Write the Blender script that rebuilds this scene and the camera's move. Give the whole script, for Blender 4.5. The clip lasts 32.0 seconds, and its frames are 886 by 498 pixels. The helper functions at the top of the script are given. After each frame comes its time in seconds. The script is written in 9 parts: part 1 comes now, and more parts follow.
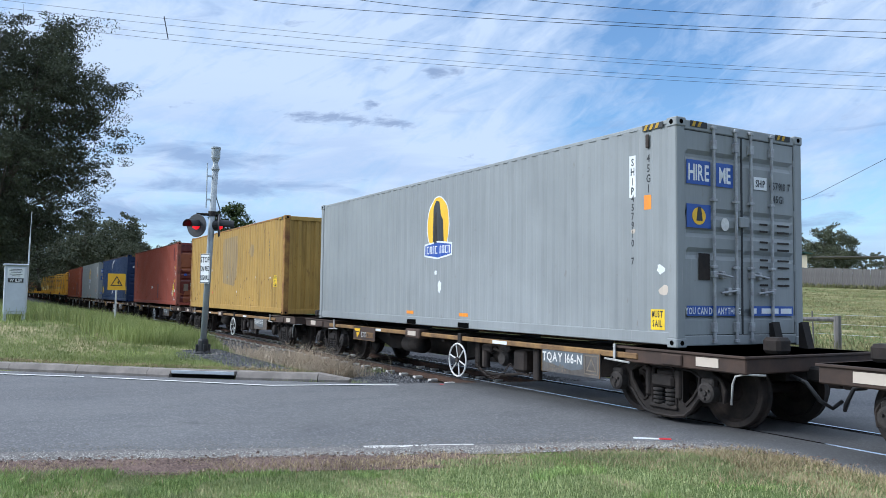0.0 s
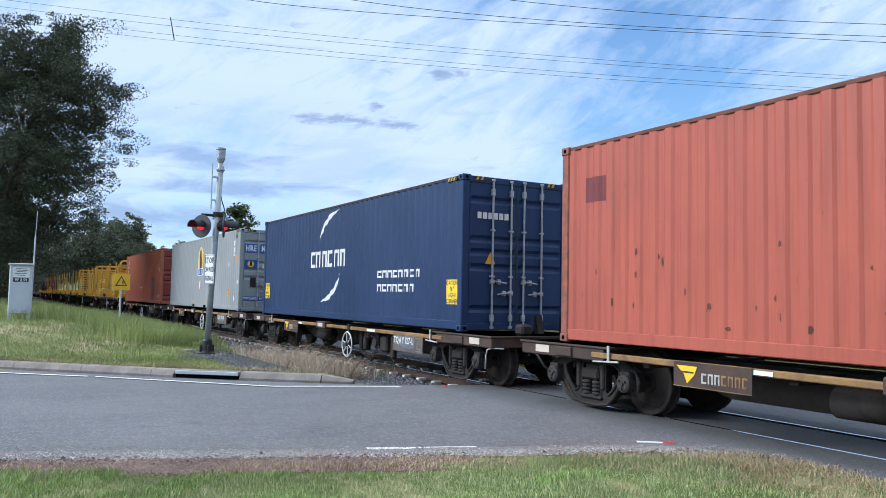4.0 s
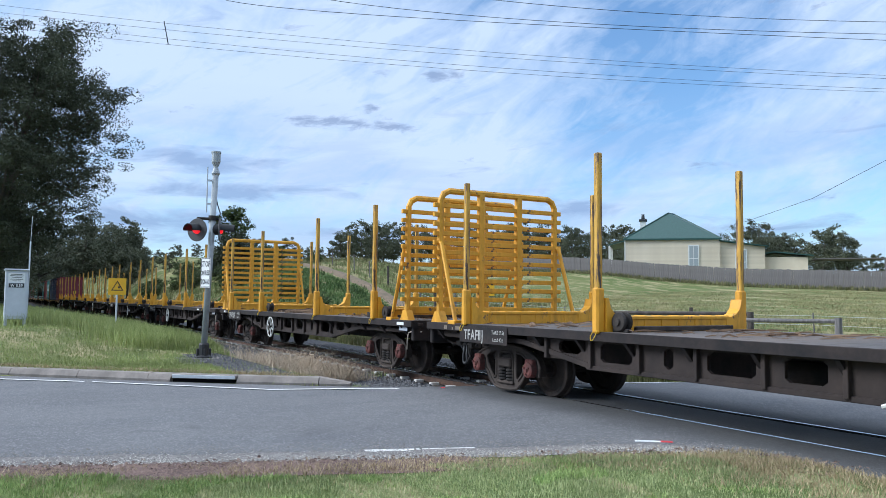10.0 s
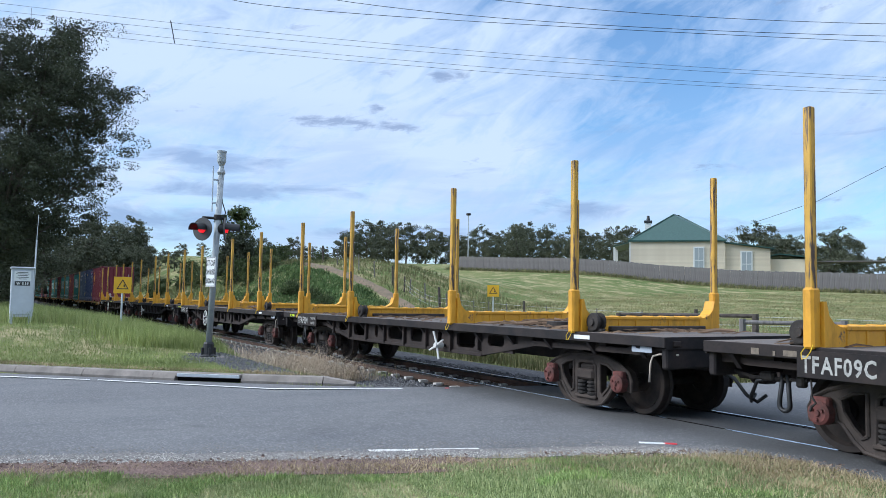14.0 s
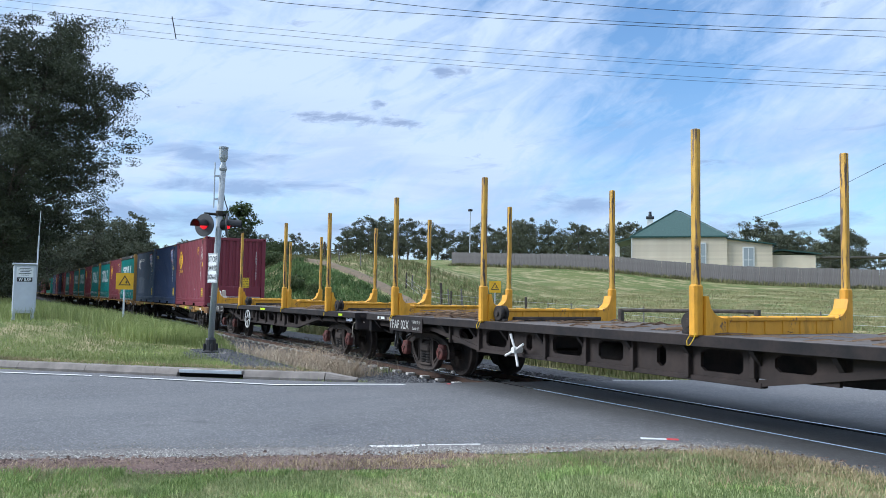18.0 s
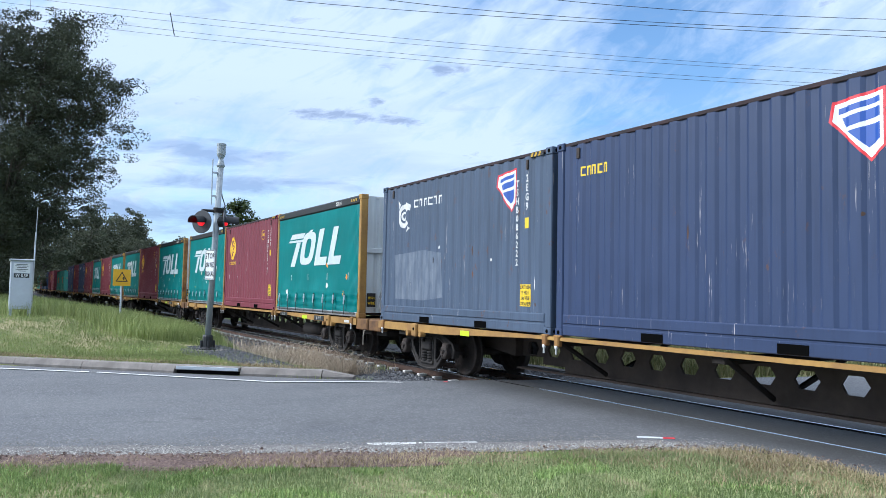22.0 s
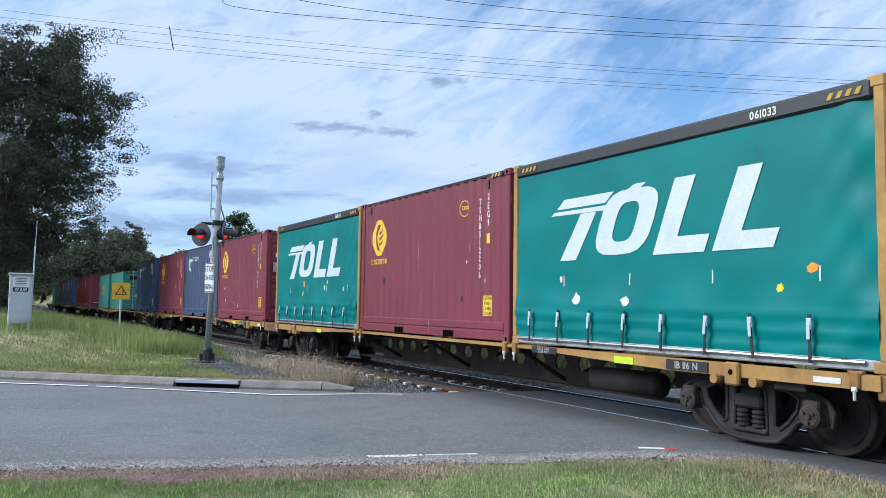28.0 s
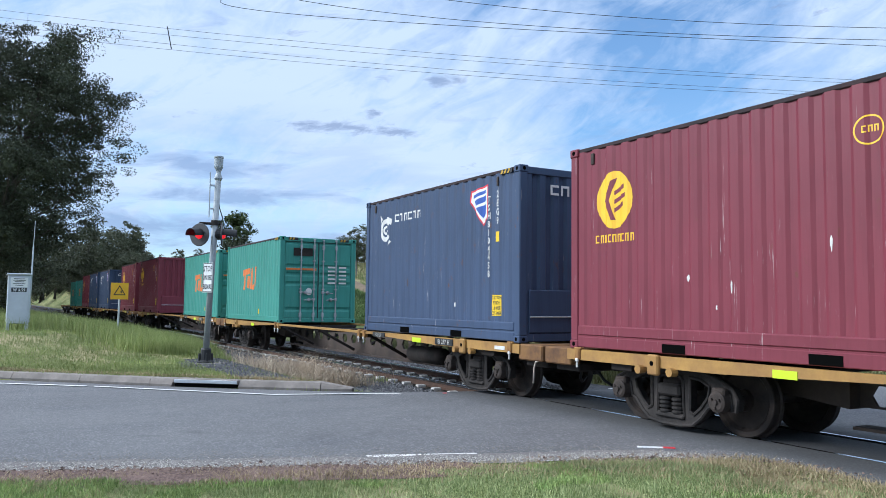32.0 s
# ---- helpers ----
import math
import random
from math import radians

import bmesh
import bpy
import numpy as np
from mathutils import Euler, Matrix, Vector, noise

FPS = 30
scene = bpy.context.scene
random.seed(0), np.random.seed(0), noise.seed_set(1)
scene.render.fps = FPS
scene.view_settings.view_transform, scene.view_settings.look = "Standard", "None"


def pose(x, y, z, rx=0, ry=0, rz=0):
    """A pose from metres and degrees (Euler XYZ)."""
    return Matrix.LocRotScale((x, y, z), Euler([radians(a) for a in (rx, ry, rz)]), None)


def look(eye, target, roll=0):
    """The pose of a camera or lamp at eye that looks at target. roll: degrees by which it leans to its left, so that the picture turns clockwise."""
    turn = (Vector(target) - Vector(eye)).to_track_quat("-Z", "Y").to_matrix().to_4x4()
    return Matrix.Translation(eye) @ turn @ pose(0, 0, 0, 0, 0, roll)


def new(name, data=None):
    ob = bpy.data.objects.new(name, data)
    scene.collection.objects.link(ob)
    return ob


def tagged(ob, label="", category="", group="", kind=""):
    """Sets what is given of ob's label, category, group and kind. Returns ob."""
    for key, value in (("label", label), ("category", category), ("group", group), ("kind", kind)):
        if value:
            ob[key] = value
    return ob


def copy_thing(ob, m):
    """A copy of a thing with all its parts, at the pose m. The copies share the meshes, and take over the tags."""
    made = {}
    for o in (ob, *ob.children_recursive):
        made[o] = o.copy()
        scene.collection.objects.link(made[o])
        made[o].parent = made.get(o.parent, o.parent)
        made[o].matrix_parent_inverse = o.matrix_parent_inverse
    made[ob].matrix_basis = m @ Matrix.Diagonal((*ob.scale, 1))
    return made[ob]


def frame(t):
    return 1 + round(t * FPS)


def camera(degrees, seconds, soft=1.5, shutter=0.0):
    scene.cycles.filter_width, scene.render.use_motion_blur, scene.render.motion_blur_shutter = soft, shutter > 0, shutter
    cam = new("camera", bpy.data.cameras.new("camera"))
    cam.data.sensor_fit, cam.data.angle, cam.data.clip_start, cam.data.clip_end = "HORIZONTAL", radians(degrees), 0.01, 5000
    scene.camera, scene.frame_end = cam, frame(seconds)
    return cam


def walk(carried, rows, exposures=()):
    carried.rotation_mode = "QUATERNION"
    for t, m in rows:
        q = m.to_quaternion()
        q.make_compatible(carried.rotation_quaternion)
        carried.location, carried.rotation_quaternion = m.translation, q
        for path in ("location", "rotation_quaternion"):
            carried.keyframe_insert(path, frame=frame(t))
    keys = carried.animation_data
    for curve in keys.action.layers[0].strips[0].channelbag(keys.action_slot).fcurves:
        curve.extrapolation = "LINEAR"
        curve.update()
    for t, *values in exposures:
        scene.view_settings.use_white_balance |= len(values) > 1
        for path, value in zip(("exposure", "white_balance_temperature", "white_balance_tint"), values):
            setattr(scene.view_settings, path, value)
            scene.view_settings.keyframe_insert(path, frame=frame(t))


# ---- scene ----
# Camera: hand-held beside the crossing, turning a little and never moving its place.
# The track runs along x at y = 0 with the rail heads at z = 0; the train travels towards +x.
EYE = (0.0, -8.590, 1.557)
cam = camera(58.57, 32.0, soft=0.5)
walk(cam, [(t, pose(*EYE, rx, ry, rz)) for t, rx, ry, rz in (
    (0, 93.417, -0.790, 60.167), (0.5, 93.343, -0.770, 60.153), (1, 93.295, -0.791, 60.137), (1.5, 93.296, -0.878, 60.148),
    (2, 93.337, -1.048, 60.141), (2.5, 93.421, -1.175, 60.178), (3, 93.520, -1.320, 60.281), (3.5, 93.581, -1.229, 60.433),
    (5.5, 93.530, -0.829, 60.194), (6, 93.519, -0.705, 60.092), (6.5, 93.488, -0.598, 60.036), (7, 93.449, -0.497, 60.015),
    (7.5, 93.368, -0.375, 60.038), (8, 93.332, -0.373, 60.081), (8.5, 93.327, -0.360, 60.109), (9, 93.410, -0.405, 60.137),
    (9.5, 93.520, -0.459, 60.170), (10, 93.660, -0.569, 60.217), (10.5, 93.694, -0.723, 60.290), (11, 93.697, -0.881, 60.341),
    (11.5, 93.699, -0.983, 60.401), (12, 93.696, -1.063, 60.435), (12.5, 93.703, -1.010, 60.489), (13, 93.707, -0.992, 60.545),
    (13.5, 93.710, -0.991, 60.545), (14, 93.686, -0.896, 60.541), (14.5, 93.708, -0.840, 60.536), (16.5, 93.489, -0.666, 60.694),
    (17, 93.415, -0.693, 60.666), (17.5, 93.403, -0.855, 60.640), (18, 93.392, -0.873, 60.669), (18.5, 93.418, -0.921, 60.735),
    (19, 93.415, -0.918, 60.772), (19.5, 93.409, -0.911, 60.764), (20, 93.379, -0.922, 60.753), (20.5, 93.369, -0.958, 60.731),
    (21, 93.347, -1.040, 60.717), (21.5, 93.285, -1.085, 60.617), (22, 93.244, -1.140, 60.481), (22.5, 93.203, -1.174, 60.299),
    (23, 93.178, -1.139, 60.145), (23.5, 93.221, -1.094, 60.050), (24, 93.320, -1.031, 60.031), (24.5, 93.458, -0.955, 60.073),
    (25, 93.542, -0.761, 60.175), (25.5, 93.591, -0.650, 60.300), (27.5, 94.013, -0.746, 60.549), (28, 94.067, -0.782, 60.459),
    (28.5, 94.030, -0.741, 60.361), (29, 94.002, -0.771, 60.275), (29.5, 93.994, -0.762, 60.267), (30, 94.030, -0.760, 60.279),
    (30.5, 94.088, -0.819, 60.313), (31, 94.095, -0.765, 60.324), (31.5, 94.095, -0.765, 60.324), (32, 94.035, -0.678, 60.364),
)], exposures=(
    (0, 0.14, 5600, 8), (1, 0.16, 5600, 8), (2, 0.18, 5600, 8), (3, 0.27, 5600, 8), (4.5, 0.32, 5600, 8), (6, 0.35, 5600, 8), (7, 0.17, 5600, 8), (8, 0.24, 5600, 8), (9, 0.28, 5600, 8), (10, 0.21, 5600, 8), (11, 0.22, 5600, 8), (12, 0.23, 5600, 8), (14, 0.21, 5600, 8), (17, 0.21, 5600, 8), (19, 0.24, 5600, 8), (20, 0.21, 5600, 8), (21, 0.28, 5600, 8), (22, 0.36, 5600, 8), (23, 0.30, 5600, 8), (24, 0.28, 5600, 8), (25, 0.21, 5600, 8), (26.5, 0.19, 5600, 8), (28, 0.19, 5600, 8), (29, 0.28, 5600, 8), (30, 0.24, 5600, 8), (31, 0.23, 5600, 8), (32, 0.24, 5600, 8)))

# ---- light ----
SUN_AZ, SUN_EL = radians(242), radians(34)     # direction towards the sun, from +x, and its height
sun = new("sun", bpy.data.lights.new("sun", "SUN"))
sun.data.energy, sun.data.angle, sun.data.color = 3.6, radians(30), (1.0, 0.95, 0.88)
sun.matrix_world = look((0, 0, 40), (-40 * math.cos(SUN_AZ) * math.cos(SUN_EL), -40 * math.sin(SUN_AZ) * math.cos(SUN_EL), 40 - 40 * math.sin(SUN_EL)))

world = bpy.data.worlds.new("sky")
scene.world = world
world.use_nodes = True
wt = world.node_tree
wt.nodes.clear()


def wnode(kind, **values):
    n = wt.nodes.new(kind)
    for key, value in values.items():
        n.inputs[key].default_value = value
    return n


def wmath(op, a, b=None):
    n = wt.nodes.new("ShaderNodeMath")
    n.operation = op
    for i, v in enumerate((a, b)):
        if v is None:
            continue
        if isinstance(v, (int, float)):
            n.inputs[i].default_value = v
        else:
            wt.links.new(v, n.inputs[i])
    return n.outputs[0]


def wramp(fac, stops):
    n = wt.nodes.new("ShaderNodeValToRGB")
    while len(n.color_ramp.elements) < len(stops):
        n.color_ramp.elements.new(0.5)
    for e, (p, c) in zip(n.color_ramp.elements, stops):
        e.position, e.color = p, (c, c, c, 1)
    wt.links.new(fac, n.inputs[0])
    return n.outputs[0]


def wmix(fac, a, b):
    n = wt.nodes.new("ShaderNodeMix")
    n.data_type = "RGBA"
    for i, v in ((0, fac), (6, a), (7, b)):
        if isinstance(v, tuple):
            n.inputs[i].default_value = (*v, 1)
        elif isinstance(v, (int, float)):
            n.inputs[i].default_value = v
        else:
            wt.links.new(v, n.inputs[i])
    return n.outputs[2]


def build_sky():
    sky = wt.nodes.new("ShaderNodeTexSky")
    sky.sky_type, sky.sun_disc = "NISHITA", False
    sky.sun_elevation, sky.sun_rotation = SUN_EL, math.pi / 2 - SUN_AZ
    sky.air_density, sky.dust_density, sky.ozone_density = 1.0, 0.6, 1.6
    co = wt.nodes.new("ShaderNodeTexCoord")
    sep = wt.nodes.new("ShaderNodeSeparateXYZ")
    wt.links.new(co.outputs["Generated"], sep.inputs[0])
    up = wmath("MAXIMUM", sep.outputs[2], 0.03)
    # the cloud deck seen in perspective: the direction thrown on a flat layer, turned and stretched along the wind
    comb = wt.nodes.new("ShaderNodeCombineXYZ")
    wt.links.new(wmath("DIVIDE", sep.outputs[0], wmath("ADD", up, 0.10)), comb.inputs[0])
    wt.links.new(wmath("DIVIDE", sep.outputs[1], wmath("ADD", up, 0.10)), comb.inputs[1])
    turn = wt.nodes.new("ShaderNodeMapping")
    turn.inputs["Rotation"].default_value = (0, 0, radians(-38))
    turn.inputs["Scale"].default_value = (0.42, 1.15, 1)
    turn.inputs["Location"].default_value = (0.35, 0.2, 0)
    wt.links.new(comb.outputs[0], turn.inputs[0])

    def clouds(scale, detail, rough, distortion, shift):
        n = wnode("ShaderNodeTexNoise", Scale=scale, Detail=detail, Roughness=rough, Distortion=distortion)
        m = wt.nodes.new("ShaderNodeMapping")
        m.inputs["Location"].default_value = (shift, shift * 0.7, 0)
        wt.links.new(turn.outputs[0], m.inputs[0])
        wt.links.new(m.outputs[0], n.inputs["Vector"])
        return n.outputs["Fac"]
    # bearing from the middle of the view and height over the horizon, both in degrees
    e1, e2 = (math.cos(radians(150.6)), math.sin(radians(150.6))), (-math.sin(radians(150.6)), math.cos(radians(150.6)))

    def along(e):
        return wmath("ADD", wmath("MULTIPLY", sep.outputs[0], e[0]), wmath("MULTIPLY", sep.outputs[1], e[1]))
    az = wmath("MULTIPLY", wmath("ARCTAN2", along(e2), along(e1)), 57.2958)
    el = wmath("MULTIPLY", wmath("ARCSINE", sep.outputs[2]), 57.2958)
    flat = wt.nodes.new("ShaderNodeCombineXYZ")
    wt.links.new(az, flat.inputs[0])
    wt.links.new(el, flat.inputs[1])

    def streaks(scale, detail, rough, distortion, turned, sx, sy, shift):
        m = wt.nodes.new("ShaderNodeMapping")
        m.inputs["Rotation"].default_value = (0, 0, radians(turned))
        m2 = wt.nodes.new("ShaderNodeMapping")
        m2.inputs["Scale"].default_value = (sx, sy, 1)
        m2.inputs["Location"].default_value = (shift, shift * 0.6, shift * 0.3)
        n = wnode("ShaderNodeTexNoise", Scale=scale, Detail=detail, Roughness=rough, Distortion=distortion)
        wt.links.new(flat.outputs[0], m.inputs[0])
        wt.links.new(m.outputs[0], m2.inputs[0])
        wt.links.new(m2.outputs[0], n.inputs["Vector"])
        return n.outputs["Fac"]

    def blob(a0, e0, ra, re, soft=1.0):
        """One at a bearing and height, falling off to nothing at the given radii."""
        da = wmath("DIVIDE", wmath("SUBTRACT", az, a0), ra)
        de = wmath("DIVIDE", wmath("SUBTRACT", el, e0), re)
        d = wmath("SQRT", wmath("ADD", wmath("MULTIPLY", da, da), wmath("MULTIPLY", de, de)))
        return wramp(wmath("SUBTRACT", 1.0, d), ((0.0, 0.0), (soft, 1.0)))

    def total(*v):
        r = v[0]
        for k in v[1:]:
            r = wmath("ADD", r, k)
        return r

    def by(v, k):
        return wmath("MULTIPLY", v, k)
    blue = wt.nodes.new("ShaderNodeMix")
    blue.data_type, blue.blend_type = "RGBA", "MULTIPLY"
    blue.inputs[0].default_value = 1
    wt.links.new(sky.outputs[0], blue.inputs[6])
    blue.inputs[7].default_value = (SKY_GAIN * 0.90, SKY_GAIN * 1.05, SKY_GAIN * 1.14, 1)
    # thin high cloud: broad sheets and fine wisps drawn out along the wind; clearer to the north-east
    sheet = streaks(0.085, 8, 0.55, 0.9, 24, 0.55, 1.5, 3.0)
    fine = streaks(0.30, 9, 0.62, 1.3, 30, 0.5, 1.4, 8.0)
    tiny = streaks(1.2, 6, 0.6, 0.8, -20, 0.7, 1.2, 5.0)
    cover = total(by(sheet, 1.7), by(fine, 1.0), by(tiny, 0.22), by(blob(12, 15, 26, 13), 0.42), by(blob(-17, 14, 17, 9), -0.46), by(blob(-6, 22, 10, 6), -0.16), by(blob(-26, 22, 9, 7), 0.10), by(blob(-3, 11, 10, 3), 0.22), by(blob(-14.6, 13.6, 3.6, 2.6), 0.34), by(blob(-25, 13, 5, 6), 0.2))
    cover = by(wramp(by(cover, 0.5), ((0.53, 0.05), (0.67, 0.45), (0.87, 1.0))), 0.96)
    col = wmix(cover, blue.outputs[2], (0.635, 0.705, 0.82))
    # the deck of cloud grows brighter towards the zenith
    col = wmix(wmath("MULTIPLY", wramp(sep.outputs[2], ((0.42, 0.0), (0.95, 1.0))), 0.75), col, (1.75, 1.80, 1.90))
    # grey-blue bands low in the sky, and a few small ragged clouds
    band = wramp(streaks(0.16, 6, 0.55, 0.4, 4, 0.42, 2.6, 11.0), ((0.44, 0.0), (0.60, 1.0)))
    low = wramp(by(el, 0.0333), ((0.10, 1.0), (0.36, 0.85), (0.50, 0.0)))
    col = wmix(by(by(band, low), 0.40), col, (0.36, 0.46, 0.66))
    torn = streaks(0.34, 8, 0.62, 0.5, 3, 0.5, 2.2, 31.0)
    deck = total(blob(17.5, 9.4, 7.0, 1.5), blob(14.0, 7.3, 9.0, 1.2), blob(19.5, 5.2, 10.0, 1.6), blob(5.0, 4.7, 10.0, 0.9), blob(-9.6, 6.4, 5.0, 1.1), by(blob(-15, 4.6, 12, 0.9), 0.7), by(blob(-25, 5.2, 6, 1.4), 0.6))
    deck = wramp(by(wmath("ADD", by(deck, 0.6), by(torn, 1.5)), 0.4), ((0.36, 0.0), (0.50, 1.0)))
    col = wmix(by(deck, 0.78), col, (0.29, 0.38, 0.55))
    rag = streaks(0.9, 9, 0.68, 0.5, 6, 0.55, 1.7, 21.0)
    small = total(blob(6.7, 12.6, 5.2, 0.9), blob(10.0, 12.7, 3.0, 0.6), blob(3.2, 12.3, 2.4, 0.5), blob(4.3, 16.1, 1.7, 0.7), blob(0.6, 15.9, 1.3, 0.9), by(blob(-0.9, 16.2, 1.8, 0.7), 0.8), by(blob(17.8, 12.9, 3.2, 0.8), 0.6), by(blob(4.9, 13.7, 1.3, 0.7), 0.9),
                  by(blob(-18.2, 9.5, 2.6, 0.6), 0.7), by(blob(-1.5, 10.0, 1.8, 0.4), 0.7), by(blob(10.7, 18.7, 2.6, 0.8), 0.7), by(blob(-25, 19.3, 7, 1.6), 0.5), by(blob(-26.5, 6.9, 2.6, 0.5), 0.6))
    small = wramp(by(wmath("ADD", by(small, 0.62), by(rag, 1.7)), 0.4), ((0.46, 0.0), (0.60, 1.0)))
    col = wmix(by(small, 0.72), col, (0.25, 0.31, 0.45))
    # below the horizon the ground's own colour
    col = wmix(wramp(sep.outputs[2], ((0.0, 1.0), (0.012, 0.0))), col, (0.12, 0.14, 0.09))
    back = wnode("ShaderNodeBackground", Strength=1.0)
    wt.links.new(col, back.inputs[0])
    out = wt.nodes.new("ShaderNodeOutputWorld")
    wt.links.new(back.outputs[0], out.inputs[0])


SKY_GAIN = 0.13
build_sky()

# ---- materials ----


class Mat:
    """A small builder of node materials."""

    def __init__(self, name):
        self.m = bpy.data.materials.new(name)
        self.m.use_nodes = True
        self.t = self.m.node_tree
        self.p = self.t.nodes["Principled BSDF"]
        co = self.t.nodes.new("ShaderNodeTexCoord")
        self.co = co.outputs["Object"]
        self.info = None

    def link(self, a, b):
        self.t.links.new(a, b)

    def noise(self, scale, detail=4, rough=0.55, stretch=(1, 1, 1), shift=0.0, distortion=0.0):
        mp = self.t.nodes.new("ShaderNodeMapping")
        mp.inputs["Scale"].default_value = stretch
        mp.inputs["Location"].default_value = (shift, shift * 1.7, shift * 0.6)
        self.link(self.co, mp.inputs[0])
        n = self.t.nodes.new("ShaderNodeTexNoise")
        n.inputs["Scale"].default_value, n.inputs["Detail"].default_value = scale, detail
        n.inputs["Roughness"].default_value, n.inputs["Distortion"].default_value = rough, distortion
        self.link(mp.outputs[0], n.inputs["Vector"])
        return n.outputs["Fac"]

    def ramp(self, fac, stops):
        n = self.t.nodes.new("ShaderNodeValToRGB")
        while len(n.color_ramp.elements) < len(stops):
            n.color_ramp.elements.new(0.5)
        for e, (p, c) in zip(n.color_ramp.elements, stops):
            e.position = p
            e.color = (c, c, c, 1) if isinstance(c, (int, float)) else (*c, 1)
        self.link(fac, n.inputs[0])
        return n.outputs[0]

    def mix(self, fac, a, b, mode="MIX"):
        n = self.t.nodes.new("ShaderNodeMix")
        n.data_type, n.blend_type = "RGBA", mode
        for i, v in ((0, fac), (6, a), (7, b)):
            if isinstance(v, tuple):
                n.inputs[i].default_value = (*v, 1)
            elif isinstance(v, (int, float)):
                n.inputs[i].default_value = v
            else:
                self.link(v, n.inputs[i])
        return n.outputs[2]

    def times(self, a, b):
        n = self.t.nodes.new("ShaderNodeMath")
        n.operation = "MULTIPLY"
        for i, v in enumerate((a, b)):
            if isinstance(v, (int, float)):
                n.inputs[i].default_value = v
            else:
                self.link(v, n.inputs[i])
        return n.outputs[0]

    def random(self):
        return self.t.nodes.new("ShaderNodeObjectInfo").outputs["Random"]

    def island(self):
        return self.t.nodes.new("ShaderNodeNewGeometry").outputs["Random Per Island"]

    def bump(self, height, strength=0.3, distance=0.01):
        n = self.t.nodes.new("ShaderNodeBump")
        n.inputs["Strength"].default_value, n.inputs["Distance"].default_value = strength, distance
        self.link(height, n.inputs["Height"])
        self.link(n.outputs[0], self.p.inputs["Normal"])

    def done(self, color, rough=0.6, metal=0.0, spec=0.5):
        for key, v in (("Base Color", color), ("Roughness", rough), ("Metallic", metal), ("Specular IOR Level", spec)):
            if isinstance(v, tuple):
                self.p.inputs[key].default_value = (*v, 1)
            elif isinstance(v, (int, float)):
                self.p.inputs[key].default_value = v
            else:
                self.link(v, self.p.inputs[key])
        return self.m


def shade(c, k):
    return tuple(min(1, v * k) for v in c)


def paint(name, c, rough=0.5, rust=0.25, dirt=0.35, rustcol=(0.11, 0.045, 0.02), scratch=0.0, spots=0.64):
    """Weathered paint on steel: faded patches, vertical dirt streaks, rust spots."""
    b = Mat(name)
    patch = b.noise(0.7, 5, 0.6, shift=3.0)
    col = b.mix(b.ramp(patch, ((0.35, 0.0), (0.7, 1.0))), shade(c, 0.90), shade(c, 1.08))
    streak = b.noise(5.0, 5, 0.6, stretch=(1.4, 1.4, 0.10), shift=1.0)
    col = b.mix(b.times(b.ramp(streak, ((0.50, 0.0), (0.74, 1.0))), dirt), col, shade(c, 0.55))
    fine = b.noise(26.0, 4, 0.6, stretch=(1.2, 1.2, 0.06), shift=9.0)
    col = b.mix(b.times(b.ramp(fine, ((0.52, 0.0), (0.72, 1.0))), dirt * 0.5), col, shade(c, 0.5))
    spot = b.noise(7.0, 8, 0.68, stretch=(1, 1, 0.6), shift=7.0)
    big = b.ramp(b.noise(0.9, 3, 0.5, shift=11.0), ((0.42, 0.15), (0.72, 1.0)))
    mask = b.times(b.ramp(spot, ((spots, 0.0), (spots + 0.05, 1.0))), big)
    col = b.mix(b.times(mask, min(1.0, rust * 2.2)), col, rustcol)
    if scratch:
        line = b.noise(34.0, 5, 0.7, stretch=(1, 1, 0.035), shift=21.0)
        where = b.ramp(b.noise(1.3, 4, 0.6, shift=17.0), ((0.48, 0.0), (0.66, 1.0)))
        col = b.mix(b.times(b.times(b.ramp(line, ((0.63, 0.0), (0.68, 1.0))), where), scratch), col, (0.55, 0.50, 0.48))
    b.bump(b.noise(2.4, 5, 0.55, stretch=(1, 1, 0.7), shift=29.0), 0.35, 0.025)
    return b.done(col, b.ramp(patch, ((0.3, rough - 0.06), (0.7, rough + 0.12))), 0.0, 0.3)


def grime(name, c, c2, scale=3.0, rough=0.8, metal=0.0, bump=0.25):
    """Dirty bare or oily metal, concrete and the like: two colours mixed by noise."""
    b = Mat(name)
    n = b.noise(scale, 7, 0.65)
    m = b.noise(scale * 9, 4, 0.6, shift=5)
    col = b.mix(b.ramp(n, ((0.36, 0.0), (0.66, 1.0))), c, c2)
    col = b.mix(b.times(b.ramp(m, ((0.45, 0.0), (0.75, 1.0))), 0.4), col, shade(c, 0.6))
    b.bump(m, bump, 0.004)
    return b.done(col, rough, metal, 0.28)


def plain(name, c, rough=0.5, metal=0.0):
    b = Mat(name)
    n = b.noise(4, 4)
    return b.done(b.mix(b.ramp(n, ((0.4, 0.0), (0.7, 1.0))), shade(c, 0.93), shade(c, 1.04)), rough, metal)


def glow(name, c, power):
    b = Mat(name)
    b.p.inputs["Emission Color"].default_value = (*c, 1)
    b.p.inputs["Emission Strength"].default_value = power
    return b.done(c, 0.3)


def leafy(name, a, c, rough=0.6):
    """Leaves or blades: each piece its own tone, with broad patches over the plant."""
    b = Mat(name)
    col = b.mix(b.island(), a, c)
    n = b.ramp(b.noise(0.5, 3), ((0.35, 0.6), (0.65, 1.0)))
    return b.done(b.mix(1.0, col, n, "MULTIPLY"), rough, 0.0, 0.12)


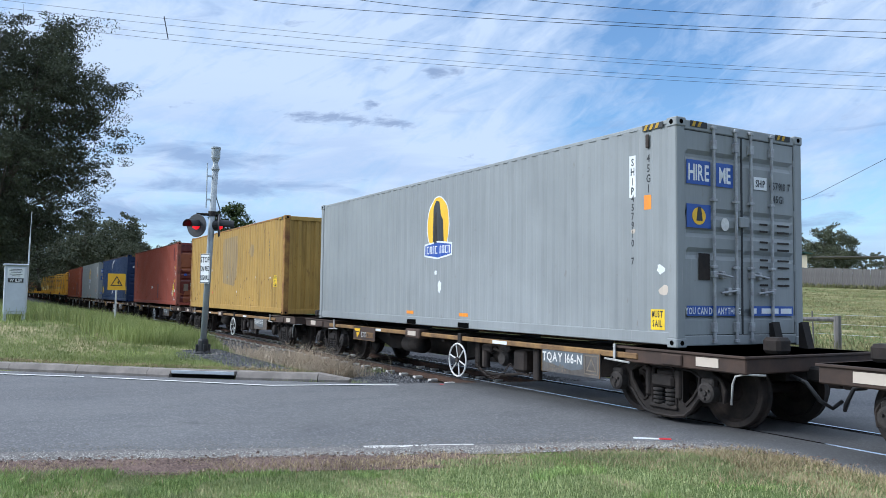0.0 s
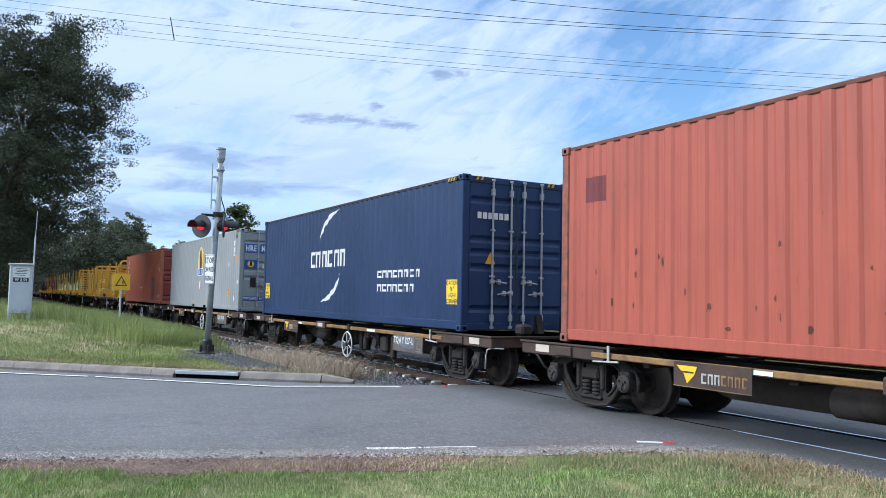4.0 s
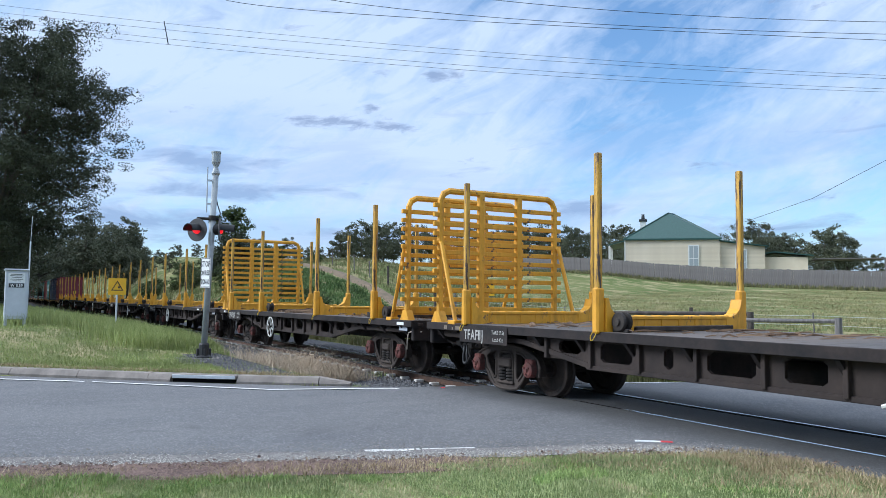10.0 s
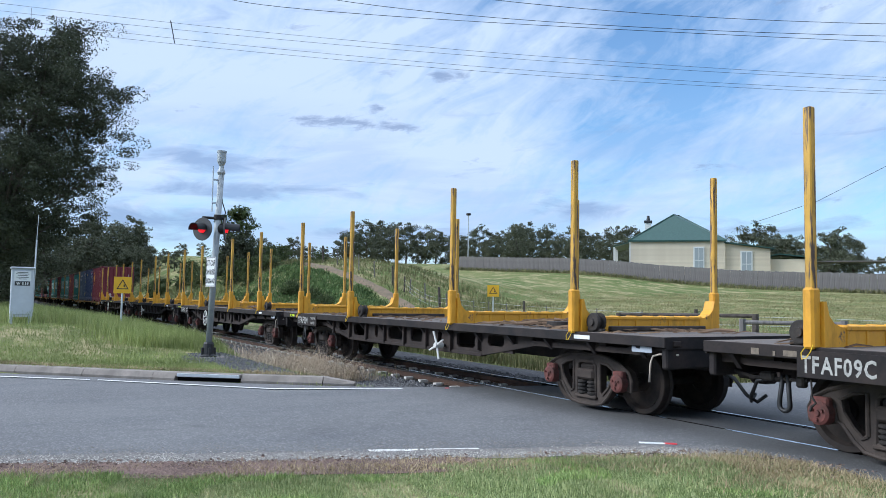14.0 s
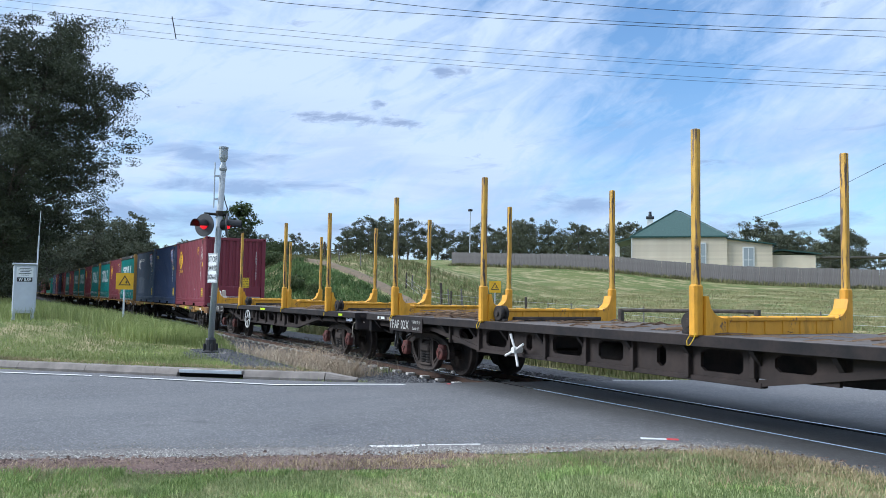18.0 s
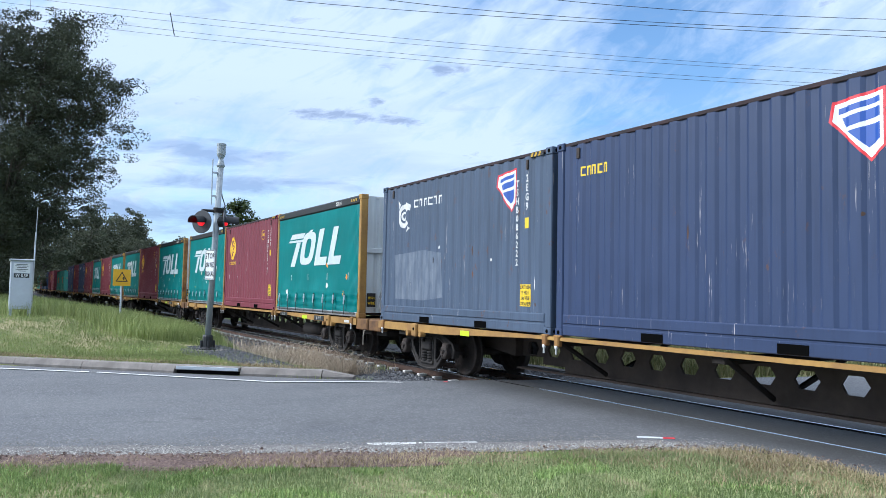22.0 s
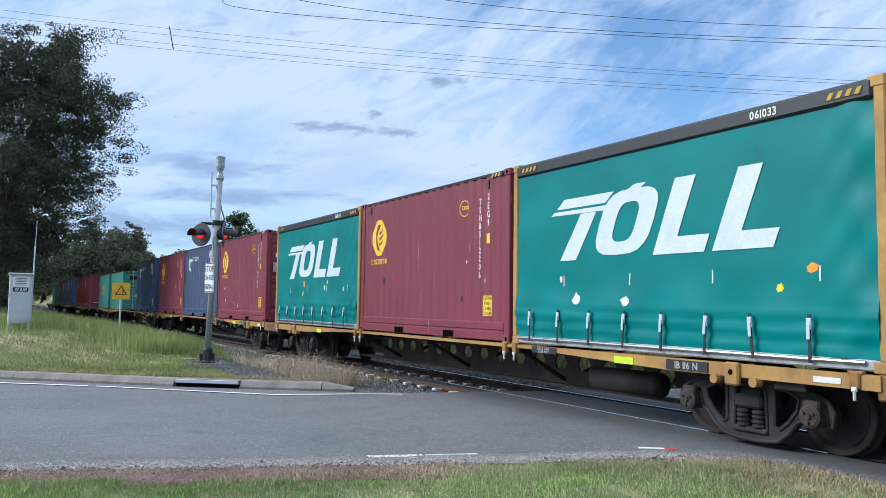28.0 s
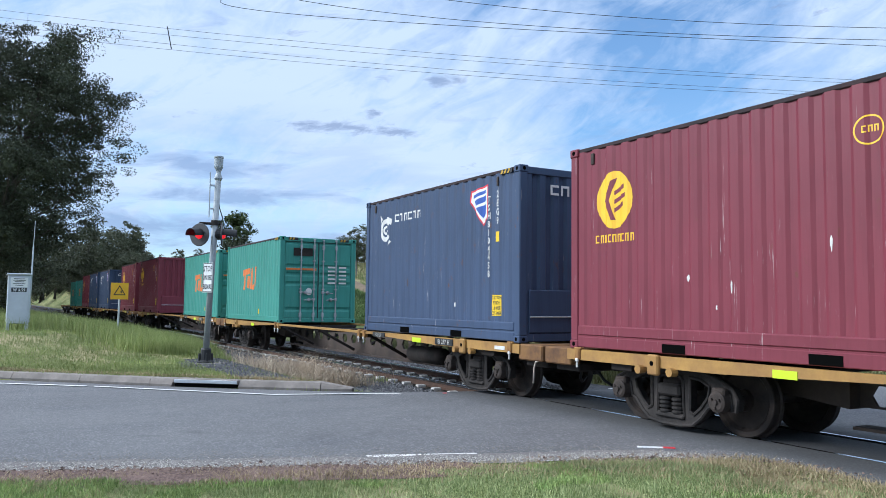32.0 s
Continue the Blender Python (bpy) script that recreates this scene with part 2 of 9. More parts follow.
M = dict(
    grey_paint=paint("grey paint", (0.262, 0.275, 0.275), 0.5, 0.15, 0.25, scratch=0.3),
    yellow_box=paint("faded mustard paint", (0.40, 0.245, 0.060), 0.6, 0.95, 0.9, (0.13, 0.055, 0.022), 0.3, 0.60),
    red_box=paint("salmon red paint", (0.345, 0.082, 0.052), 0.55, 0.6, 0.5),
    orange_box=paint("orange red paint", (0.365, 0.098, 0.052), 0.6, 0.35, 0.5),
    door_red=paint("dark red paint", (0.185, 0.038, 0.032), 0.5, 0.5, 0.5),
    door_brown=None,
    mark_white=grime("printed pale mark", (0.57, 0.62, 0.63), (0.50, 0.55, 0.56), 3.0, 0.5, 0.0, 0.02),
    bank_soil=grime("dry brown bank soil", (0.20, 0.145, 0.098), (0.12, 0.098, 0.066), 1.4, 0.95),
    washed_label=plain("pale blue-grey label", (0.33, 0.36, 0.41), 0.6),
    overpaint=paint("deep maroon overpaint", (0.150, 0.034, 0.033), 0.38, 0.2, 0.3),
    worn_post=grime("scraped red corner post", (0.30, 0.092, 0.060), (0.125, 0.058, 0.042), 5.0, 0.7),
    scar=grime("brown rust scar", (0.125, 0.048, 0.028), (0.070, 0.032, 0.022), 12.0),
    dull_mark=grime("dulled tan stencil", (0.21, 0.17, 0.13), (0.12, 0.10, 0.08), 16.0, 0.8, 0.0, 0.05),
    washed=grime("washed blue-grey panel", (0.135, 0.155, 0.175), (0.105, 0.112, 0.118), 5.0, 0.6, 0.0, 0.05),
    rod_pale=grime("pale galvanised rod", (0.55, 0.53, 0.50), (0.38, 0.36, 0.34), 9.0, 0.45, 0.15, 0.05),
    amber=plain("amber warning label", (0.62, 0.30, 0.012), 0.5),
    navy_box=paint("navy paint", (0.012, 0.030, 0.085), 0.45, 0.12, 0.2),
    maroon_box=paint("maroon paint", (0.178, 0.033, 0.048), 0.5, 0.3, 0.4, scratch=0.7),
    blue_box=paint("blue paint", (0.046, 0.070, 0.128), 0.55, 0.6, 0.5, scratch=0.6, spots=0.62),
    royal_box=paint("royal blue paint", (0.028, 0.044, 0.100), 0.5, 0.3, 0.4, scratch=0.8),
    dusty_blue=paint("faded blue paint", (0.066, 0.090, 0.135), 0.6, 0.7, 0.6, scratch=0.9, spots=0.61),
    teal_box=paint("teal green paint", (0.060, 0.250, 0.200), 0.5, 0.4, 0.45, scratch=0.5),
    white_end=paint("white panel paint", (0.62, 0.64, 0.63), 0.5, 0.12, 0.3),
    wagon_yellow=grime("dirty wagon yellow paint", (0.41, 0.235, 0.062), (0.25, 0.135, 0.050), 1.8, 0.6, 0.0, 0.1),
    rack_yellow=None,
    stake_worn=None,
    wagon_brown=grime("rusty brown wagon steel", (0.078, 0.049, 0.036), (0.040, 0.030, 0.026), 2.0),
    plate_grey=grime("washed grey-brown plate", (0.135, 0.125, 0.115), (0.075, 0.064, 0.056), 3.5),
    rail_tan=grime("rusty tan rail paint", (0.30, 0.175, 0.065), (0.10, 0.058, 0.038), 2.6),
    rust_post=grime("rusted mustard post", (0.36, 0.20, 0.055), (0.15, 0.062, 0.030), 3.0),
    rust_edge=grime("rusted red rail edge", (0.17, 0.060, 0.040), (0.085, 0.038, 0.028), 4.0),
    wagon_dark=grime("dark oily wagon steel", (0.013, 0.011, 0.010), (0.036, 0.027, 0.022), 2.2),
    log_dark=grime("dark brown wagon steel", (0.011, 0.010, 0.011), (0.034, 0.025, 0.022), 2.0),
    deck=grime("worn grey deck planks", (0.085, 0.078, 0.075), (0.045, 0.040, 0.040), 3.0),
    bogie_grey=grime("dusty brown bogie casting", (0.068, 0.052, 0.043), (0.030, 0.024, 0.021), 4.0),
    bogie_dark=grime("dark bogie casting", (0.018, 0.016, 0.015), (0.050, 0.042, 0.037), 4.0),
    axle_red=grime("dull red axle cap", (0.15, 0.050, 0.042), (0.055, 0.032, 0.028), 7.0),
    wheel=grime("brown wheel steel", (0.050, 0.037, 0.030), (0.020, 0.017, 0.016), 5.0, 0.65, 0.2),
    tread=grime("worn bright steel", (0.42, 0.42, 0.42), (0.30, 0.29, 0.28), 9.0, 0.3, 0.9, 0.05),
    rail_head=grime("polished rail head", (0.62, 0.63, 0.66), (0.50, 0.51, 0.53), 9.0, 0.16, 1.0, 0.02),
    rust_rail=grime("rusty rail side", (0.095, 0.053, 0.035), (0.050, 0.033, 0.026), 6.0),
    galv=grime("galvanised steel", (0.56, 0.59, 0.61), (0.46, 0.49, 0.51), 5.0, 0.5, 0.35, 0.05),
    rod=grime("galvanised lock rod", (0.42, 0.43, 0.44), (0.27, 0.26, 0.26), 9.0, 0.5, 0.2, 0.05),
    black=plain("black rubber and paint", (0.012, 0.012, 0.013), 0.55),
    # near-black without gloss: the shade inside holes, pockets and grooves put into colour
    hole_shade=Mat("black for shade in hollows").done((0.004, 0.004, 0.004), 1.0, 0.0, 0.0),
    white=plain("white paint", (0.72, 0.73, 0.73), 0.5),
    offwhite=grime("chipped white paint", (0.70, 0.69, 0.66), (0.55, 0.53, 0.49), 9.0, 0.6, 0.0, 0.05),
    cream=plain("cream label", (0.52, 0.44, 0.36), 0.6),
    blue_label=plain("royal blue label", (0.022, 0.075, 0.33), 0.4),
    yellow_label=plain("yellow label", (0.78, 0.52, 0.012), 0.4),
    orange_label=plain("orange label", (0.80, 0.26, 0.01), 0.45),
    lime=glow("lime reflector", (0.55, 0.75, 0.02), 0.0),
    red_label=plain("red label", (0.6, 0.02, 0.03), 0.45),
    dark_text=plain("dark lettering", (0.02, 0.022, 0.025), 0.5),
    logo_yellow=plain("yellow emblem", (0.80, 0.47, 0.01), 0.45),
    graffiti=plain("orange painted emblem", (0.62, 0.16, 0.03), 0.55),
    concrete=grime("weathered concrete", (0.27, 0.238, 0.210), (0.165, 0.145, 0.128), 2.5, 0.9),
    sleeper=grime("dusty sleeper", (0.20, 0.17, 0.14), (0.11, 0.09, 0.075), 4.0, 0.95),
    stencil=grime("worn stencil paint", (0.46, 0.45, 0.42), (0.24, 0.235, 0.22), 14.0, 0.7, 0.0, 0.05),
    spine=grime("rusty brown spine steel", (0.082, 0.060, 0.047), (0.045, 0.034, 0.028), 1.6),
    clip=grime("pale steel clip", (0.70, 0.68, 0.64), (0.50, 0.48, 0.45), 9.0, 0.6, 0.2),
    girder=grime("grimy brown girder steel", (0.043, 0.031, 0.026), (0.018, 0.014, 0.013), 1.6),
    hazard_yellow=grime("worn hazard yellow", (0.56, 0.35, 0.03), (0.34, 0.20, 0.03), 20.0, 0.6, 0.0, 0.05),
    end_rust=grime("rust-stained yellow steel", (0.22, 0.115, 0.042), (0.085, 0.045, 0.028), 3.0),
    mast_grey=grime("dull galvanised mast", (0.36, 0.39, 0.40), (0.27, 0.29, 0.30), 5.0, 0.5, 0.2, 0.05),
    # darker than the side panels, for most boxes' top rails
    roof_rail=grime("dark roof rail", (0.045, 0.026, 0.028), (0.022, 0.018, 0.020), 4.0),
    fence=None, asphalt=None, ground=None)


def make_special():
    b = Mat("brown door paint with maroon overpainting")
    coat = b.ramp(b.noise(0.95, 3, 0.5, shift=5.3), ((0.500, 0.0), (0.508, 1.0)))
    fade = b.mix(b.ramp(b.noise(3.0, 5, 0.6), ((0.35, 0.0), (0.7, 1.0))), (0.205, 0.060, 0.026), (0.250, 0.082, 0.036))
    dark = b.mix(b.ramp(b.noise(6.0, 4, 0.6, shift=2.0), ((0.35, 0.0), (0.7, 1.0))), (0.085, 0.018, 0.018), (0.125, 0.028, 0.026))
    b.bump(b.noise(14.0, 5, 0.6), 0.2, 0.004)
    M["door_brown"] = b.done(b.mix(coat, fade, dark), b.ramp(coat, ((0.0, 0.5), (1.0, 0.32))), 0.0, 0.35)
    for key, name, c, d, thr, stretch in (("stake_worn", "worn stake paint", (0.46, 0.255, 0.025), (0.58, 0.33, 0.045), 0.535, (6, 6, 0.5)),
                                          ("rack_yellow", "chipped rack yellow paint", (0.56, 0.265, 0.010), (0.68, 0.335, 0.016), 0.635, (1.6, 1.6, 1.1))):
        b = Mat(name)
        bare = b.noise(3.0, 9, 0.68, stretch=stretch, shift=2)
        tone = b.mix(b.ramp(b.noise(1.7, 6, 0.6, shift=6), ((0.35, 0.0), (0.65, 1.0))), c, d)
        tone = b.mix(b.times(b.ramp(b.noise(6, 6, 0.65, stretch=(1, 1, 0.3), shift=8), ((0.48, 0.0), (0.72, 1.0))), 0.7), tone, shade(c, 0.45))
        rusty = b.mix(b.ramp(b.noise(9, 5, 0.6, stretch=(1, 1, 0.4)), ((0.4, 0.0), (0.65, 1.0))), (0.055, 0.036, 0.027), (0.15, 0.095, 0.06))
        b.bump(bare, 0.3, 0.004)
        M[key] = b.done(b.mix(b.ramp(bare, ((thr - 0.02, 0.0), (thr + 0.03, 1.0))), tone, rusty), 0.6)
    b = Mat("weathered grey paling")
    n = b.noise(6, 6, 0.6, stretch=(3, 3, 0.25))
    col = b.mix(b.ramp(n, ((0.3, 0.0), (0.7, 1.0))), (0.085, 0.078, 0.075), (0.19, 0.175, 0.168))
    M["fence"] = b.done(b.mix(b.times(b.random(), 0.45), col, (0.10, 0.09, 0.085)), 0.9)
    b = Mat("chip seal asphalt")
    chip = b.t.nodes.new("ShaderNodeTexVoronoi")
    chip.inputs["Scale"].default_value = 60
    b.link(b.co, chip.inputs["Vector"])
    tint = b.t.nodes.new("ShaderNodeSeparateColor")
    b.link(chip.outputs["Color"], tint.inputs[0])
    fine = b.noise(38, 5, 0.75)
    broad = b.noise(0.35, 5, 0.6)
    wear = b.noise(1.6, 6, 0.6, stretch=(1.0, 0.3, 1), shift=4)
    col = b.mix(b.ramp(broad, ((0.35, 0.0), (0.65, 1.0))), (0.088, 0.086, 0.088), (0.118, 0.116, 0.116))
    col = b.mix(b.times(b.ramp(wear, ((0.48, 0.0), (0.72, 1.0))), 0.55), col, (0.060, 0.062, 0.070))
    col = b.mix(b.ramp(fine, ((0.48, 0.0), (0.72, 0.6))), col, (0.18, 0.18, 0.185))
    col = b.mix(b.ramp(fine, ((0.30, 0.55), (0.46, 0.0))), col, (0.036, 0.037, 0.041))
    col = b.mix(b.ramp(tint.outputs[0], ((0.72, 0.0), (1.0, 0.7))), col, (0.24, 0.24, 0.24))
    stain = b.noise(0.9, 7, 0.7, shift=15)
    col = b.mix(b.times(b.ramp(stain, ((0.58, 0.0), (0.68, 1.0))), 0.45), col, (0.045, 0.046, 0.050))
    # darker asphalt along the rails, with the train's shade painted into it
    where = b.t.nodes.new("ShaderNodeSeparateXYZ")
    b.link(b.co, where.inputs[0])
    off = b.t.nodes.new("ShaderNodeMath")
    off.operation = "ABSOLUTE"
    b.link(where.outputs[1], off.inputs[0])
    ragged_edge = b.t.nodes.new("ShaderNodeMath")
    ragged_edge.operation = "ADD"
    b.link(b.times(off.outputs[0], 0.3), ragged_edge.inputs[0])
    b.link(b.times(b.noise(1.1, 5, 0.6, shift=23), 0.28), ragged_edge.inputs[1])
    col = b.mix(b.ramp(ragged_edge.outputs[0], ((0.46, 0.62), (0.70, 0.0))), col, (0.050, 0.048, 0.047))
    b.bump(chip.outputs["Distance"], 0.5, 0.008)
    M["asphalt"] = b.done(col, 0.8, 0.0, 0.4)
    b = Mat("grassy ground")
    n1 = b.noise(0.12, 5, 0.6, shift=2)
    n2 = b.noise(0.62, 9, 0.74, stretch=(0.55, 1.6, 1), shift=6, distortion=0.15)
    n3 = b.noise(14, 4, 0.7)
    col = b.mix(b.ramp(n1, ((0.38, 0.0), (0.62, 1.0))), (0.092, 0.124, 0.040), (0.150, 0.160, 0.062))
    col = b.mix(b.times(b.ramp(n2, ((0.49, 0.0), (0.60, 1.0))), 0.9), col, (0.36, 0.30, 0.175))
    col = b.mix(b.ramp(n3, ((0.4, 0.0), (0.8, 0.6))), col, (0.060, 0.085, 0.020))
    b.bump(n3, 0.6, 0.05)
    M["ground"] = b.done(col, 0.95, 0.0, 0.1)
    for key, c, d, s in (("ballast", (0.125, 0.122, 0.124), (0.045, 0.045, 0.049), 22),
                         ("gravel", (0.30, 0.28, 0.26), (0.13, 0.122, 0.115), 55),
                         ("redsoil", (0.080, 0.053, 0.046), (0.175, 0.120, 0.100), 40)):
        b = Mat(key)
        vo = b.t.nodes.new("ShaderNodeTexVoronoi")
        vo.inputs["Scale"].default_value = s
        b.link(b.co, vo.inputs["Vector"])
        grey = b.t.nodes.new("ShaderNodeSeparateColor")
        b.link(vo.outputs["Color"], grey.inputs[0])
        col = b.mix(grey.outputs[0], c, d)
        col = b.mix(b.ramp(b.noise(1.5, 5), ((0.4, 0.0), (0.7, 0.7))), col, shade(d, 1.3))
        b.bump(vo.outputs["Distance"], 0.8, 0.03)
        M[key] = b.done(col, 0.95, 0.0, 0.2)
    b = Mat("weatherboard paint")
    col = b.mix(b.ramp(b.noise(0.8, 5), ((0.4, 0.0), (0.7, 1.0))), (0.64, 0.55, 0.40), (0.72, 0.63, 0.47))
    M["cladding"] = b.done(b.mix(b.times(b.random(), 0.35), col, (0.42, 0.35, 0.25)), 0.6)
    b = Mat("green roof iron")
    wv = b.noise(3, 5, 0.6, stretch=(2, 2, 0.2))
    M["roof"] = b.done(b.mix(b.ramp(wv, ((0.4, 0.0), (0.7, 1.0))), (0.016, 0.056, 0.046), (0.025, 0.074, 0.060)), 0.45)
    b = Mat("window glass")
    M["glass"] = b.done((0.30, 0.33, 0.33), 0.12, 0.0, 0.6)
    b = Mat("tarpaulin curtain")
    n = b.noise(0.9, 4, 0.5, stretch=(0.8, 1, 1.4))
    col = b.mix(b.ramp(n, ((0.35, 0.0), (0.7, 1.0))), (0.003, 0.135, 0.128), (0.005, 0.172, 0.164))
    scuff = b.noise(3.5, 7, 0.7, stretch=(1, 1, 0.35), shift=3)
    col = b.mix(b.times(b.ramp(scuff, ((0.60, 0.0), (0.72, 1.0))), 0.35), col, (0.012, 0.09, 0.085))
    b.bump(b.noise(1.6, 3, 0.45, stretch=(1.5, 1, 0.8), distortion=0.2), 0.35, 0.03)
    M["curtain"] = b.done(col, 0.50, 0.0, 0.22)
    M["leaf_dark"] = leafy("dark leaves", (0.052, 0.060, 0.037), (0.088, 0.100, 0.062))
    M["leaf_gum"] = leafy("grey green gum leaves", (0.085, 0.098, 0.060), (0.155, 0.163, 0.105))
    M["leaf_scrub"] = leafy("scrub leaves", (0.055, 0.080, 0.028), (0.12, 0.15, 0.060))
    M["blade"] = leafy("fresh grass blades", (0.200, 0.265, 0.100), (0.50, 0.53, 0.260))
    M["blade_tall"] = leafy("tall grass blades", (0.225, 0.280, 0.080), (0.40, 0.43, 0.175))
    M["blade_lush"] = leafy("thick bright grass blades", (0.160, 0.260, 0.075), (0.48, 0.57, 0.215))
    M["blade_weed"] = leafy("dark weed leaves", (0.060, 0.105, 0.034), (0.165, 0.240, 0.085))
    M["blade_dry"] = leafy("dry grass blades", (0.38, 0.29, 0.165), (0.54, 0.44, 0.26))
    M["blade_pink"] = leafy("seeding grass heads", (0.40, 0.31, 0.22), (0.60, 0.49, 0.35))
    M["blade_field"] = leafy("field grass tufts", (0.17, 0.175, 0.07), (0.42, 0.36, 0.19))
    M["blade_bank"] = leafy("olive bank grass", (0.105, 0.125, 0.045), (0.270, 0.245, 0.120))
    M["bark"] = grime("dark bark", (0.050, 0.040, 0.034), (0.105, 0.090, 0.078), 5.0, 0.95)
    M["lamp_red"] = glow("red signal lens", (0.80, 0.012, 0.02), 0.9)


make_special()

from mathutils.geometry import tessellate_polygon

# ---- mesh helpers ----


class Shape:
    """Collects vertices and faces of one mesh."""

    def __init__(self):
        self.v, self.f = [], []

    def add(self, verts, faces):
        n = len(self.v)
        self.v += [tuple(p) for p in verts]
        self.f += [tuple(i + n for i in q) for q in faces]
        return self

    def box(self, x0, x1, y0, y1, z0, z1, b=0.0):
        """A box, with chamfered edges where b is given."""
        if b <= 0:
            v = [(x, y, z) for x in (x0, x1) for y in (y0, y1) for z in (z0, z1)]
            return self.add(v, [(0, 1, 3, 2), (4, 6, 7, 5), (0, 4, 5, 1), (2, 3, 7, 6), (0, 2, 6, 4), (1, 5, 7, 3)])
        b = min(b, (x1 - x0) / 2.2, (y1 - y0) / 2.2, (z1 - z0) / 2.2)
        v, idx = [], {}
        lo, hi = (x0, y0, z0), (x1, y1, z1)
        for sx in (0, 1):
            for sy in (0, 1):
                for sz in (0, 1):
                    s = (sx, sy, sz)
                    for ax in range(3):
                        p = [(hi[k] - b if s[k] else lo[k] + b) for k in range(3)]
                        p[ax] = hi[ax] if s[ax] else lo[ax]
                        idx[s, ax] = len(v)
                        v.append(tuple(p))
        f = []
        for ax in range(3):
            u, w = (ax + 1) % 3, (ax + 2) % 3
            for s in (0, 1):
                q = []
                for a, c in ((0, 0), (1, 0), (1, 1), (0, 1)):
                    k = [0, 0, 0]
                    k[ax], k[u], k[w] = s, a, c
                    q.append(idx[tuple(k), ax])
                f.append(q if s else q[::-1])
            for a in (0, 1):
                for c in (0, 1):
                    k0, k1 = [0, 0, 0], [0, 0, 0]
                    k0[ax], k0[u], k0[w] = 0, a, c
                    k1[ax], k1[u], k1[w] = 1, a, c
                    q = [idx[tuple(k0), u], idx[tuple(k1), u], idx[tuple(k1), w], idx[tuple(k0), w]]
                    f.append(q if (a + c) % 2 else q[::-1])
        for s in [(a, c, d) for a in (0, 1) for c in (0, 1) for d in (0, 1)]:
            q = [idx[s, 0], idx[s, 1], idx[s, 2]]
            f.append(q if sum(s) % 2 else q[::-1])
        return self.add(v, f)

    def prism(self, poly, a, b, axis="y"):
        """A flat outline, in the plane across axis, drawn out from a to b."""
        def put(p, k):
            return {"y": (p[0], k, p[1]), "x": (k, p[0], p[1]), "z": (p[0], p[1], k)}[axis]
        n = len(poly)
        v = [put(p, a) for p in poly] + [put(p, b) for p in poly]
        f = [tuple(range(n)), tuple(range(2 * n - 1, n - 1, -1))]
        f += [(i, i + n, (i + 1) % n + n, (i + 1) % n) for i in range(n)]
        return self.add(v, f)

    def tube(self, points, radii, n=8, close=True):
        """A round bar along points."""
        if isinstance(radii, (int, float)):
            radii = [radii] * len(points)
        pts = [Vector(p) for p in points]
        rings = []
        up = None
        for i, p in enumerate(pts):
            d = (pts[min(i + 1, len(pts) - 1)] - pts[max(i - 1, 0)]).normalized()
            if up is None:
                up = d.orthogonal().normalized()
            up = (up - d * up.dot(d))
            up = up.normalized() if up.length > 1e-5 else d.orthogonal().normalized()
            side = d.cross(up)
            rings.append([p + (up * math.cos(2 * math.pi * k / n) + side * math.sin(2 * math.pi * k / n)) * radii[i] for k in range(n)])
        v = [p for r in rings for p in r]
        f = []
        for i in range(len(pts) - 1):
            for k in range(n):
                f.append((i * n + k, i * n + (k + 1) % n, (i + 1) * n + (k + 1) % n, (i + 1) * n + k))
        if close:
            f.append(tuple(range(n - 1, -1, -1)))
            f.append(tuple(range((len(pts) - 1) * n, len(pts) * n)))
        return self.add(v, f)

    def lathe(self, profile, n=24, axis="y", at=(0, 0, 0)):
        """A turned shape: profile holds (radius, place along the axis)."""
        v, f = [], []
        for r, h in profile:
            for k in range(n):
                c, s = r * math.cos(2 * math.pi * k / n), r * math.sin(2 * math.pi * k / n)
                p = {"y": (c, h, s), "x": (h, c, s), "z": (c, s, h)}[axis]
                v.append((p[0] + at[0], p[1] + at[1], p[2] + at[2]))
        m = len(profile)
        for i in range(m - 1):
            for k in range(n):
                f.append((i * n + k, i * n + (k + 1) % n, (i + 1) * n + (k + 1) % n, (i + 1) * n + k))
        if profile[0][0] > 1e-6:
            f.append(tuple(range(n - 1, -1, -1)))
        if profile[-1][0] > 1e-6:
            f.append(tuple(range((m - 1) * n, m * n)))
        return self.add(v, f)

    def sheet(self, grid):
        """Quads over a grid of points."""
        h, w = len(grid), len(grid[0])
        return self.add([p for r in grid for p in r],
                        [(i * w + j, i * w + j + 1, (i + 1) * w + j + 1, (i + 1) * w + j) for i in range(h - 1) for j in range(w - 1)])

    def mesh(self, name, material, smooth=False):
        me = bpy.data.meshes.new(name)
        me.from_pydata(self.v, [], self.f)
        me.materials.append(material)
        if smooth:
            me.polygons.foreach_set("use_smooth", [True] * len(me.polygons))
        me.validate()
        return me


PANELS = {}


def skin(x, z, lift=0.0025, wide=1.0, tall=1.0):
    """The spot of a painted mark or label on a container's near side, whose relief it follows."""
    return (x, z, lift, wide, tall)


def clipped(poly, k, value, keep):
    """The piece of a flat outline on one side of a line across axis k."""
    out = []
    for a, b in zip(poly, poly[1:] + poly[:1]):
        da, db = (a[k] - value) * keep, (b[k] - value) * keep
        if da >= 0:
            out.append(a)
        if (da > 0 and db < 0) or (da < 0 and db > 0):
            u = da / (da - db)
            out.append((a[0] + (b[0] - a[0]) * u, a[1] + (b[1] - a[1]) * u))
    return out


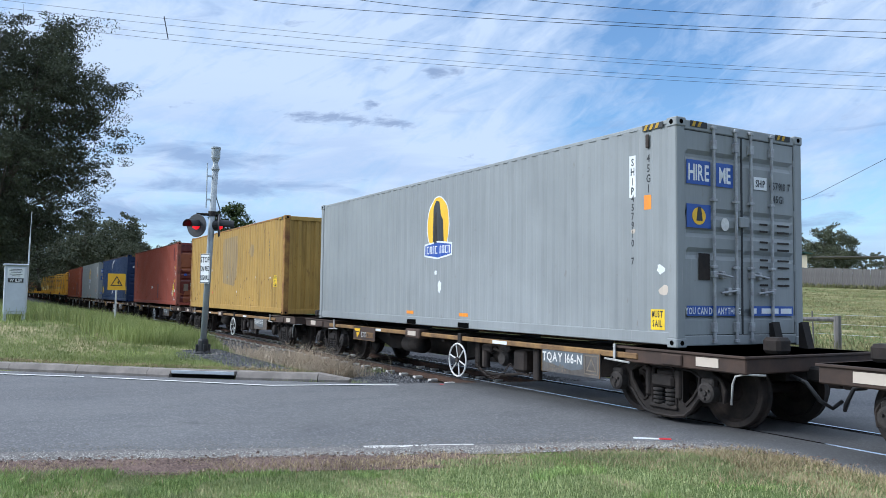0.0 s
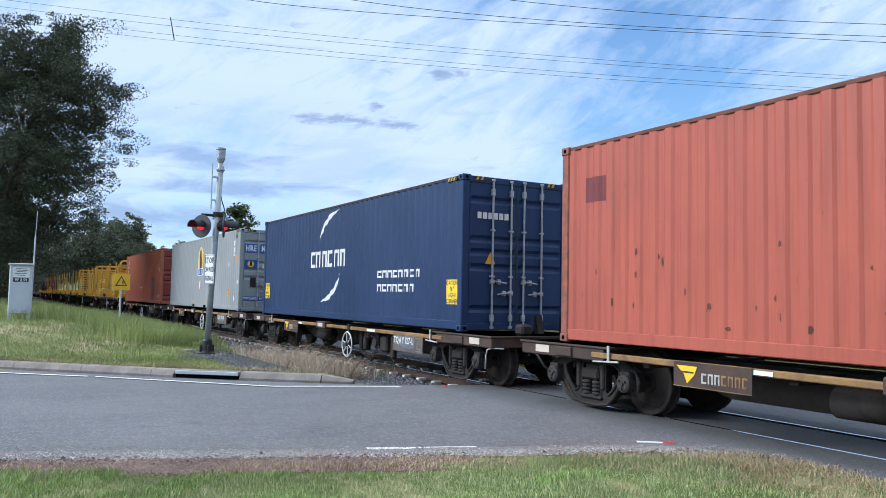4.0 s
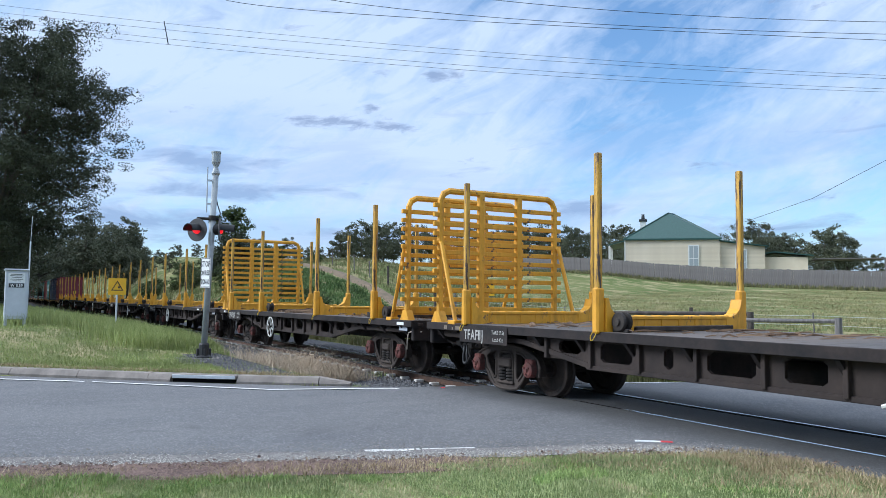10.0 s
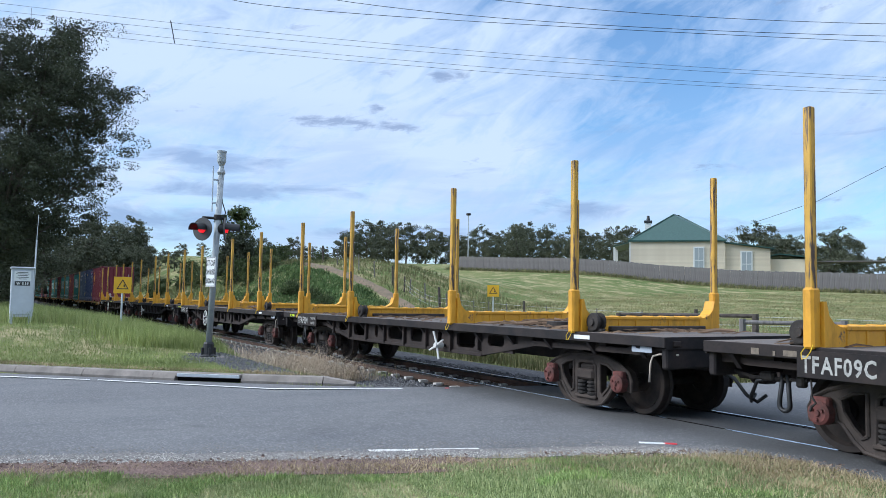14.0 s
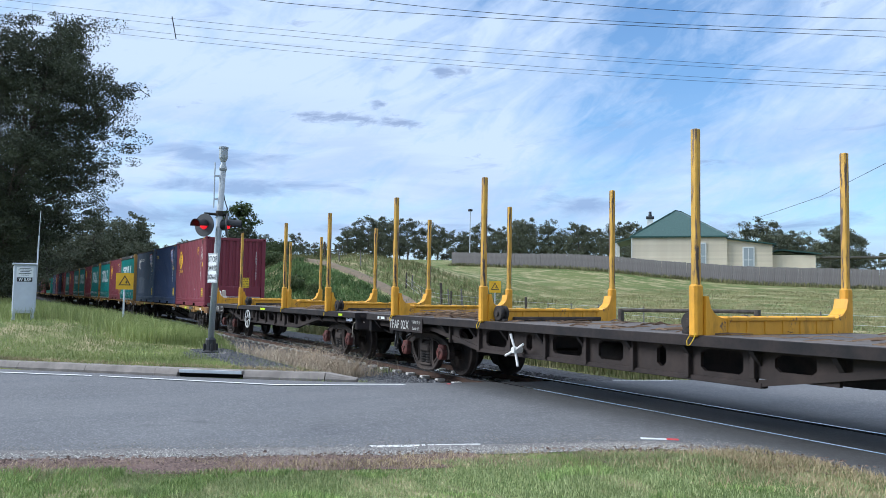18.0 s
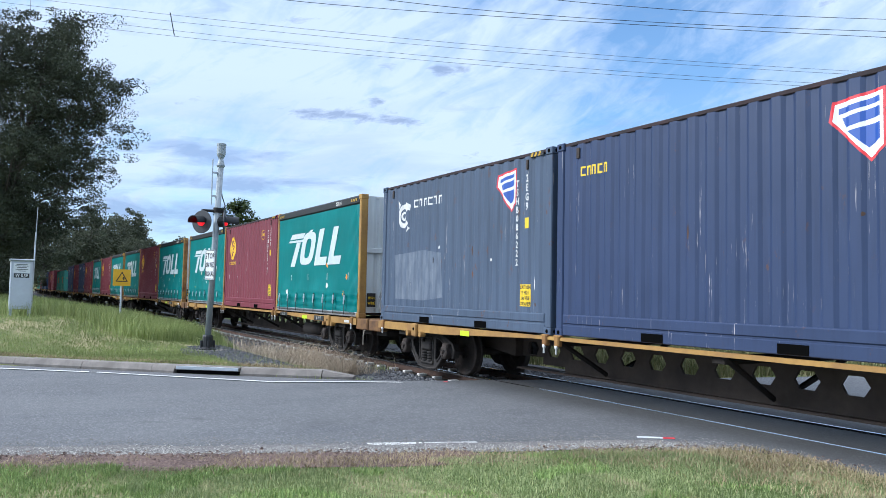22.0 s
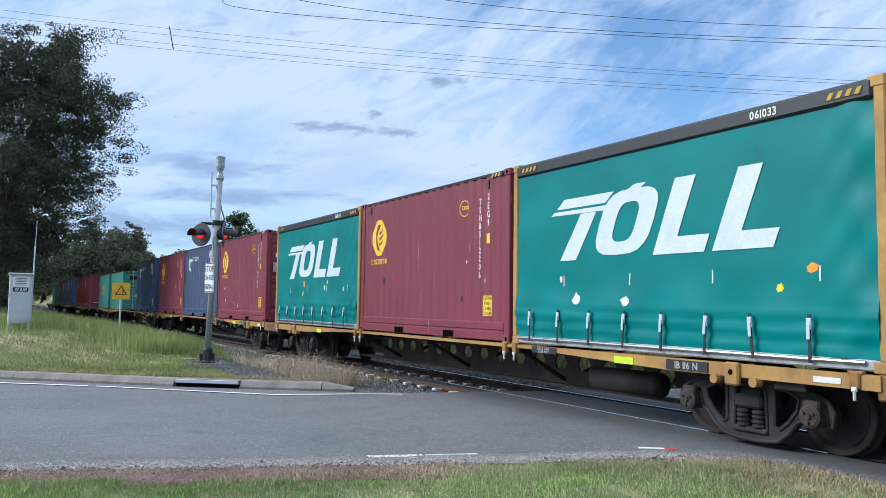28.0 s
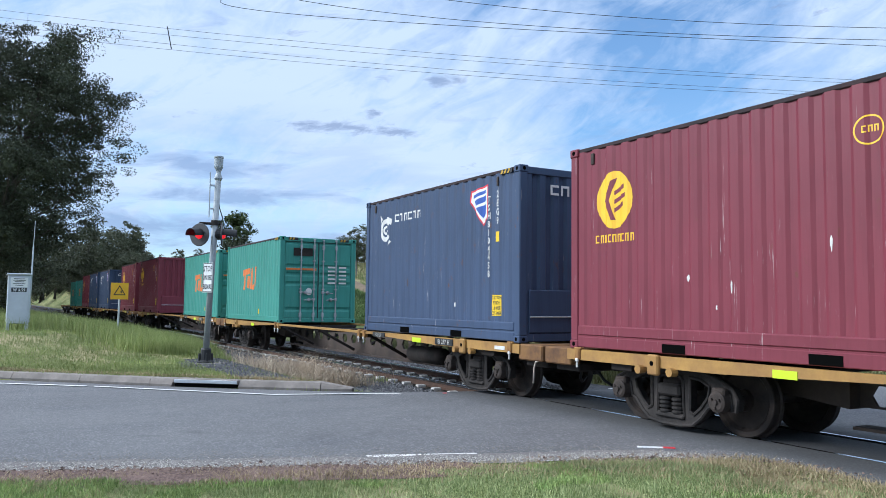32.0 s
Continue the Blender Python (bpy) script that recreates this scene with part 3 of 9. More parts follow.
def drape(shape, spot, panel):
    x0, z0, lift, wide, tall = spot
    xs, zs, relief = panel
    if isinstance(shape, bpy.types.Mesh):
        v, faces = [tuple(p.co) for p in shape.vertices], [tuple(q.vertices) for q in shape.polygons]
    else:
        v, faces = shape.v, shape.f
    top = max(p[2] for p in v) - 1e-5
    out, seen = Shape(), {}
    for f in faces:
        if min(v[i][2] for i in f) < top:
            continue
        flat = [(v[i][0] * wide + x0, v[i][1] * tall + z0) for i in f]
        tris = [[flat[i] for i in t] for t in tessellate_polygon([[Vector((a, b, 0)) for a, b in flat]])] if len(flat) > 3 else [flat]
        for tri in tris:
            pieces = [tri]
            for k, cuts in ((0, xs), (1, zs)):
                lo, hi = min(p[k] for p in tri), max(p[k] for p in tri)
                marks = [c for c in cuts if lo < c < hi]
                for c in marks:
                    nxt = []
                    for q in pieces:
                        nxt += [r for r in (clipped(q, k, c, 1), clipped(q, k, c, -1)) if len(r) > 2]
                    pieces = nxt
            for q in pieces:
                face = []
                for a, b in q:
                    key = (round(a, 4), round(b, 4))
                    if key not in seen:
                        seen[key] = len(out.v)
                        out.v.append((a, relief(a, b) - lift, b))
                    if seen[key] not in face:
                        face.append(seen[key])
                if len(face) > 2:
                    out.f.append(tuple(face))
    return out


def part(name, shape, material, parent=None, label="", at=None, smooth=False):
    """One mesh object from a Shape or a ready mesh, under its thing."""
    if isinstance(at, tuple):
        root = parent
        while root.parent is not None:
            root = root.parent
        if material is None:
            material = shape.materials[0]
        shape, at = drape(shape, at, PANELS[root.name]), None
    me = shape if isinstance(shape, bpy.types.Mesh) else shape.mesh(name, material, smooth)
    ob = new(name, me)
    if parent is not None:
        ob.parent = parent
    if at is not None:
        ob.matrix_basis = at
    if label:
        ob["label"] = label
    return ob


def thing(name, label, category, at=None, group="", kind=""):
    ob = new(name)
    ob.empty_display_size = 0.2
    if at is not None:
        ob.matrix_basis = at
    return tagged(ob, label, category, group, kind)


TEXTS, GLYPHS = {}, {}


def make_glyphs():
    """One small flat mesh for each character of the built-in font, taken as vertices and faces."""
    for ch in "ABCDEFGHIJKLMNOPQRSTUVWXYZabcdefghijklmnopqrstuvwxyz0123456789-.'\"":
        cu = bpy.data.curves.new("glyph", "FONT")
        cu.body, cu.size, cu.resolution_u, cu.offset = ch, 1.0, 2, 0.022
        ob = bpy.data.objects.new("glyph", cu)
        scene.collection.objects.link(ob)
        me = bpy.data.meshes.new_from_object(ob.evaluated_get(bpy.context.evaluated_depsgraph_get()))
        v = [tuple(p.co) for p in me.vertices]
        x0, x1 = min(p[0] for p in v), max(p[0] for p in v)
        GLYPHS[ch] = ([(p[0] - x0, p[1]) for p in v], [tuple(q.vertices) for q in me.polygons], x1 - x0)
        bpy.data.objects.remove(ob)
        bpy.data.curves.remove(cu)
        bpy.data.meshes.remove(me)


make_glyphs()


def lettering(words, size, material, squeeze=1.0, vertical=False):
    """A mesh of the words in the built-in font, centred, lying in the xy plane."""
    key = (words, size, material.name, squeeze, vertical)
    if key not in TEXTS:
        s = Shape()
        if vertical:
            n = len(words)
            for i, ch in enumerate(words):
                if ch in GLYPHS:
                    v, f, w = GLYPHS[ch]
                    s.add([((x - w / 2) * size * squeeze, (y - 0.35 + ((n - 1) / 2 - i) * 0.92) * size, 0.002) for x, y in v], f)
        else:
            total = sum((GLYPHS[ch][2] + 0.09) if ch in GLYPHS else 0.32 for ch in words)
            at = -total / 2
            for ch in words:
                if ch in GLYPHS:
                    v, f, w = GLYPHS[ch]
                    s.add([((x + at + 0.045) * size * squeeze, (y - 0.35) * size, 0.002) for x, y in v], f)
                    at += w + 0.09
                else:
                    at += 0.32
        TEXTS[key] = s.mesh("lettering", material)
    return TEXTS[key]


NEAR = radians(90)


def on_side(x, y, z):
    """The pose of a flat sign on a face that looks towards -y."""
    return pose(x, y, z, 90, 0, 0)


def on_end(x, y, z):
    """The pose of a flat sign on a face that looks towards +x."""
    return pose(x, y, z, 90, 0, 90)


def slab(poly, t=0.004):
    return Shape().prism(poly, 0, t, "z")


def rect(w, h, t=0.004):
    return Shape().box(-w / 2, w / 2, -h / 2, h / 2, 0, t)


def bars(rows, t=0.004):
    """Plain bars standing for writing: (x, y, width, height)."""
    s = Shape()
    for x, y, w, h in rows:
        s.box(x - w / 2, x + w / 2, y - h / 2, y + h / 2, 0, t)
    return s


def oval(w, h, n=24, t=0.004):
    return slab([(w / 2 * math.cos(2 * math.pi * k / n), h / 2 * math.sin(2 * math.pi * k / n)) for k in range(n)], t)


# ---- ground ----


def ease(a):
    a = min(1.0, max(0.0, a))
    return a * a * (3 - 2 * a)


ROAD_FAR = [(-60, -56), (-30, -22.2), (-18.05, -8.55), (-15.95, -6.25), (-14.5, -4.62), (-13.30, -3.0), (-12.60, -2.1), (-11.9, 0.6), (-11.35, 2.1), (-8.6, 9.6), (-2, 27.5), (8, 55)]
ROAD_NEAR = [(-32, -62), (-14.2, -24), (-8.72, -8.5), (-8.1, -6.9), (-7.42, -5.2), (-6.9, -3.6), (-6.35, -2.0), (-5.4, -1.62), (14, -1.55), (14, 3.2), (16, 12), (24, 55)]


def edge_x(line, y):
    """Where a road edge lies at y."""
    for a, b in zip(line, line[1:]):
        if a[1] <= y <= b[1]:
            return a[0] + (b[0] - a[0]) * (y - a[1]) / max(1e-6, b[1] - a[1])
    return line[0][0] if y < line[0][1] else line[-1][0]


def height(x, y):
    """The lie of the land."""
    z = -0.05 - 0.23 * (1 - ease((abs(y) - 2.3) / 1.3)) * ease((-x - 11.2) / 0.9)
    if y > 4.5:
        foot = 49.5 + 0.258 * (x + 35.3)
        rise = 2.58 + 0.038 * (-35.3 - x) if x > -110 else 5.42
        rise = max(0.6, rise)
        k = (y - 4.5) / max(12.0, foot - 4.5)
        z += rise * (k if k < 1 else 1 + 0.25 * (1 - math.exp(-(k - 1) * 1.5)))
    # the scrubby bank beside the line, further back
    z += 3.6 * ease((-x - 44) / 22) * ease((y - 4.2) / 9.0) * (1 - 0.75 * ease((y - 18) / 16))
    if y < -1.45:
        near = edge_x(ROAD_NEAR, min(y, -2.05))
        z += (0.036 * ease((x - near + 0.12) / 0.3) + 0.034 * ease((x - near - 0.35) / 0.9)) * ease((-y - 1.45) / 0.2)
    # the raised verge beside the road, and the lawn on its near side
    if y < -2.2:
        far = edge_x(ROAD_FAR, y)
        back = ease((far - 0.10 - x) / 0.25)
        z += back * (0.16 * ease((-y - 2.2) / 1.6) + 0.50 * ease((-y - 3.6) / 3.6) * ease((-x - 18.5) / 8))
        z += 0.9 * ease((-y - 7) / 20) * ease((-x - 30) / 30) * back
    z += 0.05 * noise.noise((x * 0.23, y * 0.23, 0.3)) * ease((abs(y) - 3.5) / 3)
    return z


def build_ground():
    xs = np.concatenate([np.linspace(-1500, -160, 12), np.linspace(-150, -40, 56), np.linspace(-39, -20.5, 38), np.linspace(-20.25, -2, 74), np.linspace(-1.5, 12, 20), np.linspace(20, 1500, 12)])
    ys = np.concatenate([np.linspace(-1500, -60, 10), np.linspace(-50, -14, 19), np.linspace(-13, -1.5, 47), np.linspace(-1, 14, 31), np.linspace(15, 80, 66), np.linspace(95, 1500, 12)])
    grid = [[(x, y, height(max(-200, min(60, x)), max(-80, min(200, y)))) for x in xs] for y in ys]
    ground = part("ground", Shape().sheet(grid), M["ground"], smooth=True)
    tagged(ground, "mown grass field rising to a fence, with straw-coloured patches", "ground", kind="structure")


build_ground()


def build_road():
    n = len(ROAD_FAR)
    s = Shape()
    steps = 10
    grid = []
    for a, b in zip(ROAD_FAR, ROAD_NEAR):
        row = []
        for k in range(steps + 1):
            u = k / steps
            x, y = a[0] + (b[0] - a[0]) * u, a[1] + (b[1] - a[1]) * u
            z = -0.002 if -2.2 < y < 2.4 else -0.02
            if y > 4.5:
                z = height(x, y) + 0.06
            row.append((x, y, z))
        grid.append(row[::-1])
    road = part("road", s.sheet(grid), M["asphalt"])
    tagged(road, "grey chip-seal asphalt road crossing the railway at an angle", "road", kind="structure")
    # white edge lines
    for i, (line, w) in enumerate((([(-24, -15.45), (-17.42, -8.7), (-16.0, -7.0)], 0.11), ([(-15.9, -6.88), (-13.35, -4.35), (-12.85, -2.9), (-12.35, -1.85)], 0.10),
                                   ([(-11.75, 1.75), (-11.1, 3.4), (-9.9, 6.6)], 0.10))):
        g = []
        for a in line:
            g.append([(a[0], a[1], -0.006), (a[0] + w, a[1] - w * 0.4, -0.006)])
        ln = part("edge_line", Shape().sheet([r[::-1] for r in g]), M["offwhite"])
        tagged(ln, "white painted road edge line", "road marking", kind="structure")
    near = part("edge_line", Shape().sheet([[(-7.62, -5.16, -0.006), (-7.50, -5.18, -0.006)][::-1], [(-7.22, -4.06, -0.006), (-7.10, -4.09, -0.006)][::-1]]), M["offwhite"])
    tagged(near, "worn white painted road edge line", "road marking", kind="structure")
    # survey marks: white tape with a red end
    for x, y, rz, k in ((-6.62, -2.12, 52, 1.0), (-12.33, -1.70, 60, 0.55)):
        tape = thing("survey_tape", "white and red tape mark stuck on the asphalt", "tape", pose(x, y, -0.005, 0, 0, rz))
        if k > 0.9:
            part("white_end", Shape().box(-0.16, 0.12, -0.04, 0.04, 0, 0.006), M["white"], tape)
        part("red_end", Shape().box(0.12, 0.12 + 0.13 * k, -0.045, 0.035, 0, 0.008), M["red_label"], tape)
    # loose pale chippings and red soil along the near edge
    strip = []
    for (ax, ay), (bx, by) in zip(ROAD_NEAR[1:7], ROAD_NEAR[2:8]):
        for k in range(6):
            u = k / 6
            strip.append((ax + (bx - ax) * u, ay + (by - ay) * u))
    edge = Shape().sheet([[(x + 0.36 + 0.1 * noise.noise((y * 0.9, 3, 0)), y, -0.008), (x - 0.10 + 0.14 * noise.noise((y * 1.7, 0, 0)), y, -0.003)] for x, y in strip])
    tagged(part("gravel_edge", edge, M["gravel"]), "pale loose gravel along the road edge", "gravel", kind="structure")
    soil = Shape().sheet([[(x + 1.15 + 0.3 * noise.noise((y * 0.8, 5, 0)), y, height(x + 1.15, y) + 0.003), (x + 0.30 + 0.1 * noise.noise((y * 1.3, 7, 0)), y, -0.006)] for x, y in strip if y < -4.2])
    tagged(part("soil_edge", soil, M["redsoil"]), "bare reddish soil between gravel and grass", "soil", kind="structure")
    # single chips of stone
    rnd = random.Random(4)
    chip = Shape().add([(-1, -0.7, 0), (0.9, -0.9, 0), (1, 0.8, 0), (-0.8, 0.9, 0), (-0.4, -0.3, 0.8), (0.5, -0.3, 0.9), (0.4, 0.4, 0.7)],
                       [(0, 1, 5, 4), (1, 2, 6, 5), (2, 3, 6), (3, 0, 4), (4, 5, 6), (3, 4, 6)])
    for count, side, wide, small, large, pale, label in ((13000, 0.16, 0.085, 0.003, 0.0085, 0.88, "loose pale stone chips on the road edge"),
                                                        (6500, -0.14, 0.24, 0.003, 0.009, 0.42, "fine grey grit swept to the road edge")):
        s = Shape()
        for i in range(count):
            x, y = rnd.choice(strip)
            y += rnd.uniform(-0.45, 0.45)
            x += side + rnd.gauss(0, wide) + 0.09 * noise.noise((y * 1.9, 2, 0))
            if noise.noise((x * 3.1, y * 3.1, 6)) < rnd.uniform(-0.75, 0.15):
                continue
            r, a = rnd.uniform(small, large), rnd.uniform(0, 6.3)
            c, sn = math.cos(a) * r, math.sin(a) * r
            s.add([(x + p[0] * c - p[1] * sn, y + p[0] * sn + p[1] * c, p[2] * r - 0.006) for p in chip.v], chip.f)
        b = Mat("stone chips")
        col = b.mix(b.island(), (0.13, 0.120, 0.110), shade((0.62, 0.585, 0.53), pale))
        tagged(part("stone_chips", s, b.done(col, 0.9, 0.0, 0.2)), label, "gravel", kind="stuff")

    s = Shape()
    for i in range(5200):
        x, y = rnd.choice(strip)
        y += rnd.uniform(-0.45, 0.45)
        x += rnd.uniform(0.25, 1.05)
        if noise.noise((x * 1.7, y * 1.7, 11)) < rnd.uniform(-0.6, 0.3):
            continue
        r, a = rnd.uniform(0.004, 0.017), rnd.uniform(0, 6.3)
        c, sn = math.cos(a) * r, math.sin(a) * r
        z = max(-0.006, height(x, y)) + 0.002
        s.add([(x + p[0] * c - p[1] * sn, y + p[0] * sn + p[1] * c, p[2] * r + z) for p in chip.v], chip.f)
    b = Mat("soil clods")
    tagged(part("soil_clods", s, b.done(b.mix(b.island(), (0.060, 0.042, 0.036), (0.26, 0.19, 0.155)), 0.95, 0.0, 0.1)), "loose brown clods on the bare soil", "soil", kind="stuff")


build_road()


def build_kerb():
    """Concrete kerb stones along the far road edge, with a drain inlet."""
    line = [(-26.27, -17.33), (-18.16, -8.38), (-16.06, -6.15), (-15.4, -5.53), (-14.59, -4.5), (-14.0, -3.73), (-13.61, -3.23), (-13.37, -2.84)]
    pts, total = [], 0
    for a, b in zip(line, line[1:]):
        total += math.dist(a, b)

    def along(d):
        for a, b in zip(line, line[1:]):
            k = math.dist(a, b)
            if d <= k:
                u = d / k
                return (a[0] + (b[0] - a[0]) * u, a[1] + (b[1] - a[1]) * u), math.atan2(b[1] - a[1], b[0] - a[0])
            d -= k
        return line[-1], math.atan2(line[-1][1] - line[-2][1], line[-1][0] - line[-2][0])
    kerb = thing("kerb", "weathered pale concrete kerb with grass behind it", "kerb", kind="structure")
    d0, d1 = 16.01, 17.29          # the drain inlet
    cuts = [0.0]
    while cuts[-1] < total - 0.4:
        step = 1.55
        nxt = cuts[-1] + step
        if cuts[-1] < d0 <= nxt + 0.3:
            nxt = d0
        elif abs(cuts[-1] - d0) < 0.01:
            nxt = d1
        cuts.append(min(nxt, total))
    for a, b in zip(cuts, cuts[1:]):
        (p, h), (q, _) = along(a + 0.006), along(b - 0.006)
        ln = math.dist(p, q)
        h = math.atan2(q[1] - p[1], q[0] - p[0])
        at = pose(p[0], p[1], 0, 0, 0, math.degrees(h))
        low, end = 0.118, 0.118 if b < total - 0.2 else 0.03
        if abs(a - d0) < 0.01:
            inlet = part("drain_inlet", Shape().box(0, ln, -0.09, 0.30, 0.048, 0.125, 0.012), M["concrete"], kerb, "concrete lintel of a storm drain", at)
            # a black block fills the inlet, coloured as the shade inside
            part("opening", Shape().box(0.03, ln - 0.03, -0.075, 0.26, -0.015, 0.047), M["hole_shade"], inlet)
            part("frame", Shape().box(0.02, ln - 0.02, -0.097, -0.088, 0.056, 0.118, 0.004), M["galv"], inlet, "galvanised steel frame")
            continue
        prof = [(-0.10, -0.05), (-0.10, 0.02), (-0.06, low - 0.04), (-0.03, low), (0.16, low + 0.01), (0.16, -0.05)]
        s = Shape()
        m = len(prof)
        s.add([(0, y, z) for y, z in prof] + [(ln, y, z if z < 0.03 else z * end / low) for y, z in prof],
              [tuple(range(m)), tuple(range(2 * m - 1, m - 1, -1))] + [(i, i + m, (i + 1) % m + m, (i + 1) % m) for i in range(m)])
        part("kerb_stone", s, M["concrete"], kerb, at=at)


build_kerb()


def build_track():
    bed = Shape().sheet([[(x, y, z + 0.02 * noise.noise((x * 0.7, y * 1.3, 0))) for x in np.linspace(-300, 200, 240)]
                         for y, z in ((-3.3, -0.12), (-2.2, -0.10), (-1.6, -0.14), (-0.9, -0.20), (0.9, -0.20), (1.6, -0.14), (2.3, -0.12), (3.4, -0.16))])
    ob = part("track_bed", bed, M["ballast"])
    tagged(ob, "dark grey crushed stone ballast under the rails", "ballast", kind="structure")
    track = thing("railway_track", "narrow-gauge railway track with shiny rail heads", "track", kind="structure")
    for y in (-0.566, 0.566):
        head = Shape().prism([(-0.032, -0.04), (-0.034, -0.012), (-0.024, 0.0), (0.024, 0.0), (0.034, -0.012), (0.032, -0.04)], -300, 200, "x")
        rail = part("rail", Shape().prism([(-0.06, -0.15), (-0.06, -0.135), (-0.009, -0.12), (-0.009, -0.045), (0.009, -0.045), (0.009, -0.12), (0.06, -0.135), (0.06, -0.15)], -300, 200, "x"),
                    M["rust_rail"], track, "rusty rail web", pose(0, y, 0.0 if y < 0 else 0.012))
        part("rail_head", head, M["rail_head"], rail, "worn shiny rail head")
        inner = 0.062 if y < 0 else -0.075
        # solid bars, no groove is cut; black colour stands for its shade
        part("flangeway", Shape().box(-12.2, 14, -0.018, 0.018, -0.05, -0.0005), M["hole_shade"], rail, "black strip standing for shade in the rail groove", pose(0, inner, -0.006 if y < 0 else -0.012))
    sl = Shape().box(-0.12, 0.12, -1.02, 1.02, -0.28, -0.168, 0.015).mesh("sleeper", M["sleeper"])
    cl = Shape().box(-0.06, 0.06, 0.065, 0.25, -0.17, -0.115, 0.01).box(-0.06, 0.06, -0.25, -0.065, -0.17, -0.115, 0.01).mesh("rail_clip", M["clip"])
    for i in range(150):
        x = -12.75 - 0.66 * i
        o = part("sleeper", sl, None, track, at=pose(x, 0, 0))
        if i < 60:
            for y in (-0.566, 0.566):
                part("rail_clip", cl, None, o, at=pose(0, y, 0))
    rnd = random.Random(9)
    s = Shape()
    for i in range(9000):
        x = -12.4 - abs(rnd.gauss(0, 6.5))
        y = rnd.choice((rnd.uniform(-3.2, -1.1), rnd.uniform(-0.5, 0.5), rnd.uniform(1.1, 1.8), rnd.uniform(-3.2, -1.1)))
        if x > -13.5 and y < -2:
            continue
        r, a = rnd.uniform(0.018, 0.045), rnd.uniform(0, 6.3)
        c, sn = math.cos(a) * r, math.sin(a) * r
        z = (-0.12 if abs(y) > 1 else -0.18) + rnd.uniform(-0.01, 0.02)
        s.add([(x + px * c - py * sn, y + px * sn + py * c, z + pz * r) for px, py, pz in ((-1, -0.7, -0.4), (0.9, -0.9, -0.4), (1, 0.8, -0.4), (-0.8, 0.9, -0.4), (-0.4, -0.2, 0.8), (0.5, 0.2, 0.7))],
              [(0, 1, 5, 4), (1, 2, 5), (2, 3, 4, 5), (3, 0, 4)])
    b = Mat("ballast stones")
    col = b.mix(b.island(), (0.045, 0.045, 0.049), (0.19, 0.185, 0.185))
    tagged(part("ballast_stones", s, b.done(col, 0.95)), "crushed stone ballast", "ballast", kind="stuff")


build_track()


def build_apron():
    """Crushed dark gravel round the signal, between kerb end and track."""
    edge = [(-17.9, -4.75), (-15.0, -4.35), (-13.75, -3.35), (-13.05, -2.6), (-12.75, -1.9), (-13.0, -1.4), (-20, -1.4), (-21.2, -3.0), (-20.2, -4.3), (-19.2, -4.8)]

    def inside(x, y):
        c = False
        for (ax, ay), (bx, by_) in zip(edge, edge[1:] + edge[:1]):
            if (ay > y) != (by_ > y) and x < ax + (bx - ax) * (y - ay) / (by_ - ay):
                c = not c
        return c

    def lie(x, y):
        return max(height(x, y), -0.12) + 0.02
    s, st = Shape(), Shape()
    for i in range(72):
        for j in range(30):
            x, y = -21.4 + 0.12 * i, -4.9 + 0.12 * j
            if inside(x + 0.06 + 0.25 * noise.noise((x * 1.3, y * 1.3, 3)), y + 0.06 + 0.25 * noise.noise((x * 1.3, y * 1.3, 9))):
                s.add([(a, b, lie(a, b)) for a, b in ((x, y), (x + 0.12, y), (x + 0.12, y + 0.12), (x, y + 0.12))], [(0, 1, 2, 3)])
    tagged(part("gravel_apron", s, M["ballast"]), "dark crushed gravel round the signal base", "gravel", kind="structure")
    rnd = random.Random(33)
    n = 0
    while n < 9000:
        x, y = rnd.uniform(-21.2, -12.7), rnd.uniform(-4.8, -1.5)
        if not inside(x, y):
            continue
        n += 1
        r, a = rnd.uniform(0.010, 0.030), rnd.uniform(0, 6.3)
        c, sn = math.cos(a) * r, math.sin(a) * r
        z = lie(x, y) - 0.004
        st.add([(x + px * c - py * sn, y + px * sn + py * c, z + pz * r) for px, py, pz in ((-1, -0.7, -0.4), (0.9, -0.9, -0.4), (1, 0.8, -0.4), (-0.8, 0.9, -0.4), (-0.4, -0.2, 0.8), (0.5, 0.2, 0.7))],
               [(0, 1, 5, 4), (1, 2, 5), (2, 3, 4, 5), (3, 0, 4)])
    tagged(part("gravel_stones", st, bpy.data.materials["ballast stones"]), "loose crushed gravel round the signal base", "gravel", kind="stuff")


build_apron()

# ---- plants ----


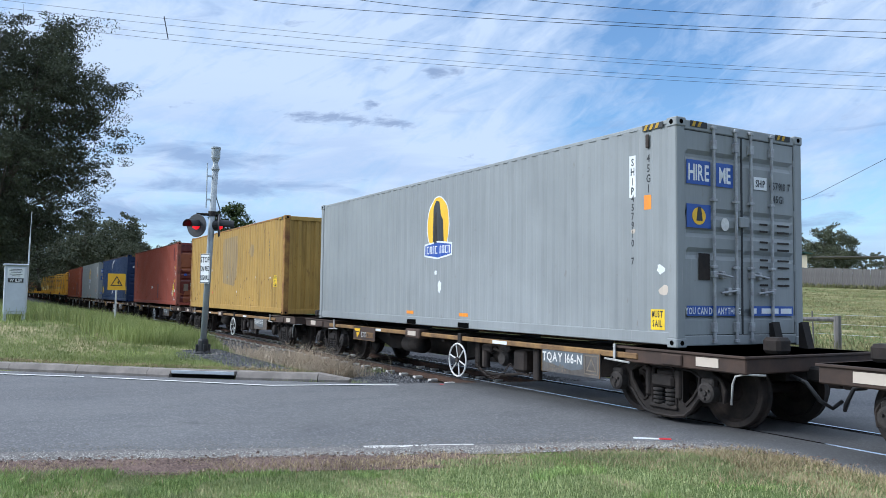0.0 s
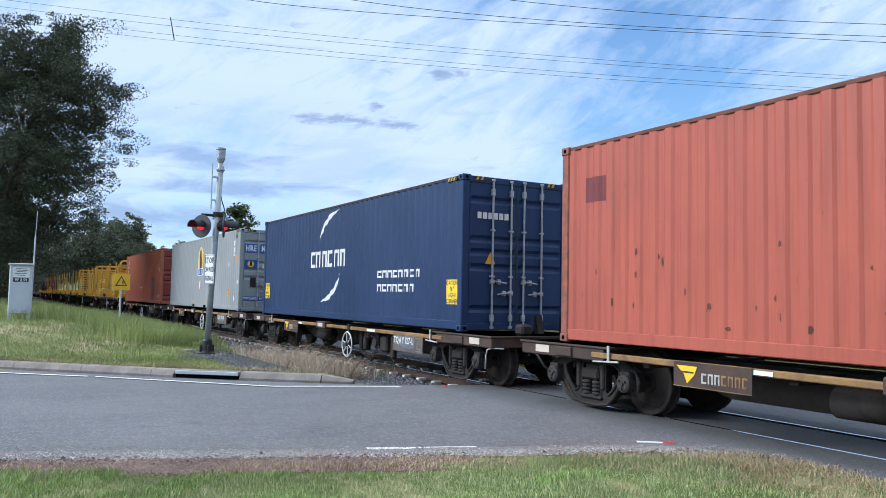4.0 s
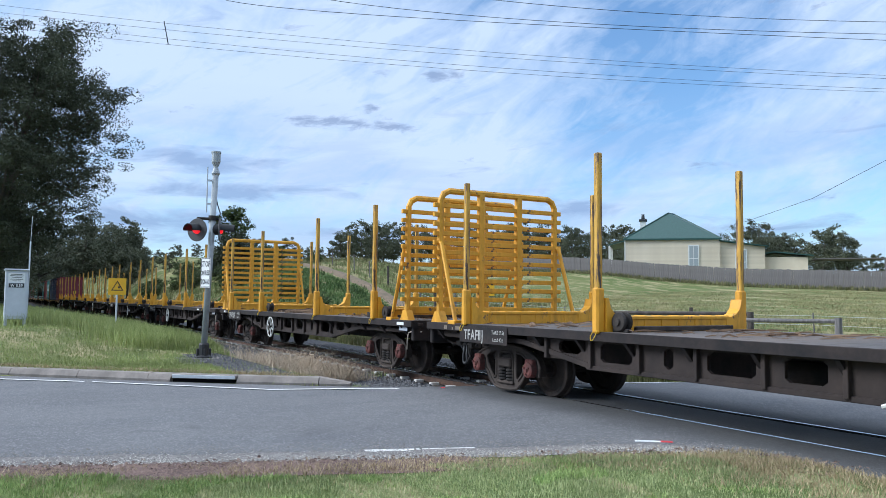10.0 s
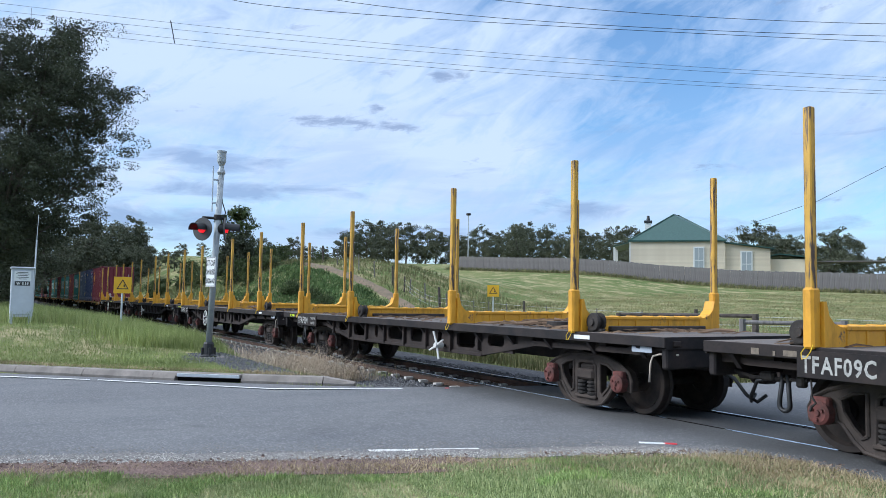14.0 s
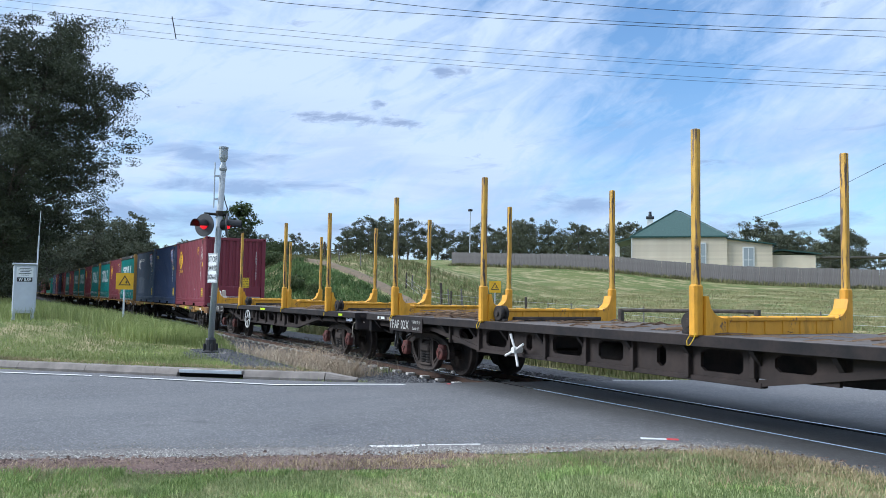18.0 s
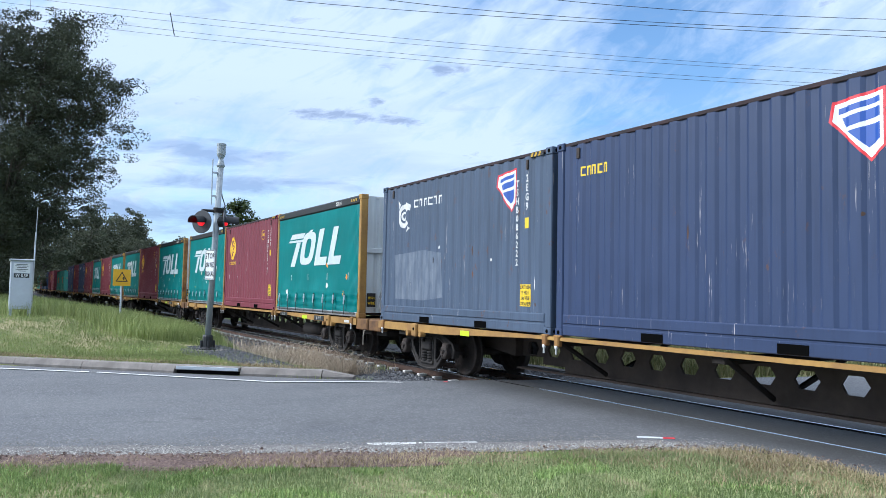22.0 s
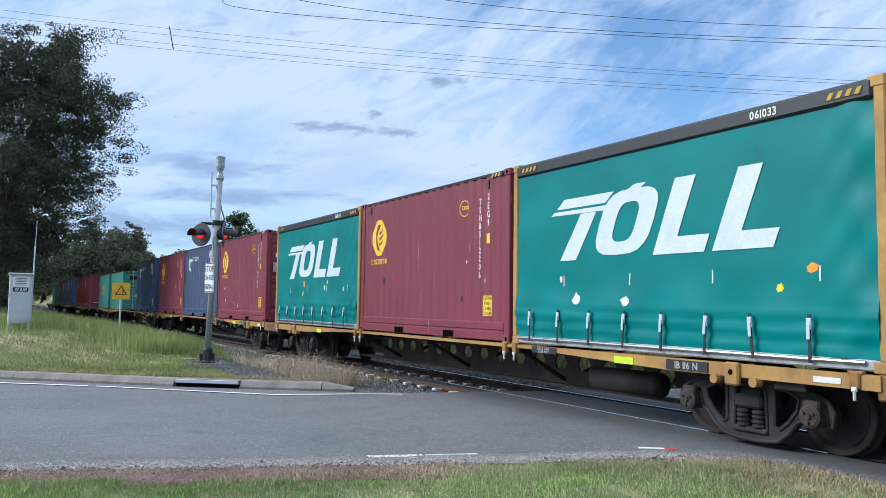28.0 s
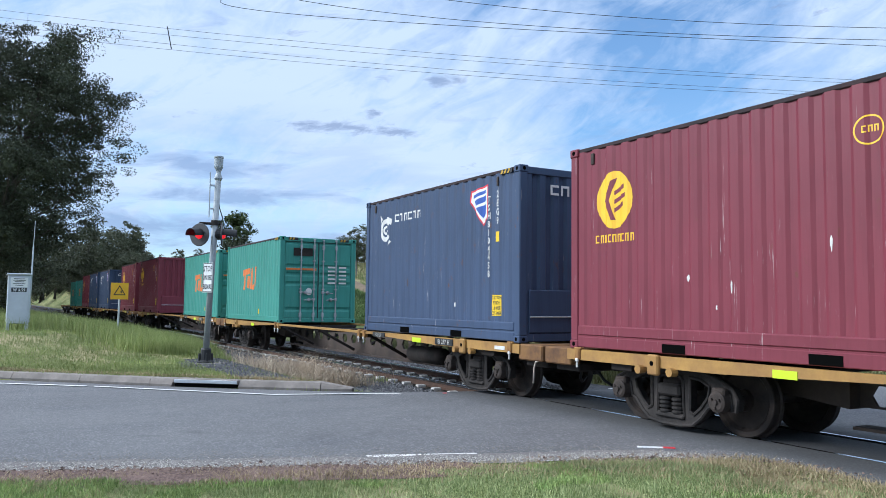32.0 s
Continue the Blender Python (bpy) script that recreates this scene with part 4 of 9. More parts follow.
def blades(name, spots, tall, wide, material, label, seed, lean=0.35, category="grass"):
    """Grass: two-segment blades at spots (x, y, scale), joined as one stuff object."""
    rng = np.random.default_rng(seed)
    p = np.array(spots)
    n = len(p)
    base = np.stack([p[:, 0], p[:, 1], np.array([max(height(a, b), -0.13 if abs(b) < 3.3 else -9) for a, b in p[:, :2]]) - 0.01], 1)
    h = tall * p[:, 2] * rng.uniform(0.55, 1.25, n)
    a = rng.uniform(0, 2 * np.pi, n)
    side = np.stack([np.cos(a), np.sin(a), np.zeros(n)], 1) * (wide * rng.uniform(0.6, 1.3, n))[:, None]
    b = rng.uniform(0, 2 * np.pi, n)
    out = np.stack([np.cos(b), np.sin(b), np.zeros(n)], 1) * (h * lean * rng.uniform(0.2, 1.4, n))[:, None]
    up = np.array([0, 0, 1.0])
    v = np.empty((n, 5, 3))
    v[:, 0], v[:, 1] = base - side, base + side
    mid = base + out * 0.35 + up * (h * 0.6)[:, None]
    v[:, 2], v[:, 3] = mid + side * 0.7, mid - side * 0.7
    v[:, 4] = base + out + up * (h * rng.uniform(0.85, 1.0, n))[:, None]
    me = bpy.data.meshes.new(name)
    k = np.arange(n)[:, None] * 5
    quads, tris = k + np.array([0, 1, 2, 3]), k + np.array([3, 2, 4])
    me.vertices.add(n * 5)
    me.vertices.foreach_set("co", v.ravel())
    loops = np.concatenate([quads.ravel(), tris.ravel()])
    me.loops.add(len(loops))
    me.loops.foreach_set("vertex_index", loops)
    me.polygons.add(2 * n)
    me.polygons.foreach_set("loop_start", np.concatenate([np.arange(n) * 4, 4 * n + np.arange(n) * 3]))
    me.update(calc_edges=True)
    me.materials.append(material)
    return tagged(new(name, me), label, category, kind="stuff")


def leaf_mesh(name, centres, size, material, rng, long=1.8):
    """Leaves as small diamonds, each turned its own way."""
    n = len(centres)
    d = rng.normal(size=(n, 3))
    d /= np.linalg.norm(d, axis=1)[:, None]
    e = np.cross(d, rng.normal(size=(n, 3)))
    e /= np.linalg.norm(e, axis=1)[:, None]
    s = size * rng.uniform(0.6, 1.35, n)[:, None]
    v = np.stack([centres - d * s * long / 2, centres + e * s / 2, centres + d * s * long / 2, centres - e * s / 2], 1)
    me = bpy.data.meshes.new(name)
    me.vertices.add(n * 4)
    me.vertices.foreach_set("co", v.ravel())
    me.loops.add(n * 4)
    me.loops.foreach_set("vertex_index", np.arange(n * 4))
    me.polygons.add(n)
    me.polygons.foreach_set("loop_start", np.arange(n) * 4)
    me.update(calc_edges=True)
    me.materials.append(material)
    return me


def tree(name, label, tall, spread, leaves, size, material, seed, trunk=0.25, bare=0.28, clumps=34, at=None, fluff=0.55, lean=(0, 0), category="tree", shape=0.75):
    """A tapered trunk with limbs; leaves hang in clumps round the twig ends."""
    rng = np.random.default_rng(seed)
    top = thing(name, label, category, at)
    s = Shape()
    pts = [(lean[0] * u * tall + 0.12 * tall * 0.25 * math.sin(3 * u + seed), lean[1] * u * tall + 0.03 * tall * math.cos(4 * u + seed), u * tall * 0.86) for u in (0, 0.15, 0.35, 0.55, 0.78, 1.0)]
    s.tube(pts, [trunk * k for k in (1.15, 1.0, 0.8, 0.55, 0.3, 0.08)], 8)

    def on_trunk(u):
        k = u * 5
        i = min(4, int(k))
        a, b = Vector(pts[i]), Vector(pts[i + 1])
        return a.lerp(b, k - i)
    cents, rads = [], []
    for i in range(clumps):
        u = bare + (1 - bare) * (i + rng.uniform(0, 1)) / clumps
        start = on_trunk(min(1, u * rng.uniform(0.72, 0.98)))
        ang = i * 2.4 + rng.uniform(-0.5, 0.5)
        w = spread * (math.sin(math.pi * min(1, (u - bare) / (1 - bare) * 0.86 + 0.12)) ** shape) * rng.uniform(0.45, 1.05)
        end = Vector((start.x * 0.5 + lean[0] * tall * u * 0.5 + math.cos(ang) * w, start.y * 0.5 + lean[1] * tall * u * 0.5 + math.sin(ang) * w, tall * u * rng.uniform(0.92, 1.04)))
        mid = start.lerp(end, 0.5) + Vector((0, 0, -0.05 * w + rng.uniform(-0.03, 0.06) * tall * 0.3))
        r0 = trunk * 0.34 * (1.1 - u)
        s.tube([start, mid, end], [r0, r0 * 0.55, r0 * 0.12 + 0.006], 5, False)
        for k in range(4):
            c = start.lerp(end, rng.uniform(0.55, 1.08)) + Vector(rng.normal(size=3) * spread * 0.13)
            s.tube([mid.lerp(end, 0.4), c], [r0 * 0.25, 0.004 + r0 * 0.05], 4, False)
            cents.append(c)
            rads.append(spread * rng.uniform(0.10, 0.22))
    part("trunk", s, M["bark"], top, smooth=True)
    cents, rads = np.array(cents), np.array(rads)
    # sprays of leaves round the outside of each clump, with gaps between them
    m = 8
    way = rng.normal(size=(len(cents), m, 3))
    way /= np.linalg.norm(way, axis=2)[:, :, None]
    sprays = cents[:, None] + way * (rads[:, None] * rng.uniform(0.45, 1.25, (len(cents), m)))[:, :, None] * np.array([1.2, 1.2, 0.8])
    sprays, tight = sprays.reshape(-1, 3), np.repeat(rads, m) * rng.uniform(0.25, 0.65, len(cents) * m)
    pick = rng.integers(0, len(sprays), leaves)
    off = rng.normal(size=(leaves, 3))
    off *= np.minimum(1.0, 1.5 / np.linalg.norm(off, axis=1))[:, None]
    off *= (tight[pick] * fluff * 1.6)[:, None] * np.array([1.2, 1.2, 0.7])
    cents = sprays
    part("crown", leaf_mesh("crown", cents[pick] + off, size, material, rng), None, top)
    return top


def place(x, y, dz=0.0):
    return pose(x, y, height(x, y) + dz)


def by_view(rz, dist, dz=-0.1):
    """The ground at a bearing of rz degrees (from +x) and a distance from the eye."""
    x, y = EYE[0] + dist * math.cos(radians(rz)), EYE[1] + dist * math.sin(radians(rz))
    return (x, y)


# ---- beside the line ----


def build_signal():
    """The crossing signal: galvanised mast, bell, two red lamps with round backboards, sign."""
    x, y, z = -19.04, -4.17, 0.10
    s = thing("crossing_signal", "galvanised level-crossing signal mast with red flashing lamps", "signal", pose(x, y, z, 0, 0, 0))
    lean = 0.16
    top = 4.42
    part("base_plate", Shape().box(-0.42, 0.42, -0.42, 0.42, -0.06, 0.03, 0.02), M["concrete"], s, "pale concrete footing")
    part("base", Shape().lathe([(0.20, 0.0), (0.20, 0.06), (0.13, 0.10), (0.12, 0.34), (0.10, 0.38)], 12, "z").box(-0.17, 0.17, -0.03, 0.03, 0.0, 0.25, 0.01).box(-0.03, 0.03, -0.17, 0.17, 0.0, 0.25, 0.01), M["black"], s, "black cast mast base")
    mast = Shape().tube([(0, 0, 0.3), (0, lean, top)], 0.072, 14)
    part("mast", mast, M["mast_grey"], s, smooth=True)
    b = (0, lean, top)
    part("bell", Shape().lathe([(0.06, -0.08), (0.10, 0.0), (0.06, 0.12), (0.055, 0.16), (0.10, 0.26), (0.105, 0.28), (0.105, 0.48), (0.115, 0.49), (0.115, 0.53), (0.0, 0.54)], 16, "z", b), M["mast_grey"], s, "grey warning bell", smooth=False)
    part("clamp_band", Shape().tube([(0, 0.11, 3.28), (0, 0.112, 3.40)], 0.09, 14), M["bogie_dark"], s)
    part("cross_bracket", Shape().box(-0.02, 0.02, -0.02, 0.14, 4.22, 4.26).box(-0.02, 0.02, -0.04, 0.12, 3.66, 3.70).box(-0.012, 0.012, -0.045, -0.018, 3.47, 4.56), M["galv"], s, "edge-on sign bracket")
    # lamps face the road on both sides
    for k, yaw, dy, dz in ((-1, -50, -0.23, 3.04), (1, 72, 0.27, 3.07)):
        part("lamp_arm", Shape().tube([(0, 0.11, 3.32), (-0.02, dy, 3.32), (-0.03, dy, dz + 0.1)], 0.035, 8), M["bogie_dark"], s)
        at = pose(0.02, dy, dz, 0, 0, yaw)
        board = part("backboard", Shape().lathe([(0.0, 0.0), (0.265, 0.0), (0.275, 0.015), (0.265, 0.03), (0.0, 0.03)], 28, "x"), M["backboard"], s, "round grey backboard", at)
        part("lamp", Shape().lathe([(0.0, 0.10), (0.08, 0.09), (0.10, 0.03)], 18, "x"), M["lamp_red"], board, "red signal lens")
        part("lamp_body", Shape().lathe([(0.08, -0.16), (0.13, -0.12), (0.13, 0.0)], 16, "x"), M["black"], board)
        hood = []
        for j in range(2):
            row = []
            for q in range(13):
                a = math.pi * (q / 12) * 1.15 - math.pi * 0.075
                row.append((0.02 + j * 0.34, 0.135 * math.cos(a), 0.135 * math.sin(a) + 0.01 - j * 0.02))
            hood.append(row)
        part("hood", Shape().sheet(hood).sheet([[(p[0], p[1] * 0.93, p[2] * 0.93) for p in r] for r in hood[::-1]]), M["black"], board, "black lamp hood")
    part("cable", Shape().tube([(0.02, 0.18, 3.3), (0.0, 0.30, 3.45), (-0.02, 0.22, 3.7), (0.0, 0.17, 4.0)], 0.014, 6), M["black"], s, "black lamp cable")
    sign = part("sign", rect(0.36, 0.70, 0.01), M["white"], s, "white sign with black capitals", pose(0.10, -0.03, 2.03, 90, 0, 22))
    part("sign_border", Shape().box(-0.17, 0.17, -0.34, -0.325, 0, 0.002).box(-0.17, 0.17, 0.325, 0.34, 0, 0.002).box(-0.17, -0.158, -0.325, 0.325, 0, 0.002).box(0.158, 0.17, -0.325, 0.325, 0, 0.002), M["dark_text"], sign, at=pose(0, 0, 0.011))
    for i, t in enumerate(("STOP", "ON RED", "SIGNAL")):
        part("lettering", lettering(t, 0.19 if i == 0 else 0.165, M["dark_text"], 0.72 if i == 0 else 0.56), None, sign, at=pose(0, 0.21 - 0.21 * i, 0.012))


def warning_sign(x, y, z, yaw, size, post):
    w = thing("warning_sign", "yellow square warning sign with a black triangle on a post", "sign", pose(x, y, z, 0, 0, yaw), group="warning signs")
    part("post", Shape().tube([(0, 0, -0.1), (0, 0, post)], 0.032, 10), M["galv"], w)
    b = part("board", rect(size, size, 0.012), M["sign_yellow"], w, "yellow board", pose(0.04, 0, post, 90, 0, 90))
    k = size / 0.6
    s = Shape()
    o, i_ = [(-0.21, -0.15), (0.21, -0.15), (0.0, 0.22)], [(-0.155, -0.118), (0.155, -0.118), (0.0, 0.155)]
    s.add([(a * k, c * k, 0.003) for a, c in o + i_], [(0, 1, 4, 3), (1, 2, 5, 4), (2, 0, 3, 5)])
    part("triangle", s, M["dark_text"], b, at=pose(0, 0, 0.012))
    part("bolt_mark", slab([(0.02 * k, 0.02 * k), (0.06 * k, 0.02 * k), (0.05 * k, -0.03 * k), (0.08 * k, -0.03 * k), (0.02 * k, -0.11 * k), (0.03 * k, -0.05 * k), (0.0, -0.05 * k)], 0.003), M["dark_text"], b, at=pose(0.02, 0, 0.012))


def build_cabinet():
    x, y = -28.0, -7.9
    c = thing("signal_cabinet", "pale grey metal signalling cabinet on legs beside the line", "cabinet", pose(x, y, 0.66, 0, 0, 0))
    part("body", Shape().box(-0.34, 0.34, -0.31, 0.31, 0.16, 1.66, 0.02), M["cabinet"], c)
    part("roof", Shape().box(-0.40, 0.40, -0.35, 0.35, 1.66, 1.71, 0.015), M["cabinet"], c)
    for sx in (-0.28, 0.28):
        for sy in (-0.26, 0.26):
            part("leg", Shape().box(sx - 0.04, sx + 0.04, sy - 0.04, sy + 0.04, -0.2, 0.17, 0.005), M["galv"], c)
    part("door", Shape().box(0.34, 0.355, -0.26, 0.26, 0.24, 1.60, 0.01), M["cabinet"], c)
    part("notice", rect(0.46, 0.30), M["white"], c, "white notice with small print", on_end(0.3545, 0, 1.43))
    for zz, ww in ((1.54, 0.30), (1.495, 0.36), (1.45, 0.26), (1.39, 0.34), (1.34, 0.22)):
        part("data_line", rect(ww, 0.016), M["dark_text"], c, "line of small dark print", on_end(0.359, 0, zz))
    p = part("distance_plate", rect(0.42, 0.13), M["dark_text"], c, "black plate with white characters", on_end(0.357, 0, 1.20))
    part("lettering", lettering("W 11.59", 0.13, M["white"], 0.8), None, p, at=pose(0, 0, 0.006))
    part("aerial", Shape().tube([(-0.2, 0.33, 0.2), (-0.2, 0.36, 2.6)], 0.022, 8).tube([(-0.2, 0.36, 2.6), (-0.2, 0.38, 3.4)], 0.009, 6), M["galv"], c, "thin aerial pole")


def build_fence():
    """Weathered paling fence along the top of the field."""
    a, b = Vector((-28.0, 51.4)), Vector((-80.6, 37.8))
    n = 300
    f = thing("paling_fence", "weathered grey timber paling fence on the rise", "fence")
    d = (b - a)
    step = d.length / n
    yaw = math.degrees(math.atan2(d.y, d.x))
    me = Shape().prism([(-step * 0.485, -0.3), (-step * 0.485, 1.50), (-step * 0.30, 1.54), (step * 0.30, 1.54), (step * 0.485, 1.50), (step * 0.485, -0.3)], -0.012, 0.012).mesh("paling", M["fence"])
    rnd = random.Random(2)
    for i in range(n):
        p = a + d * ((i + 0.5) / n)
        part("paling", me, None, f, at=pose(p.x, p.y, height(p.x, p.y) - 0.02 + rnd.uniform(-0.03, 0.03), 0, rnd.uniform(-0.6, 0.6), yaw))
    for h in (0.4, 1.2):
        part("fence_rail", Shape().tube([(p.x, p.y + 0.05, height(p.x, p.y) + h) for p in (a + d * (k / 12) for k in range(13))], 0.04, 5), M["fence"], f)


def build_house():
    """A cream weatherboard cottage with a green hipped iron roof, behind the fence."""
    p, q = Vector((-59.4, 46.3)), Vector((-53.0, 52.6))
    yaw = math.atan2(q.y - p.y, q.x - p.x)
    ln = (q - p).length
    z0 = 4.1
    h = thing("cottage", "cream weatherboard cottage with a green hipped iron roof", "house", pose(p.x, p.y, z0, 0, 0, math.degrees(yaw)))
    eave, deep = 3.62, 8.2
    wall = part("wall", Shape().box(0, ln, 0.03, deep, -1.2, eave), M["cladding"], h, "cream weatherboard wall")
    board = Shape().prism([(0.0, 0.0), (-0.030, 0.0), (-0.008, 0.19), (0.0, 0.19)], 0, ln, "x").mesh("weatherboard", M["cladding"])
    for i in range(19):
        part("weatherboard", board, None, wall, at=pose(0, 0.03, 0.0 + i * 0.19))
    part("corner_trim", Shape().box(-0.05, 0.06, -0.03, 0.05, -0.3, eave), M["white_trim"], h)
    part("fascia", Shape().box(-0.15, ln + 0.15, -0.20, -0.14, eave - 0.10, eave + 0.06), M["roof"], h, "green gutter")
    ov = 0.14
    apex = 2.95
    r0, r1 = ln * 0.47, ln * 0.53
    roof = Shape()
    roof.add([(-ov, -ov, eave), (ln + ov, -ov, eave), (ln + ov, deep + ov, eave), (-ov, deep + ov, eave), (r0, deep * 0.42, eave + apex), (r1, deep * 0.58, eave + apex)],
             [(0, 1, 5, 4), (1, 2, 5), (2, 3, 4, 5), (3, 0, 4), (3, 2, 1, 0)])
    rf = part("roof", roof, M["roof"], h, "green corrugated iron hipped roof")
    part("hip_cap", Shape().tube([(-ov, -ov, eave + 0.03), (r0, deep * 0.42, eave + apex + 0.02), (r1, deep * 0.58, eave + apex + 0.02), (ln + ov, -ov, eave + 0.03)], 0.07, 6), M["roof"], rf)
    # lean-to
    l2 = 4.1
    part("lean_to_wall", Shape().prism([(ln, -1.2), (ln + l2, -1.2), (ln + l2, 2.80), (ln, 3.36)], 0.35, deep - 1), M["cladding"], h, "cream lean-to wall")
    for i in range(15):
        w_ = l2
        part("weatherboard", Shape().prism([(0.0, 0.0), (-0.030, 0.0), (-0.008, 0.19), (0.0, 0.19)], ln + 0.02, ln + l2, "x"), M["cladding"], h, at=pose(0, 0.35, i * 0.19))
    part("lean_to_roof", Shape().prism([(ln - 0.1, 3.40), (ln + l2 + 0.35, 2.80), (ln + l2 + 0.35, 2.90), (ln - 0.1, 3.52)], 0.0, deep - 0.7), M["roof"], h, "green iron lean-to roof")

    def window(x, y, z, w, hh):
        g = part("window", Shape().box(x - w / 2 - 0.12, x + w / 2 + 0.12, y - 0.07, y + 0.02, z - 0.14, z + hh + 0.12, 0.01), M["white_trim"], h, "double-hung window with white trim")
        part("pane", Shape().box(x - w / 2, x + w / 2, y - 0.085, y - 0.065, z + hh / 2 + 0.03, z + hh), M["glass"], g)
        part("pane", Shape().box(x - w / 2, x + w / 2, y - 0.085, y - 0.065, z, z + hh / 2 - 0.03), M["glass"], g)
        part("mullion", Shape().box(x - 0.02, x + 0.02, y - 0.095, y - 0.08, z, z + hh), M["white_trim"], g)
        part("sill", Shape().box(x - w / 2 - 0.2, x + w / 2 + 0.2, y - 0.14, y, z - 0.2, z - 0.13, 0.01), M["white_trim"], g)
    window(6.55, -0.02, 0.50, 0.80, 2.4)
    window(ln + 1.95, 0.30, 0.20, 0.85, 2.3)
    ch = part("chimney", Shape().box(1.4, 2.0, 2.6, 3.2, eave + 0.6, eave + 2.05, 0.02), M["white_trim"], h, "pale rendered chimney")
    part("chimney_cap", Shape().box(1.3, 2.1, 2.5, 3.3, eave + 2.05, eave + 2.30, 0.03), M["dark_text"], ch)
    part("chimney_pot", Shape().lathe([(0.14, 0), (0.18, 0.1), (0.14, 0.45), (0.18, 0.5)], 10, "z", (1.7, 2.9, eave + 2.30)), M["dark_text"], ch)
    v = part("verandah_roof", Shape().prism([(-1.7, 3.05), (0.0, 3.5), (0.0, 3.6), (-1.7, 3.15)], 0.6, deep), M["roof"], h, "green verandah roof")
    for y in (0.7, 3.0, 5.4):
        part("verandah_post", Shape().box(-1.65, -1.51, y - 0.07, y + 0.07, -0.6, 3.08), M["white_trim"], h)
    part("verandah_floor", Shape().box(-1.95, 0, 0.6, deep, -0.6, 0.1), M["fence"], h)


def build_shed():
    x, y = -52.0, 55.2
    s = thing("garden_shed", "low cream shed with a dark flat roof behind the fence", "shed", pose(x, y, 3.6, 0, 0, 38))
    part("wall", Shape().box(0, 5.4, 0, 4, -1.0, 2.35), M["cladding"], s)
    part("roof", Shape().prism([(-0.3, 2.35), (2.5, 2.78), (5.9, 2.4), (5.9, 2.5), (2.5, 2.9), (-0.3, 2.45)], -0.3, 4.3), M["roof"], s)
    part("awning", Shape().box(5.9, 12, 0, 3.5, 2.1, 2.2).box(11.8, 11.9, 0, 0.1, -1, 2.1), M["fence"], s, "open timber awning")


def build_field_fence():
    """Low wire fence and a stock rail at the foot of the field, posts by the line."""
    f = thing("wire_fence", "sagging wire fence with slim steel and timber posts", "fence")
    rnd = random.Random(8)
    line = [(-52, 17.5), (-40, 15.2), (-31, 13.4), (-24.5, 12.3), (-19, 11.9), (-13, 13.2), (-8, 15)]
    pts = []
    for a, b in zip(line, line[1:]):
        k = max(2, int(math.dist(a, b) / 1.9))
        pts += [(a[0] + (b[0] - a[0]) * i / k, a[1] + (b[1] - a[1]) * i / k) for i in range(k)]
    for i, (x, y) in enumerate(pts):
        big = i % 5 == 0
        r = 0.06 if big else 0.022
        part("fence_post", Shape().tube([(0, 0, -0.2), (rnd.uniform(-0.04, 0.04), rnd.uniform(-0.04, 0.04), 1.15 if big else 1.0)], r, 6), M["fence"] if not big else M["bark"], f, at=pose(x, y, height(x, y)))
    for h in (0.35, 0.65, 0.92):
        part("wire", Shape().tube([(x, y, height(x, y) + h) for x, y in pts], 0.005, 4), M["galv"], f)
    r = thing("stock_rail", "weathered dark timber rail on posts at the field gate", "rail fence")
    a, b = Vector((-20.2, 9.6)), Vector((-16.2, 11.4))
    za, zb = height(*a) + 1.02, height(*b) + 1.0
    part("rail", Shape().tube([(a.x, a.y, za), (b.x, b.y, zb)], 0.06, 8), M["bark"], r)
    for p in (a, b):
        part("post", Shape().tube([(p.x, p.y, height(p.x, p.y) - 0.2), (p.x, p.y, height(p.x, p.y) + 1.06)], 0.10, 8), M["bark"], r)
    g = thing("stock_rail", "grey timber rail on stout posts beside the field", "rail fence")
    a, b = Vector((-16.0, 10.6)), Vector((-13.6, 11.8))
    part("rail", Shape().tube([(a.x, a.y, height(*a) + 0.85), (b.x, b.y, height(*b) + 0.85)], 0.06, 8), M["fence"], g)
    for p in (a, b):
        part("post", Shape().tube([(p.x, p.y, height(p.x, p.y) - 0.2), (p.x, p.y, height(p.x, p.y) + 0.95)], 0.10, 8), M["fence"], g)


